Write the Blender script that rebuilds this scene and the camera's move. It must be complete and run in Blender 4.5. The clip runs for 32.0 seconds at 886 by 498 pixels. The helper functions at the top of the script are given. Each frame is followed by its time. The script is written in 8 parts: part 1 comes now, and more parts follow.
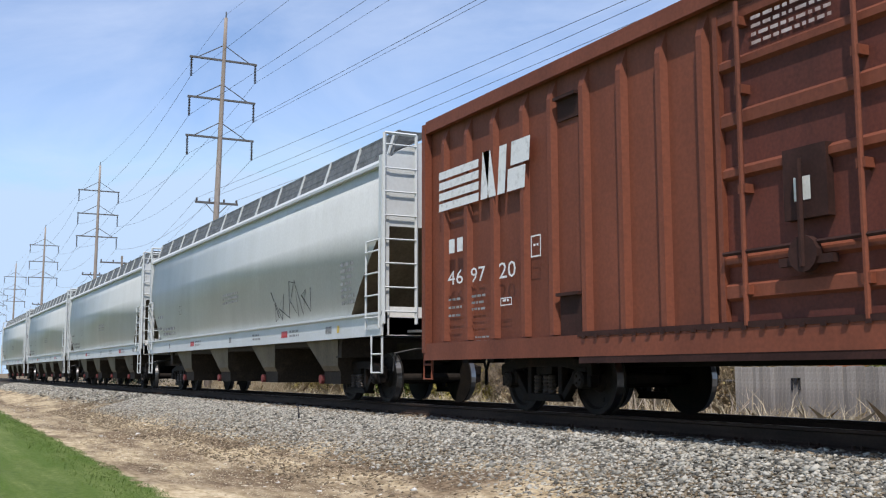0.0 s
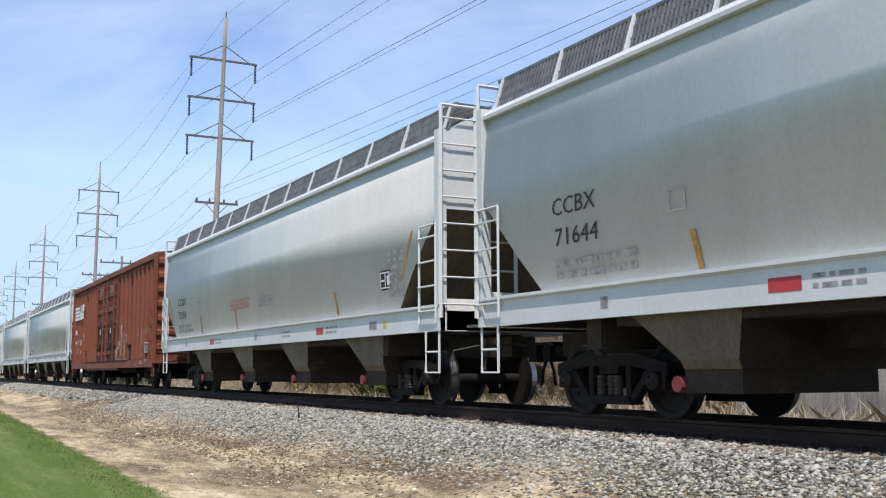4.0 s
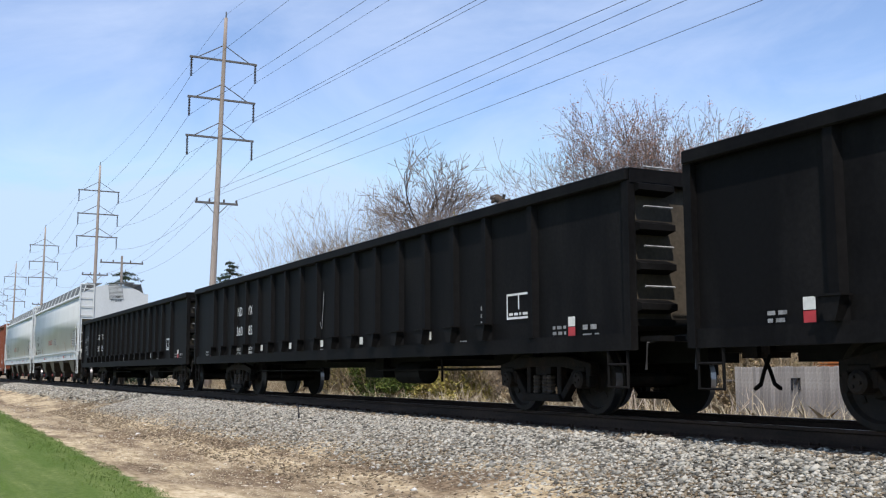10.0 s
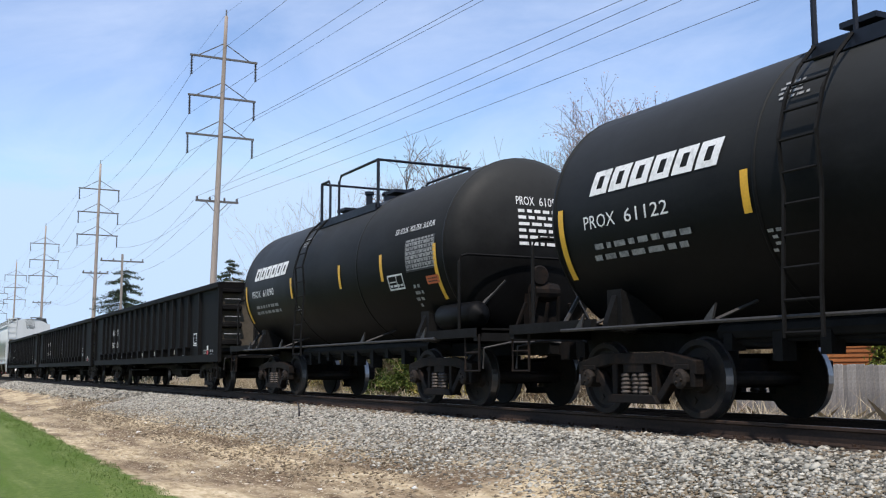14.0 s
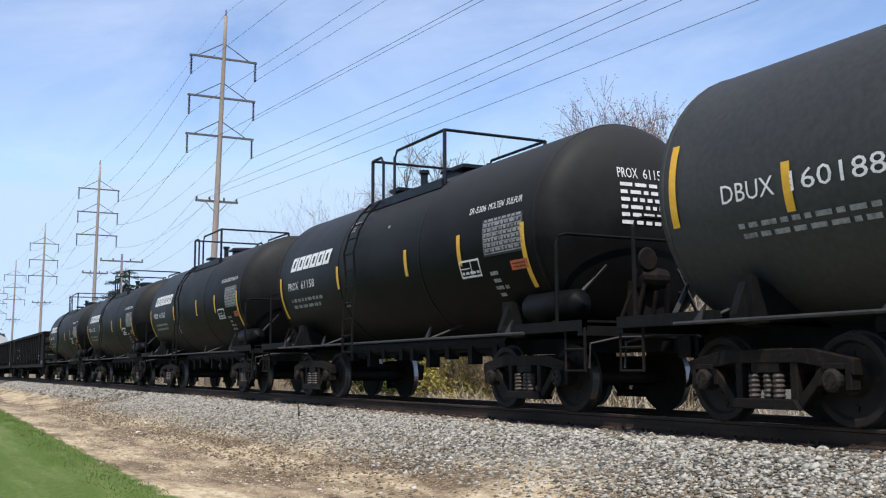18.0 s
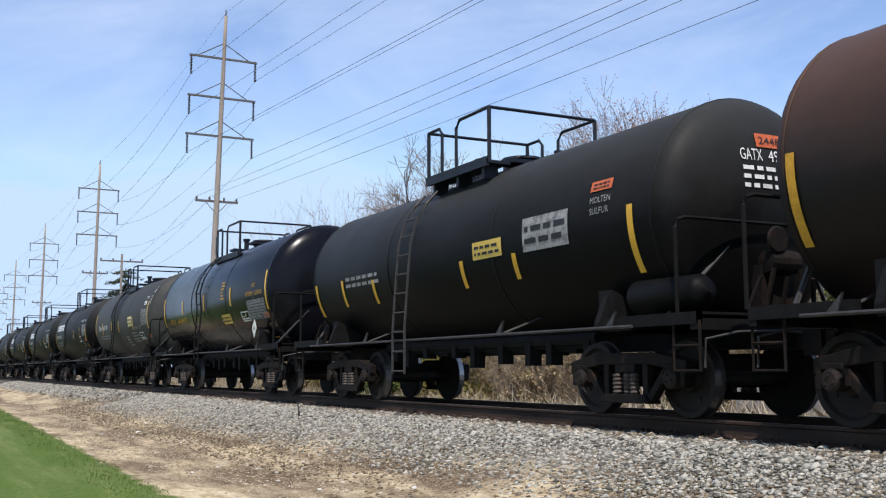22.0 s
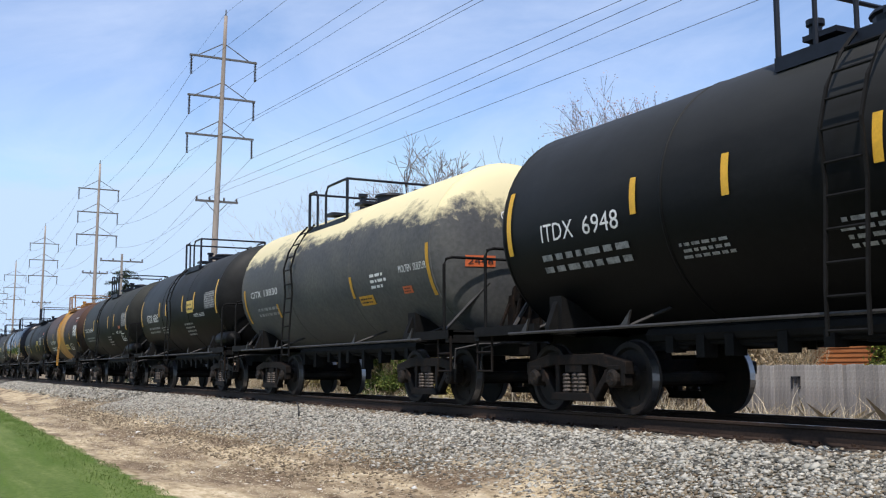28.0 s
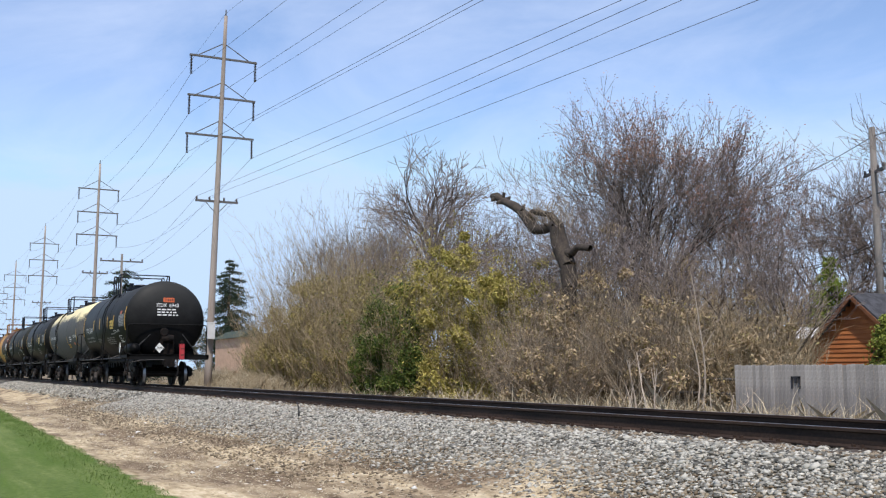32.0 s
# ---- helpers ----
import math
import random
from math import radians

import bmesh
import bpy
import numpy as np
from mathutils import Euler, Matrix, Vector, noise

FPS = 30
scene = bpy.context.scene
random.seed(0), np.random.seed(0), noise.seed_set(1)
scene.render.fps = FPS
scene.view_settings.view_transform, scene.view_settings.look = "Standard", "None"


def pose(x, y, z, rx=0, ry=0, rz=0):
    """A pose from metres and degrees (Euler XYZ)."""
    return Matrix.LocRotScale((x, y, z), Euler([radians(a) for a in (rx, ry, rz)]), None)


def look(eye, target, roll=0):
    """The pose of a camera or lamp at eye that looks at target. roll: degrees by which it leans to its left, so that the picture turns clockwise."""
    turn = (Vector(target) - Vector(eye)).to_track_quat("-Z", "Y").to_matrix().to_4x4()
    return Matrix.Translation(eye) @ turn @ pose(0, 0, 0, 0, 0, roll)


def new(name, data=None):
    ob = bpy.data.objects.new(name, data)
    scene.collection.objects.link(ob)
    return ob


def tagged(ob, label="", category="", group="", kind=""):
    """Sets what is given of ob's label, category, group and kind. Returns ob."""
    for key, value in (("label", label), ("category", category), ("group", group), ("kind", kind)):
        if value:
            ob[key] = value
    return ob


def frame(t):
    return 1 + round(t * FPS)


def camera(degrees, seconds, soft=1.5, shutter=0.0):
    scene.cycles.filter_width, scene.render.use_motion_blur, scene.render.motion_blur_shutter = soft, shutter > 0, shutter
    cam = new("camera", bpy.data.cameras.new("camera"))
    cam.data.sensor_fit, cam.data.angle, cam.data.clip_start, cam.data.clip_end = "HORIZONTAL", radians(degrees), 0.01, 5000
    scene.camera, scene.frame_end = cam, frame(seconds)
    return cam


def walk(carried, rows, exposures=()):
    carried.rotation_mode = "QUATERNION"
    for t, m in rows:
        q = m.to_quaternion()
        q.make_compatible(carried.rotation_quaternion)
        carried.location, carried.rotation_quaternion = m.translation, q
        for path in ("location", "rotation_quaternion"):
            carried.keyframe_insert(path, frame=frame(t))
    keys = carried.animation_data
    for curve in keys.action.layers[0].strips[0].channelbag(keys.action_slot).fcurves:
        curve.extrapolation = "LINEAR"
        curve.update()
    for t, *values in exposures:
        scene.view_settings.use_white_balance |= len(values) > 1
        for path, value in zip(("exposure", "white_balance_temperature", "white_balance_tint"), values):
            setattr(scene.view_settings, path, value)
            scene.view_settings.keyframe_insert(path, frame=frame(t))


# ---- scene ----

# ------------------------------------------------------------------ camera
# x runs along the track (the train goes towards -x), y across it, z = 0 is the top of the rails.
EYE = Vector((0.0, 0.0, 0.565))
PITCH, HEADING, ROLL = 6.656, 27.411, -0.17
FOV = 46.306
DEG_PER_PX = math.degrees(1 / 1833.4)


def aim(dx, dy):
    """The camera's pose, with the small jolts of the hand dx, dy."""
    pitch, head = radians(PITCH + dy * DEG_PER_PX), radians(HEADING - dx * DEG_PER_PX)
    way = Vector((-math.cos(head) * math.cos(pitch), math.sin(head) * math.cos(pitch), math.sin(pitch)))
    return look(EYE, EYE + way, ROLL)


cam = camera(FOV, 32.0, soft=1.2)
walk(cam, [(t, aim(dx, dy)) for t, dx, dy in (
    (0, 0, 3), (5, 0, 3), (10, 0, 3), (10.5, 1.5, -0.3), (11, 0.5, -2), (11.5, 0, -2), (12, 0, -3.5), (12.5, 0, -2),
    (13, 2, -2), (13.5, 1.5, 0), (14, 0.7, 0), (14.5, 0.2, 0), (16.5, 0, 0), (24, 0, 0), (32, 0, 0))],
    exposures=[(t, v, 6450, 15) for t, v in ((0, 0.05), (1, 0.35), (2, 0.42), (3, 0.24), (6, 0.14), (32, 0.12))])

# ------------------------------------------------------------------ light
SUN_DIR = Vector((0.44, -0.26, 0.80)).normalized()      # towards the sun
world = bpy.data.worlds.new("sky")
scene.world = world
world.use_nodes = True
wn, wl = world.node_tree.nodes, world.node_tree.links
wn.clear()
w_out = wn.new("ShaderNodeOutputWorld")
w_bg = wn.new("ShaderNodeBackground")
w_bg.inputs["Strength"].default_value = 0.18
sky = wn.new("ShaderNodeTexSky")
sky.sky_type = 'NISHITA'
sky.sun_disc = False
sky.sun_elevation = math.asin(SUN_DIR.z)
sky.sun_rotation = math.atan2(SUN_DIR.x, SUN_DIR.y)
sky.altitude = 1200
sky.air_density, sky.dust_density, sky.ozone_density = 1.0, 0.1, 1.6
# thin high cloud: streaks over the whole sky
w_co = wn.new("ShaderNodeTexCoord")
w_map = wn.new("ShaderNodeMapping")
w_map.inputs["Scale"].default_value = (1.2, 2.6, 5.0)
w_map.inputs["Rotation"].default_value = (0.2, 0.35, 0.5)
w_n = wn.new("ShaderNodeTexNoise")
w_n.inputs["Scale"].default_value = 1.6
w_n.inputs["Detail"].default_value = 7
w_n.inputs["Roughness"].default_value = 0.6
w_n.inputs["Distortion"].default_value = 0.6
w_r = wn.new("ShaderNodeValToRGB")
w_r.color_ramp.elements[0].position, w_r.color_ramp.elements[0].color = 0.36, (0, 0, 0, 1)
w_r.color_ramp.elements[1].position, w_r.color_ramp.elements[1].color = 0.80, (0.55, 0.55, 0.55, 1)
w_mix = wn.new("ShaderNodeMixRGB")
w_mix.inputs[2].default_value = (4.3, 5.0, 6.1, 1)
wl.new(w_co.outputs["Generated"], w_map.inputs[0])
wl.new(w_map.outputs[0], w_n.inputs["Vector"])
wl.new(w_n.outputs["Fac"], w_r.inputs[0])
wl.new(w_r.outputs[0], w_mix.inputs[0])
wl.new(sky.outputs[0], w_mix.inputs[1])
w_cap = wn.new("ShaderNodeMixRGB")                     # the brightest haze
w_cap.blend_type = 'DARKEN'
w_cap.inputs[0].default_value = 1.0
w_cap.inputs[2].default_value = (3.0, 4.05, 5.3, 1)
wl.new(w_mix.outputs[0], w_cap.inputs[1])
wl.new(w_cap.outputs[0], w_bg.inputs["Color"])
wl.new(w_bg.outputs[0], w_out.inputs["Surface"])
sun = new("sun", bpy.data.lights.new("sun", 'SUN'))
sun.data.energy, sun.data.angle, sun.data.color = 4.1, radians(0.53), (1.0, 0.95, 0.87)
sun.matrix_world = look(SUN_DIR * 50, (0, 0, 0))


# ------------------------------------------------------------------ materials
def mat(name, col, rough=0.6, metal=0.0, var=0.25, scale=3.0, fine=40.0, bump=0.0, col2=None, amount=0.5, edge=0.1,
        stretch=(1, 1, 1), coat=0.0, rnd=0.0, spec=0.3):
    """A surface with two scales of variation: stains towards col2 (share amount, softness edge), and fine grain."""
    m = bpy.data.materials.new(name)
    m.use_nodes = True
    n, l = m.node_tree.nodes, m.node_tree.links
    b = n["Principled BSDF"]
    co = n.new("ShaderNodeTexCoord")
    mp = n.new("ShaderNodeMapping")
    mp.inputs["Scale"].default_value = stretch
    l.new(co.outputs["Object"], mp.inputs[0])
    big = n.new("ShaderNodeTexNoise")
    big.inputs["Scale"].default_value, big.inputs["Detail"].default_value = scale, 6
    big.inputs["Roughness"].default_value = 0.65
    l.new(mp.outputs[0], big.inputs["Vector"])
    grain = n.new("ShaderNodeTexNoise")
    grain.inputs["Scale"].default_value, grain.inputs["Detail"].default_value = fine, 3
    l.new(co.outputs["Object"], grain.inputs["Vector"])
    ramp = n.new("ShaderNodeMapRange")
    ramp.inputs[1].default_value, ramp.inputs[2].default_value = amount - edge, amount + edge
    l.new(big.outputs["Fac"], ramp.inputs[0])
    mix = n.new("ShaderNodeMixRGB")
    mix.inputs[1].default_value = (*col, 1)
    mix.inputs[2].default_value = (*(col2 or [c * (1 - var) for c in col]), 1)
    l.new(ramp.outputs[0], mix.inputs[0])
    g = n.new("ShaderNodeMapRange")
    g.inputs[1].default_value, g.inputs[2].default_value = 0.3, 0.7
    g.inputs[3].default_value, g.inputs[4].default_value = 1 - var * 0.6, 1 + var * 0.6
    l.new(grain.outputs["Fac"], g.inputs[0])
    mul = n.new("ShaderNodeVectorMath")
    mul.operation = 'SCALE'
    l.new(mix.outputs[0], mul.inputs[0])
    l.new(g.outputs[0], mul.inputs["Scale"])
    last = mul.outputs[0]
    if rnd:
        info = n.new("ShaderNodeObjectInfo")
        rr = n.new("ShaderNodeMapRange")
        rr.inputs[3].default_value, rr.inputs[4].default_value = 1 - rnd, 1 + rnd
        l.new(info.outputs["Random"], rr.inputs[0])
        m2 = n.new("ShaderNodeVectorMath")
        m2.operation = 'SCALE'
        l.new(last, m2.inputs[0])
        l.new(rr.outputs[0], m2.inputs["Scale"])
        last = m2.outputs[0]
    l.new(last, b.inputs["Base Color"])
    b.inputs["Metallic"].default_value = metal
    rv = n.new("ShaderNodeMapRange")
    rv.inputs[3].default_value, rv.inputs[4].default_value = max(0.03, rough - 0.1), min(1, rough + 0.12)
    l.new(big.outputs["Fac"], rv.inputs[0])
    l.new(rv.outputs[0], b.inputs["Roughness"])
    b.inputs["Specular IOR Level"].default_value = spec
    if coat:
        b.inputs["Coat Weight"].default_value = coat
    if bump:
        bp = n.new("ShaderNodeBump")
        bp.inputs["Strength"].default_value, bp.inputs["Distance"].default_value = 0.6, bump
        l.new(grain.outputs["Fac"], bp.inputs["Height"])
        l.new(bp.outputs[0], b.inputs["Normal"])
    return m


def island_mat(name, ramp_cols, rough=0.9, noise_scale=0.0):
    """Colours picked piece by piece from a ramp."""
    m = bpy.data.materials.new(name)
    m.use_nodes = True
    n, l = m.node_tree.nodes, m.node_tree.links
    b = n["Principled BSDF"]
    geo = n.new("ShaderNodeNewGeometry")
    ramp = n.new("ShaderNodeValToRGB")
    cr = ramp.color_ramp
    while len(cr.elements) < len(ramp_cols):
        cr.elements.new(0.5)
    for i, c in enumerate(ramp_cols):
        cr.elements[i].position = i / (len(ramp_cols) - 1)
        cr.elements[i].color = (*c, 1)
    src = geo.outputs["Random Per Island"]
    if noise_scale:
        co = n.new("ShaderNodeTexCoord")
        ns = n.new("ShaderNodeTexNoise")
        ns.inputs["Scale"].default_value, ns.inputs["Detail"].default_value = noise_scale, 3
        l.new(co.outputs["Object"], ns.inputs["Vector"])
        ad = n.new("ShaderNodeMath")
        ad.operation = 'MULTIPLY_ADD'
        ad.inputs[1].default_value = 0.5
        l.new(src, ad.inputs[0])
        sb = n.new("ShaderNodeMath")
        sb.operation = 'MULTIPLY_ADD'
        sb.inputs[1].default_value, sb.inputs[2].default_value = 1.0, -0.25
        l.new(ns.outputs["Fac"], sb.inputs[0])
        l.new(sb.outputs[0], ad.inputs[2])
        src = ad.outputs[0]
    l.new(src, ramp.inputs[0])
    l.new(ramp.outputs[0], b.inputs["Base Color"])
    b.inputs["Roughness"].default_value = rough
    b.inputs["Specular IOR Level"].default_value = 0.25
    return m


def stain_light_mat(name, base, base2, stain_light, axis, lo, hi, wobble, scale, stretch, rough=0.6, soft=0.13, spec=0.3):
    """Paint with irregular stains or painted light: where the coordinate along axis, shifted by noise, lies between lo
    and hi.
    """
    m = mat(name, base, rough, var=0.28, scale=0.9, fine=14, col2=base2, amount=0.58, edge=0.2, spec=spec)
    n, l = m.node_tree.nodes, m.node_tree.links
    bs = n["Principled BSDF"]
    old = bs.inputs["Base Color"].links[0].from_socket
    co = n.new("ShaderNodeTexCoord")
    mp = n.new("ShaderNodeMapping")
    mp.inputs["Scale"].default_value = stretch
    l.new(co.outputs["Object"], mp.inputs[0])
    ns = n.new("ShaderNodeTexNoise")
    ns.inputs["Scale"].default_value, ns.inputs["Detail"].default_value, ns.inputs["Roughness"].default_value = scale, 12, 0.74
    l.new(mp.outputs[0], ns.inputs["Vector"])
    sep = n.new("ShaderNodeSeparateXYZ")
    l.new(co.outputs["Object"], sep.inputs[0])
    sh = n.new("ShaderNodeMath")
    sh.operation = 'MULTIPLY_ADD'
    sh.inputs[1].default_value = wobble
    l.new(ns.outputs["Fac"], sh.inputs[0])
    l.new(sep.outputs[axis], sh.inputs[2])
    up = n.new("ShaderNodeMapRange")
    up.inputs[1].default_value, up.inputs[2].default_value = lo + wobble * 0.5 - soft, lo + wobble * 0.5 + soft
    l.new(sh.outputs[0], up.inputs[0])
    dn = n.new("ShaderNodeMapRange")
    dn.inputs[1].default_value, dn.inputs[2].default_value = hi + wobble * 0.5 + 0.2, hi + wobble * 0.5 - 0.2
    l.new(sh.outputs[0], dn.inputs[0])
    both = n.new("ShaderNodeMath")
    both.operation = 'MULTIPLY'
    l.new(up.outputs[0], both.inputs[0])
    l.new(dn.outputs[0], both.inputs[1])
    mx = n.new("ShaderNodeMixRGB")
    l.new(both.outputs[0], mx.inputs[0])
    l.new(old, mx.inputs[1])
    mx.inputs[2].default_value = (*stain_light, 1)
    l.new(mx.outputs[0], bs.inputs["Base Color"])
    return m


M_RUST = mat("boxcar_oxide_paint", (0.225, 0.066, 0.033), 0.66, var=0.22, scale=0.7, fine=22, col2=(0.105, 0.033, 0.019), amount=0.55, edge=0.25, stretch=(1, 1, 0.3), bump=0.001)
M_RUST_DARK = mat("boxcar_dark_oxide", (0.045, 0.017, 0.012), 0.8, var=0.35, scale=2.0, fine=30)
M_RUST_DEEP = mat("boxcar_door_paint", (0.150, 0.040, 0.025), 0.68, var=0.3, scale=1.3, fine=25, col2=(0.075, 0.024, 0.017), amount=0.5, edge=0.22, stretch=(1, 1, 0.3))
# grime, darkened to carry the shade under the hopper cars
M_SHADED_GRIME = mat("shaded_grimy_underside", (0.034, 0.024, 0.016), 0.85, var=0.4, scale=3, fine=25, col2=(0.06, 0.042, 0.028), amount=0.6)
M_HOP = mat("hopper_grey_paint", (0.585, 0.61, 0.605), 0.5, var=0.08, scale=0.9, fine=18, col2=(0.50, 0.52, 0.51), amount=0.56, edge=0.22, stretch=(1, 1, 0.3))
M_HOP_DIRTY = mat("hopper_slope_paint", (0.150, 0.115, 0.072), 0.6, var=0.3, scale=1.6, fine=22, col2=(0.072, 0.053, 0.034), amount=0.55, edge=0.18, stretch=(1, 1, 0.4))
M_HOP_WHITE = mat("hopper_white_end", (0.72, 0.72, 0.69), 0.5, var=0.1, scale=1.5, fine=20, col2=(0.58, 0.57, 0.53), amount=0.6, edge=0.15)
M_GRATE = mat("galvanised_grating", (0.19, 0.20, 0.20), 0.6, 0.3, var=0.3, scale=5, fine=60)
M_BLACK = mat("gondola_black_paint", (0.0048, 0.0046, 0.0047), 0.65, spec=0.07, var=0.35, scale=1.2, fine=20, col2=(0.0145, 0.014, 0.0135), amount=0.6, edge=0.16, stretch=(1, 1, 0.3))
M_BROWN_PLATE = mat("gondola_end_plate", (0.075, 0.062, 0.044), 0.7, var=0.3, scale=2, fine=25)
# black shells: sunlit upper half and shaded flank painted into the colour
M_TANK = stain_light_mat("tank_black_lit_top", (0.0042, 0.0042, 0.0044), (0.0075, 0.0075, 0.0072), (0.036, 0.0365, 0.0345), 2, 2.95, 9.0, 1.2, 1.3, (0.35, 1.0, 1.0), 0.5, 0.7, 0.07)
# dusty paint with the same top light painted in
M_TANK_DUSTY_LIT = stain_light_mat("tank_dusty_black_lit_top", (0.0062, 0.0063, 0.0061), (0.012, 0.012, 0.011), (0.044, 0.045, 0.039), 2, 2.85, 9.0, 1.2, 1.3, (0.35, 1.0, 1.0), 0.55, 0.7, 0.07)
M_TANK_GLOSS = mat("tank_gloss_black", (0.0042, 0.0047, 0.0075), 0.24, var=0.2, spec=0.15, scale=0.8, fine=14, col2=(0.009, 0.009, 0.011), amount=0.6, edge=0.2)
# brown shell: the near-black flank is its shade, painted into the colour
M_TANK_BROWN = stain_light_mat("tank_brown_lit_top", (0.0085, 0.0058, 0.0048), (0.017, 0.0095, 0.007), (0.080, 0.042, 0.027), 2, 2.85, 9.0, 1.2, 1.3, (0.35, 1.0, 1.0), 0.55, 0.6, 0.2)
M_YELLOW = mat("tank_yellow_band", (0.50, 0.27, 0.045), 0.55, var=0.2, scale=1.4, fine=18, col2=(0.34, 0.16, 0.035), amount=0.54, edge=0.14, stretch=(1, 1, 0.4))
M_STRIPE_FADED = mat("faded_orange_strip", (0.42, 0.21, 0.055), 0.55, var=0.3, scale=6, fine=30, col2=(0.25, 0.13, 0.045), amount=0.5)
M_STRIPE = mat("reflective_yellow", (0.72, 0.40, 0.035), 0.45, var=0.12, scale=6)
M_FRAME = mat("bogie_steel", (0.0085, 0.0068, 0.0058), 0.72, 0.0, spec=0.15, var=0.5, scale=5, fine=40, col2=(0.024, 0.0145, 0.0095), amount=0.6, bump=0.002)
M_WHEEL = mat("wheel_steel", (0.012, 0.0105, 0.0095), 0.7, 0.0, spec=0.2, var=0.3, scale=6, fine=40, col2=(0.024, 0.018, 0.014))
M_TREAD = mat("polished_tread", (0.30, 0.30, 0.30), 0.36, 1.0, var=0.1, scale=12)
M_SPRING = mat("spring_steel", (0.075, 0.062, 0.052), 0.55, 0.3, var=0.3, scale=9)
M_UNDER = mat("underframe_black", (0.008, 0.0078, 0.0075), 0.75, spec=0.15, var=0.4, scale=3)
M_RAILING = mat("railing_black", (0.010, 0.013, 0.021), 0.5, spec=0.25, var=0.2, scale=6)
M_PIPE = mat("grey_handrail", (0.045, 0.043, 0.041), 0.55, var=0.3, scale=8)
M_WHITE = mat("white_lettering", (0.74, 0.74, 0.72), 0.6, var=0.1, scale=8, col2=(0.50, 0.50, 0.48), amount=0.62, edge=0.1)
M_DIM = mat("weathered_lettering", (0.30, 0.30, 0.29), 0.7, var=0.25, scale=9, col2=(0.14, 0.14, 0.14), amount=0.55)
M_SPRAY = mat("pale_spray_paint", (0.52, 0.44, 0.42), 0.7, var=0.2, scale=5, fine=30, col2=(0.30, 0.18, 0.15), amount=0.56, edge=0.15)
M_LETTER_BLACK = mat("black_lettering", (0.022, 0.023, 0.026), 0.6, var=0.2, scale=8)
M_LETTER_YEL = mat("yellow_lettering", (0.60, 0.32, 0.03), 0.6, var=0.2, scale=8)
M_ORANGE = mat("orange_panel", (0.58, 0.13, 0.045), 0.5, var=0.12, scale=8)
M_RED = mat("red_marker", (0.47, 0.045, 0.05), 0.45, var=0.1, scale=8)
M_PLACARD = mat("white_placard", (0.72, 0.72, 0.66), 0.5, var=0.1, scale=8)
M_SIGNYEL = mat("yellow_notice", (0.66, 0.46, 0.09), 0.5, var=0.14, scale=8)
M_SIGNPALE = mat("pale_yellow_notice", (0.70, 0.60, 0.27), 0.5, var=0.14, scale=8)
M_CAPSTAN = mat("faded_red_steel", (0.20, 0.045, 0.04), 0.7, var=0.3, scale=8)
M_CAUTION = mat("faded_red_lettering", (0.42, 0.16, 0.15), 0.7, var=0.2, scale=8)
M_CRUSTED = stain_light_mat("sulfur_crusted_grey", (0.060, 0.062, 0.063), (0.10, 0.10, 0.088), (0.70, 0.61, 0.36), 2, 3.22, 9.0, 1.9, 1.25, (0.55, 1.0, 1.0), 0.72)
M_STREAKED = stain_light_mat("dusty_grey_streaked", (0.036, 0.037, 0.035), (0.050, 0.050, 0.045), (0.010, 0.009, 0.008), 0, -1.2, 0.1, 1.7, 1.6, (1.0, 1.0, 0.5), 0.62)
M_RAIL = mat("rail_side", (0.050, 0.030, 0.020), 0.8, 0.1, var=0.45, scale=2, fine=30, col2=(0.022, 0.014, 0.010), stretch=(0.3, 1, 3))
M_RAILTOP = mat("rail_head", (0.34, 0.32, 0.30), 0.35, 0.9, var=0.15, scale=6, fine=30)
M_TIE = mat("creosote_sleeper", (0.060, 0.046, 0.035), 0.9, var=0.4, scale=4, fine=30, col2=(0.12, 0.10, 0.08), amount=0.6, stretch=(1, 0.25, 1), bump=0.006, rnd=0.3)
M_POLE = mat("pole_wood", (0.36, 0.31, 0.265), 0.85, var=0.25, scale=1.5, fine=22, col2=(0.27, 0.22, 0.18), stretch=(1, 1, 0.12), bump=0.004)
M_POLE_GREY = mat("weathered_pole_wood", (0.22, 0.20, 0.175), 0.85, var=0.25, scale=1.5, fine=22, col2=(0.15, 0.135, 0.12), stretch=(1, 1, 0.12))
M_ARM = mat("crossarm_steel", (0.13, 0.125, 0.12), 0.7, var=0.2, scale=5)
M_INSUL = mat("insulator_glaze", (0.10, 0.085, 0.08), 0.3, var=0.2, scale=9)
M_WIRE = mat("conductor", (0.13, 0.13, 0.14), 0.5, 0.4, var=0.1, scale=1)
M_WIRE_DARK = mat("covered_cable", (0.03, 0.03, 0.032), 0.6, var=0.1, scale=1)
M_BARK = mat("bark_grey", (0.115, 0.092, 0.075), 0.95, var=0.35, scale=3, fine=25, col2=(0.075, 0.060, 0.05))
M_BARK_DARK = mat("bark_dark", (0.045, 0.036, 0.030), 0.95, var=0.35, scale=5, fine=25, col2=(0.075, 0.060, 0.045))
M_FENCE = mat("weathered_board", (0.42, 0.385, 0.335), 0.9, var=0.3, scale=1.6, fine=24, col2=(0.20, 0.185, 0.17), stretch=(1, 1, 0.12), rnd=0.22)
M_CEDAR = mat("orange_stained_board", (0.46, 0.17, 0.055), 0.7, var=0.2, scale=2, fine=24, col2=(0.33, 0.115, 0.04), stretch=(0.2, 0.2, 1), rnd=0.12)
M_SHINGLE = mat("roof_shingle", (0.065, 0.066, 0.072), 0.9, var=0.4, scale=3, fine=30, bump=0.006)
M_TRIM = mat("brown_fascia", (0.20, 0.085, 0.04), 0.7, var=0.2, scale=3)
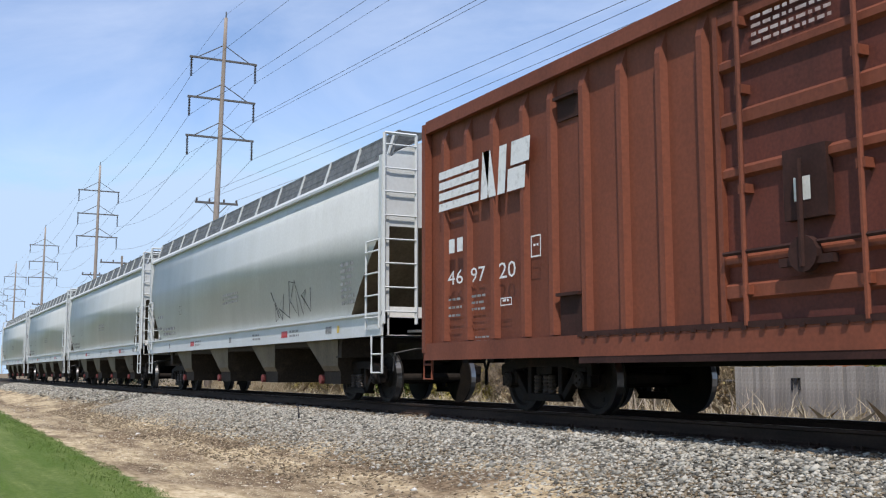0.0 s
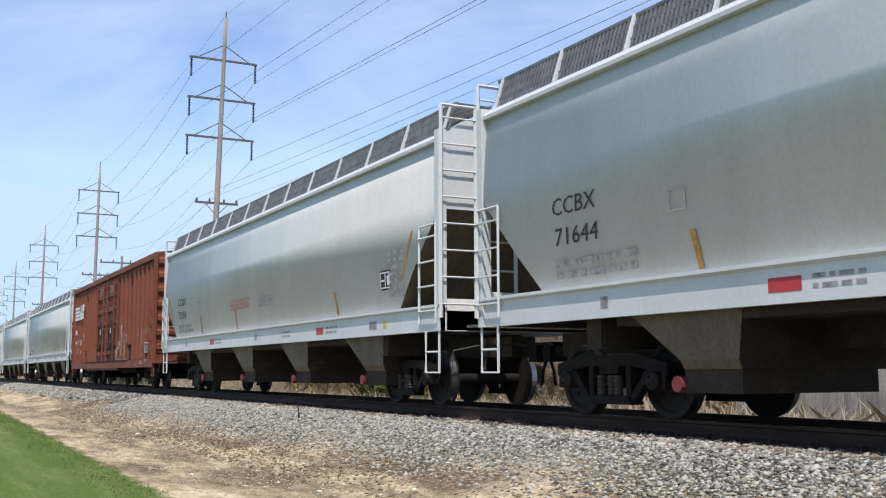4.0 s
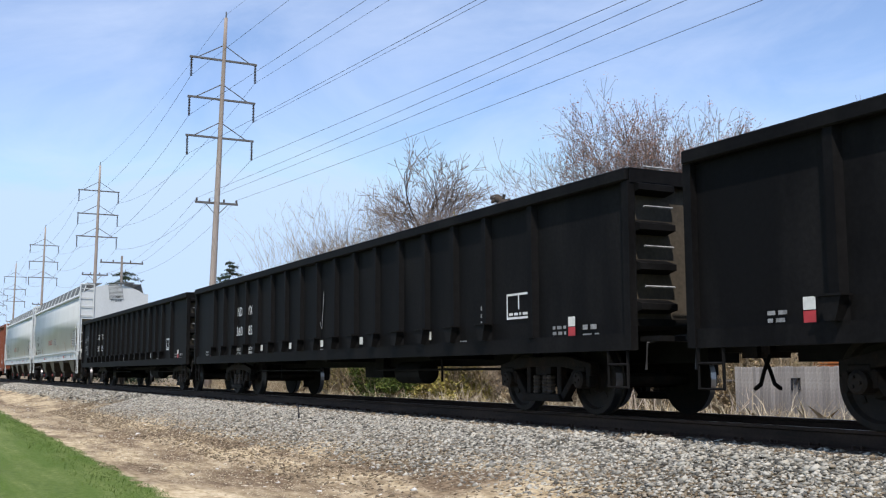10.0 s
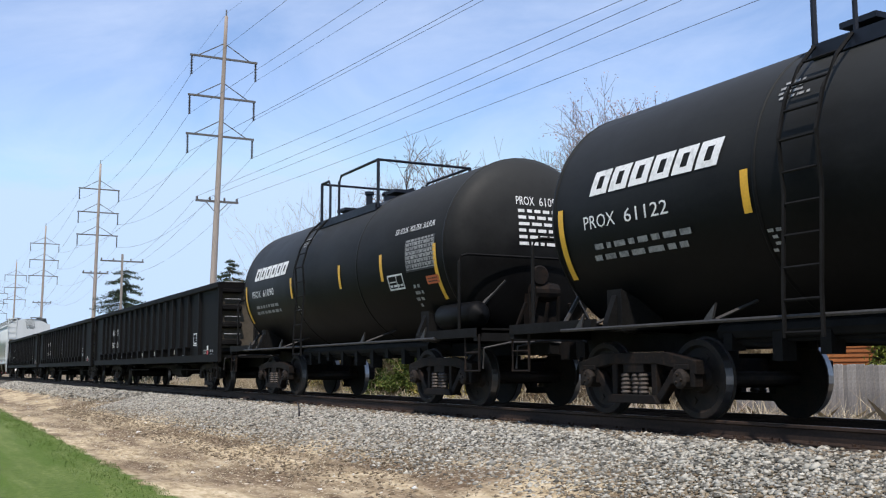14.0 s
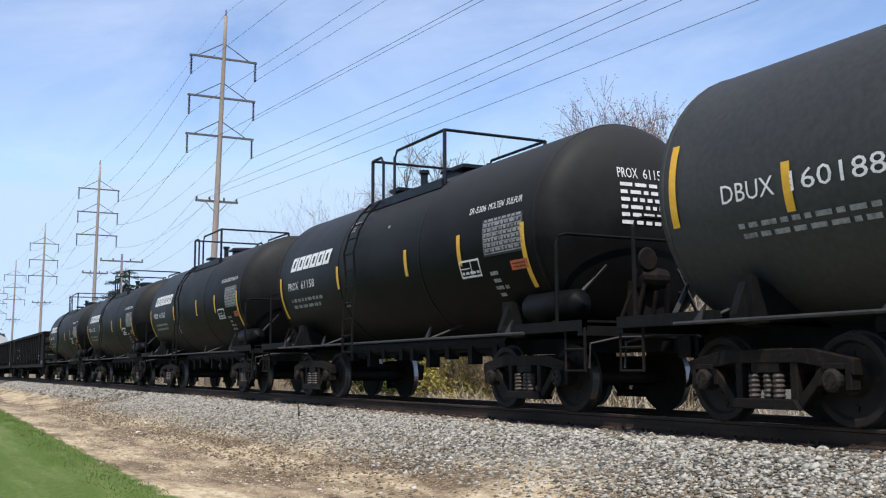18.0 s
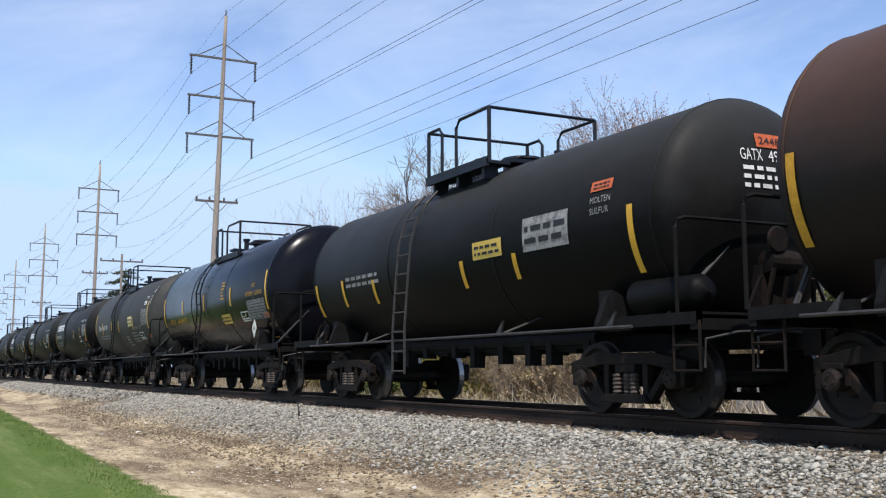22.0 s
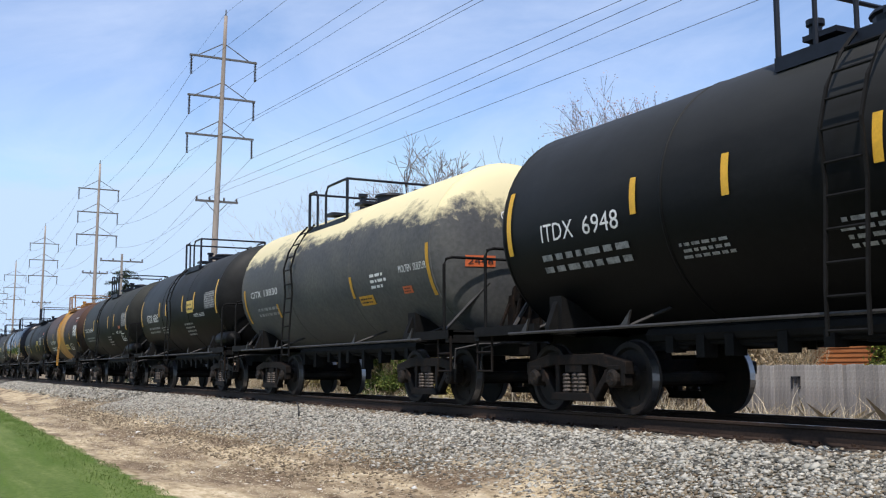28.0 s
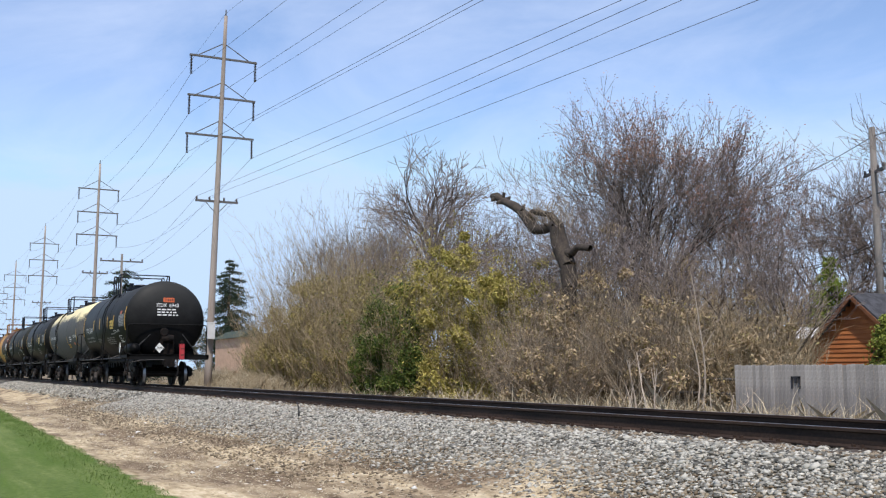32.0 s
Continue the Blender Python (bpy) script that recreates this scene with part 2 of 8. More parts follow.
M_ROOFGREEN = mat("dull_green_roof", (0.055, 0.075, 0.055), 0.85, var=0.3, scale=3)
M_TAN = mat("tan_siding", (0.60, 0.41, 0.28), 0.85, var=0.15, scale=2)
M_PALE = mat("pale_siding", (0.62, 0.62, 0.60), 0.8, var=0.1, scale=2)
M_GLASS = mat("window_glass", (0.03, 0.035, 0.04), 0.08, var=0.1, scale=2)
M_TWIG = island_mat("bare_twig", [(0.15, 0.12, 0.084), (0.29, 0.23, 0.16), (0.42, 0.345, 0.255)], 0.95)
M_TWIG_GREY = island_mat("grey_twig", [(0.105, 0.086, 0.078), (0.205, 0.168, 0.150), (0.32, 0.268, 0.235)], 0.95)
M_BUDS = island_mat("red_buds", [(0.23, 0.115, 0.085), (0.37, 0.21, 0.155), (0.47, 0.31, 0.24)], 0.9)
M_YOUNG = island_mat("young_leaves", [(0.165, 0.150, 0.028), (0.31, 0.27, 0.058), (0.46, 0.40, 0.115), (0.27, 0.20, 0.07)], 0.8)
M_GREEN = island_mat("evergreen_leaves", [(0.024, 0.045, 0.009), (0.066, 0.10, 0.017), (0.155, 0.185, 0.036)], 0.75)
M_SPRUCE = island_mat("spruce_needles", [(0.014, 0.026, 0.016), (0.030, 0.050, 0.028), (0.055, 0.075, 0.04)], 0.85)
M_CEDARLEAF = island_mat("arborvitae_leaf", [(0.08, 0.115, 0.015), (0.16, 0.20, 0.03), (0.24, 0.27, 0.055)], 0.8)
M_TANTWIG = island_mat("tan_brush", [(0.19, 0.145, 0.085), (0.34, 0.265, 0.16), (0.48, 0.385, 0.25)], 0.95)
M_STRAW = island_mat("dry_weeds", [(0.28, 0.215, 0.13), (0.46, 0.38, 0.25), (0.62, 0.54, 0.39)], 0.95)
M_GRASSBLADE = island_mat("lawn_blades", [(0.060, 0.105, 0.016), (0.085, 0.14, 0.022), (0.13, 0.18, 0.04)], 0.85)
M_STONE = island_mat("crushed_stone", [(0.050, 0.047, 0.039), (0.145, 0.137, 0.115), (0.26, 0.248, 0.21), (0.37, 0.356, 0.302), (0.52, 0.495, 0.42), (0.22, 0.175, 0.115)], 0.9)
M_OLIVE = island_mat("olive_first_leaves", [(0.16, 0.13, 0.048), (0.28, 0.225, 0.085), (0.40, 0.325, 0.14), (0.32, 0.285, 0.07)], 0.85)
M_DEADLEAF = island_mat("dead_leaves", [(0.17, 0.118, 0.065), (0.32, 0.235, 0.14), (0.45, 0.345, 0.215), (0.30, 0.25, 0.095)], 0.9)
M_PALEWOOD = mat("bleached_wood", (0.42, 0.35, 0.27), 0.85, var=0.25, scale=4, col2=(0.34, 0.28, 0.22))
M_STONE_PALE = island_mat("pale_stone", [(0.55, 0.53, 0.48), (0.75, 0.73, 0.68)], 0.9)
M_STONE_BROWN = island_mat("brown_stone", [(0.09, 0.066, 0.042), (0.17, 0.13, 0.085), (0.28, 0.225, 0.155)], 0.95)
M_STONE_TAN = island_mat("dusty_stone", [(0.24, 0.18, 0.11), (0.40, 0.32, 0.205), (0.54, 0.45, 0.31), (0.64, 0.57, 0.44)], 0.95)


def ground_mat():
    """Lawn, sandy shoulder, ballast and scrub earth, edged by noise."""
    m = bpy.data.materials.new("ground_cover")
    m.use_nodes = True
    n, l = m.node_tree.nodes, m.node_tree.links
    b = n["Principled BSDF"]
    b.inputs["Roughness"].default_value = 0.95
    b.inputs["Specular IOR Level"].default_value = 0.15
    co = n.new("ShaderNodeTexCoord")

    def noi(scale, detail=5, stretch=None):
        k = n.new("ShaderNodeTexNoise")
        k.inputs["Scale"].default_value, k.inputs["Detail"].default_value = scale, detail
        if stretch:
            mp = n.new("ShaderNodeMapping")
            mp.inputs["Scale"].default_value = stretch
            l.new(co.outputs["Object"], mp.inputs[0])
            l.new(mp.outputs[0], k.inputs["Vector"])
        else:
            l.new(co.outputs["Object"], k.inputs["Vector"])
        return k.outputs["Fac"]

    def ramp(src, stops):
        r = n.new("ShaderNodeValToRGB")
        while len(r.color_ramp.elements) < len(stops):
            r.color_ramp.elements.new(0.5)
        for e, (p, c) in zip(r.color_ramp.elements, stops):
            e.position, e.color = p, (*c, 1)
        l.new(src, r.inputs[0])
        return r.outputs[0]

    def math_(op, a, bb):
        k = n.new("ShaderNodeMath")
        k.operation = op
        for i, v in enumerate((a, bb)):
            if isinstance(v, (int, float)):
                k.inputs[i].default_value = v
            else:
                l.new(v, k.inputs[i])
        return k.outputs[0]

    def mix(f, a, bb):
        k = n.new("ShaderNodeMixRGB")
        l.new(f, k.inputs[0])
        l.new(a, k.inputs[1])
        l.new(bb, k.inputs[2])
        return k.outputs[0]

    def step(src, lo, hi):
        k = n.new("ShaderNodeMapRange")
        k.inputs[1].default_value, k.inputs[2].default_value = lo, hi
        l.new(src, k.inputs[0])
        return k.outputs[0]

    sep = n.new("ShaderNodeSeparateXYZ")
    l.new(co.outputs["Object"], sep.inputs[0])
    y = sep.outputs[1]
    wob = math_('ADD', y, math_('MULTIPLY', math_('SUBTRACT', noi(1.3, 6), 0.5), 1.1))
    wob2 = math_('ADD', y, math_('MULTIPLY', math_('SUBTRACT', noi(0.55, 6), 0.5), 1.8))
    lawn = ramp(noi(26, 6), [(0.25, (0.046, 0.085, 0.013)), (0.5, (0.082, 0.135, 0.022)), (0.75, (0.125, 0.178, 0.040))])
    lawn = mix(step(noi(0.9, 4, (0.4, 1.6, 1)), 0.42, 0.62), lawn, ramp(noi(14, 5), [(0.3, (0.06, 0.10, 0.018)), (0.7, (0.13, 0.175, 0.045))]))
    lawn = mix(step(noi(1.6, 6, (0.25, 2.2, 1)), 0.44, 0.66), lawn, ramp(noi(20, 5), [(0.3, (0.075, 0.115, 0.02)), (0.7, (0.19, 0.235, 0.075))]))
    sand = ramp(noi(9, 10, (0.4, 1.2, 1)), [(0.3, (0.27, 0.205, 0.115)), (0.5, (0.50, 0.395, 0.245)), (0.7, (0.66, 0.555, 0.38))])
    dirt = ramp(noi(11, 8), [(0.3, (0.080, 0.054, 0.032)), (0.5, (0.165, 0.115, 0.070)), (0.7, (0.30, 0.225, 0.145))])
    sand = mix(step(noi(0.8, 7, (0.45, 1.5, 1)), 0.47, 0.60), sand, dirt)
    rut = math_('MULTIPLY', step(wob, 3.75, 4.15), step(wob, 4.95, 4.45))          # a worn brown track along the shoulder
    sand = mix(math_('MULTIPLY', rut, step(noi(1.1, 7, (0.4, 1.6, 1)), 0.36, 0.56)), sand, dirt)
    # darkest tone is the shade in the gaps between stones, put into the colour
    stone = ramp(noi(30, 4), [(0.35, (0.022, 0.020, 0.016)), (0.5, (0.085, 0.079, 0.064)), (0.68, (0.24, 0.225, 0.185))])
    earth = ramp(noi(5, 7), [(0.3, (0.12, 0.09, 0.055)), (0.6, (0.24, 0.19, 0.125)), (0.8, (0.33, 0.28, 0.19))])
    x = math_('MAXIMUM', sep.outputs[0], -60.0)
    edge = math_('ADD', math_('ADD', y, math_('MULTIPLY', math_('ADD', x, 12.85), 0.0173)), math_('MULTIPLY', math_('SUBTRACT', noi(2.2, 7), 0.5), 0.5))
    c = mix(step(edge, 2.90, 3.02), lawn, sand)
    c = mix(step(wob2, 5.7, 6.9), c, stone)
    c = mix(step(wob2, 11.6, 12.8), c, earth)
    l.new(c, b.inputs["Base Color"])
    bp = n.new("ShaderNodeBump")
    bp.inputs["Strength"].default_value, bp.inputs["Distance"].default_value = 0.8, 0.03
    l.new(noi(28, 5), bp.inputs["Height"])
    l.new(bp.outputs[0], b.inputs["Normal"])
    return m


M_GROUND = ground_mat()


# ------------------------------------------------------------------ mesh tools
def part(name, bm, material, parent=None, label="", smooth=False):
    """Links a bmesh as one mesh object under a thing or a part."""
    me = bpy.data.meshes.new(name)
    bm.to_mesh(me)
    bm.free()
    for mt in (material if isinstance(material, (list, tuple)) else [material]):
        me.materials.append(mt)
    if smooth:
        me.polygons.foreach_set("use_smooth", [True] * len(me.polygons))
    ob = new(name, me)
    ob.parent = parent
    if label:
        ob["label"] = label
    return ob


def empty(name, m):
    ob = new(name)
    ob.empty_display_size = 0.3
    ob.matrix_world = m
    return ob


def box(bm, x0, x1, y0, y1, z0, z1, mi=0):
    v = [bm.verts.new(c) for c in ((x0, y0, z0), (x1, y0, z0), (x1, y1, z0), (x0, y1, z0), (x0, y0, z1), (x1, y0, z1), (x1, y1, z1), (x0, y1, z1))]
    for f in ((3, 2, 1, 0), (4, 5, 6, 7), (0, 1, 5, 4), (1, 2, 6, 5), (2, 3, 7, 6), (3, 0, 4, 7)):
        bm.faces.new([v[i] for i in f]).material_index = mi
    return v


def prism(bm, prof, axis, a, b, mi=0):
    """A profile (counter-clockwise pairs) run along axis from a to b."""
    def at(p, t):
        return {"x": (t, p[0], p[1]), "y": (p[0], t, p[1]), "z": (p[0], p[1], t)}[axis]
    lo = [bm.verts.new(at(p, a)) for p in prof]
    hi = [bm.verts.new(at(p, b)) for p in prof]
    n = len(prof)
    fs = [bm.faces.new((lo[i], lo[(i + 1) % n], hi[(i + 1) % n], hi[i])) for i in range(n)]
    fs.append(bm.faces.new(lo[::-1]))
    fs.append(bm.faces.new(hi))
    for f in fs:
        f.material_index = mi
    return fs


def tube(bm, pts, r, seg=6, mi=0, cap=True, r2=None):
    """A round bar through points."""
    pts = [Vector(p) for p in pts]
    rings = []
    for i, p in enumerate(pts):
        d = ((pts[min(i + 1, len(pts) - 1)] - pts[max(i - 1, 0)])).normalized()
        s = d.cross(Vector((0, 0, 1)) if abs(d.z) < 0.9 else Vector((0, 1, 0))).normalized()
        u = s.cross(d)
        rr = r if r2 is None else r + (r2 - r) * i / (len(pts) - 1)
        rings.append([bm.verts.new(p + (s * math.cos(2 * math.pi * k / seg) + u * math.sin(2 * math.pi * k / seg)) * rr) for k in range(seg)])
    for a, b in zip(rings, rings[1:]):
        for k in range(seg):
            bm.faces.new((a[k], a[(k + 1) % seg], b[(k + 1) % seg], b[k])).material_index = mi
    if cap:
        bm.faces.new(rings[0][::-1]).material_index = mi
        bm.faces.new(rings[-1]).material_index = mi


def lathe(bm, prof, axis, centre, seg=24, mi=0):
    """A profile of (along, radius) turned about an axis through centre."""
    rings = []
    for a, r in prof:
        ring = []
        for k in range(seg):
            t = 2 * math.pi * k / seg
            c, s = r * math.cos(t), r * math.sin(t)
            ring.append(bm.verts.new(Vector(centre) + Vector({"x": (a, c, s), "y": (s, a, c), "z": (c, s, a)}[axis])))
        rings.append(ring)
    for i, (a, b) in enumerate(zip(rings, rings[1:])):
        for k in range(seg):
            f = bm.faces.new((a[k], a[(k + 1) % seg], b[(k + 1) % seg], b[k]))
            f.material_index = mi[i] if isinstance(mi, (list, tuple)) else mi
    if prof[0][1] > 1e-4:
        bm.faces.new(rings[0][::-1]).material_index = mi[0] if isinstance(mi, (list, tuple)) else mi
    if prof[-1][1] > 1e-4:
        bm.faces.new(rings[-1]).material_index = mi[-1] if isinstance(mi, (list, tuple)) else mi


def raw_mesh(name, verts, faces, material, parent=None, kind="", label="", category=""):
    me = bpy.data.meshes.new(name)
    verts, faces = np.asarray(verts, dtype=np.float32), np.asarray(faces, dtype=np.int32)
    k = faces.shape[1]
    me.vertices.add(len(verts))
    me.vertices.foreach_set("co", verts.ravel())
    me.loops.add(faces.size)
    me.loops.foreach_set("vertex_index", faces.ravel())
    me.polygons.add(len(faces))
    me.polygons.foreach_set("loop_start", np.arange(0, faces.size, k, dtype=np.int32))
    me.update(calc_edges=True)
    me.materials.append(material)
    ob = new(name, me)
    ob.parent = parent
    return tagged(ob, label, category, kind=kind)


# ------------------------------------------------------------------ ground and track
YC, GAUGE = 8.8735, 0.7525                     # the track's middle, and half the distance of the rail heads
GZ = [(-400, -1.0), (-20, -0.98), (2.2, -0.97), (3.3, -0.95), (4.4, -0.88), (5.4, -0.70), (7.25, -0.235), (7.6, -0.20),
      (10.2, -0.20), (10.55, -0.24), (12.2, -0.80), (13.5, -0.98), (30, -1.05), (120, -1.1), (500, -1.2)]


def ground_z(y):
    return float(np.interp(y, [g[0] for g in GZ], [g[1] for g in GZ]))


def build_ground():
    ys = sorted(set([-2500.0, -400.0, -60.0, -20.0] + [round(-6 + 0.5 * i, 2) for i in range(16)] + [round(2 + 0.22 * i, 2) for i in range(55)]
                    + [15.0, 18.0, 22.0, 30.0, 60.0, 120.0, 500.0, 2500.0]))
    xs = sorted(set([-2800.0, -900.0, -400.0, -200.0] + [-120.0 + 4 * i for i in range(18)] + [round(-48 + 0.5 * i, 2) for i in range(120)] + [16.0, 30.0, 60.0, 120.0, 400.0, 2000.0]))
    verts, faces = [], []
    for x in xs:
        for y in ys:
            z = ground_z(y)
            if -48 < x < 16 and -6 < y < 14 and not 7.4 < y < 10.3:
                z += 0.014 * (noise.noise((x * 0.35, y * 0.5, 0)) + 0.5 * noise.noise((x * 1.1, y * 1.4, 3)))
            verts.append((x, y, z))
    k = len(ys)
    for i in range(len(xs) - 1):
        for j in range(k - 1):
            faces.append((i * k + j, (i + 1) * k + j, (i + 1) * k + j + 1, i * k + j + 1))
    g = raw_mesh("ground", verts, faces, M_GROUND, kind="structure", label="mown lawn, sandy shoulder and grey ballast bank beside a railway", category="ground")
    g.data.polygons.foreach_set("use_smooth", [True] * len(g.data.polygons))


build_ground()

RAIL_PROF = [(-0.070, -0.185), (0.070, -0.185), (0.070, -0.174), (0.012, -0.155), (0.009, -0.045), (0.036, -0.032), (0.037, -0.006), (0.030, 0.0),
             (-0.030, 0.0), (-0.037, -0.006), (-0.036, -0.032), (-0.009, -0.045), (-0.012, -0.155), (-0.070, -0.174)]


def build_track():
    track = tagged(empty("railway_track", pose(0, YC, 0)), "straight single railway track on dark wooden sleepers", "track", kind="structure")
    for side in (-1, 1):
        bm = bmesh.new()
        fs = prism(bm, RAIL_PROF, "x", -900, 120)
        fs[7].material_index = 1
        r = part("rail", bm, [M_RAIL, M_RAILTOP], track, "brown rusted steel rail with a worn bright head")
        r.location = (0, side * GAUGE, 0)
    bm = bmesh.new()
    box(bm, -0.11, 0.11, -1.29, 1.29, -0.36, -0.187)
    bmesh.ops.bevel(bm, geom=bm.edges[:], offset=0.012, segments=1, affect='EDGES')
    me = bpy.data.meshes.new("sleeper")
    bm.to_mesh(me)
    bm.free()
    me.materials.append(M_TIE)
    rng = random.Random(4)
    for i in range(250):
        t = new("sleeper", me)
        t.parent = track
        t.location = (18 - i * 0.53 + rng.uniform(-0.03, 0.03), rng.uniform(-0.05, 0.05), rng.uniform(-0.012, 0.004))
        t.rotation_euler = (0, 0, rng.uniform(-0.02, 0.02))
    bm = bmesh.new()
    for i in range(1100):
        x = 18 - (250 + i) * 0.53
        box(bm, x - 0.11, x + 0.11, -1.29, 1.29, -0.36, -0.187)
    tagged(part("sleepers_far", bm, M_TIE, track), kind="stuff")
    # plates and spikes under each rail
    bm = bmesh.new()
    box(bm, -0.09, 0.09, -0.17, 0.17, -0.187, -0.172)
    for dx, dy in ((-0.05, -0.085), (0.05, 0.085), (0.05, -0.085), (-0.05, 0.085)):
        box(bm, dx - 0.012, dx + 0.012, dy - 0.018, dy + 0.018, -0.18, -0.145)
    mp = bpy.data.meshes.new("tie_plate")
    bm.to_mesh(mp)
    bm.free()
    mp.materials.append(M_RAIL)
    for i in range(95):
        for side in (-1, 1):
            t = new("tie_plate", mp)
            t.parent = track
            t.location = (2 - i * 0.53, side * GAUGE, 0)


build_track()


# ------------------------------------------------------------------ lettering
def flat_map(y):
    return lambda a, b: (a, y, b)


def tank_map(r, zc, dx=0.0):
    """Wraps (along, height above the middle along the skin) on the near flank of a tank."""
    def f(a, b):
        t = b / r
        return (a + dx, -r * math.cos(t), zc + r * math.sin(t))
    return f


def end_map(x, dish=0.0, r=1.0, zc=0.0):
    """On the trailing end: a runs across (+y), b is the height; a dished head falls away from its middle."""
    def f(a, b):
        q = max(0.0, 1 - (a * a + (b - zc) ** 2) / (r * r))
        return (x + dish * math.sqrt(q), a, b)
    return f


def add_text(bm, text, x, z, h, mapping, width=None, slant=0.0):
    """Letters of height h from x along, standing on z."""
    cu = bpy.data.curves.new("letters", 'FONT')
    cu.body, cu.size, cu.resolution_u = text, 1.0, 2
    ob = bpy.data.objects.new("letters", cu)
    me = ob.to_mesh()
    t = bmesh.new()
    t.from_mesh(me)
    ob.to_mesh_clear()
    bpy.data.objects.remove(ob)
    bpy.data.curves.remove(cu)
    if not t.verts:
        return
    for k in (0.15, 0.35, 0.55):
        bmesh.ops.bisect_plane(t, geom=t.verts[:] + t.edges[:] + t.faces[:], plane_co=(0, k, 0), plane_no=(0, 1, 0))
    x0, x1 = min(v.co.x for v in t.verts), max(v.co.x for v in t.verts)
    s = h / 0.69
    sx = (width / (x1 - x0)) if width else s * 0.92
    vs = {}
    for v in t.verts:
        a, b = (v.co.x - x0) * sx, v.co.y * s
        vs[v] = bm.verts.new(mapping(x + a + slant * b, z + b))
    for f in t.faces:
        bm.faces.new([vs[v] for v in f.verts])
    t.free()


def add_bar(bm, x0, x1, z0, z1, mapping, slant=0.0, cuts=4, mi=0):
    """A painted patch."""
    rows = []
    for k in range(cuts + 1):
        z = z0 + (z1 - z0) * k / cuts
        o = slant * (z - z0)
        rows.append([bm.verts.new(mapping(x0 + o, z)), bm.verts.new(mapping((x0 + x1) / 2 + o, z)), bm.verts.new(mapping(x1 + o, z))])
    for a, b in zip(rows, rows[1:]):
        for i in (0, 1):
            bm.faces.new((a[i], a[i + 1], b[i + 1], b[i])).material_index = mi


def add_words(bm, x0, x1, z, h, mapping, rng, fill=0.85):
    """A line of small writing as plain bars."""
    x = x0
    while x < x1 - h:
        w = min(rng.uniform(1.2, 4.0) * h, x1 - x)
        add_bar(bm, x, x + w, z, z + h, mapping, cuts=1)
        x += w + h * (0.5 + (1 - fill) * 3)


def add_outline(bm, x0, x1, z0, z1, w, mapping):
    add_bar(bm, x0, x1, z0, z0 + w, mapping, cuts=1)
    add_bar(bm, x0, x1, z1 - w, z1, mapping, cuts=1)
    add_bar(bm, x0, x0 + w, z0 + w, z1 - w, mapping)
    add_bar(bm, x1 - w, x1, z0 + w, z1 - w, mapping)


def add_strokes(bm, pts, w, mapping):
    """A sprayed line through (along, height) points: one ribbon, each stretch a hair above the last."""
    edge = []
    for k, (x, z) in enumerate(pts):
        (xa, za), (xb, zb) = pts[max(k - 1, 0)], pts[min(k + 1, len(pts) - 1)]
        d = math.hypot(xb - xa, zb - za) or 1
        nx, nz = -(zb - za) / d * w / 2, (xb - xa) / d * w / 2
        ring = [bm.verts.new(mapping(x + nx, z + nz)), bm.verts.new(mapping(x - nx, z - nz))]
        for v in ring:
            v.co.y -= 0.0012 * k
        edge.append(ring)
    for a, b in zip(edge, edge[1:]):
        bm.faces.new((a[0], a[1], b[1], b[0]))


def letters(bm, material, parent, label=""):
    """Large stencilled writing: every character is a part of its own."""
    bm.verts.ensure_lookup_table()
    left = set(bm.verts)
    while left:
        stack, isle = [next(iter(left))], []
        left.discard(stack[0])
        while stack:
            v = stack.pop()
            isle.append(v)
            for e in v.link_edges:
                w = e.other_vert(v)
                if w in left:
                    left.discard(w)
                    stack.append(w)
        one = bmesh.new()
        new_of = {v: one.verts.new(v.co) for v in sorted(isle, key=lambda q: q.index)}
        for f in {f for v in isle for f in v.link_faces}:
            one.faces.new([new_of[v] for v in f.verts])
        part("letter", one, material, parent, label)
    bm.free()


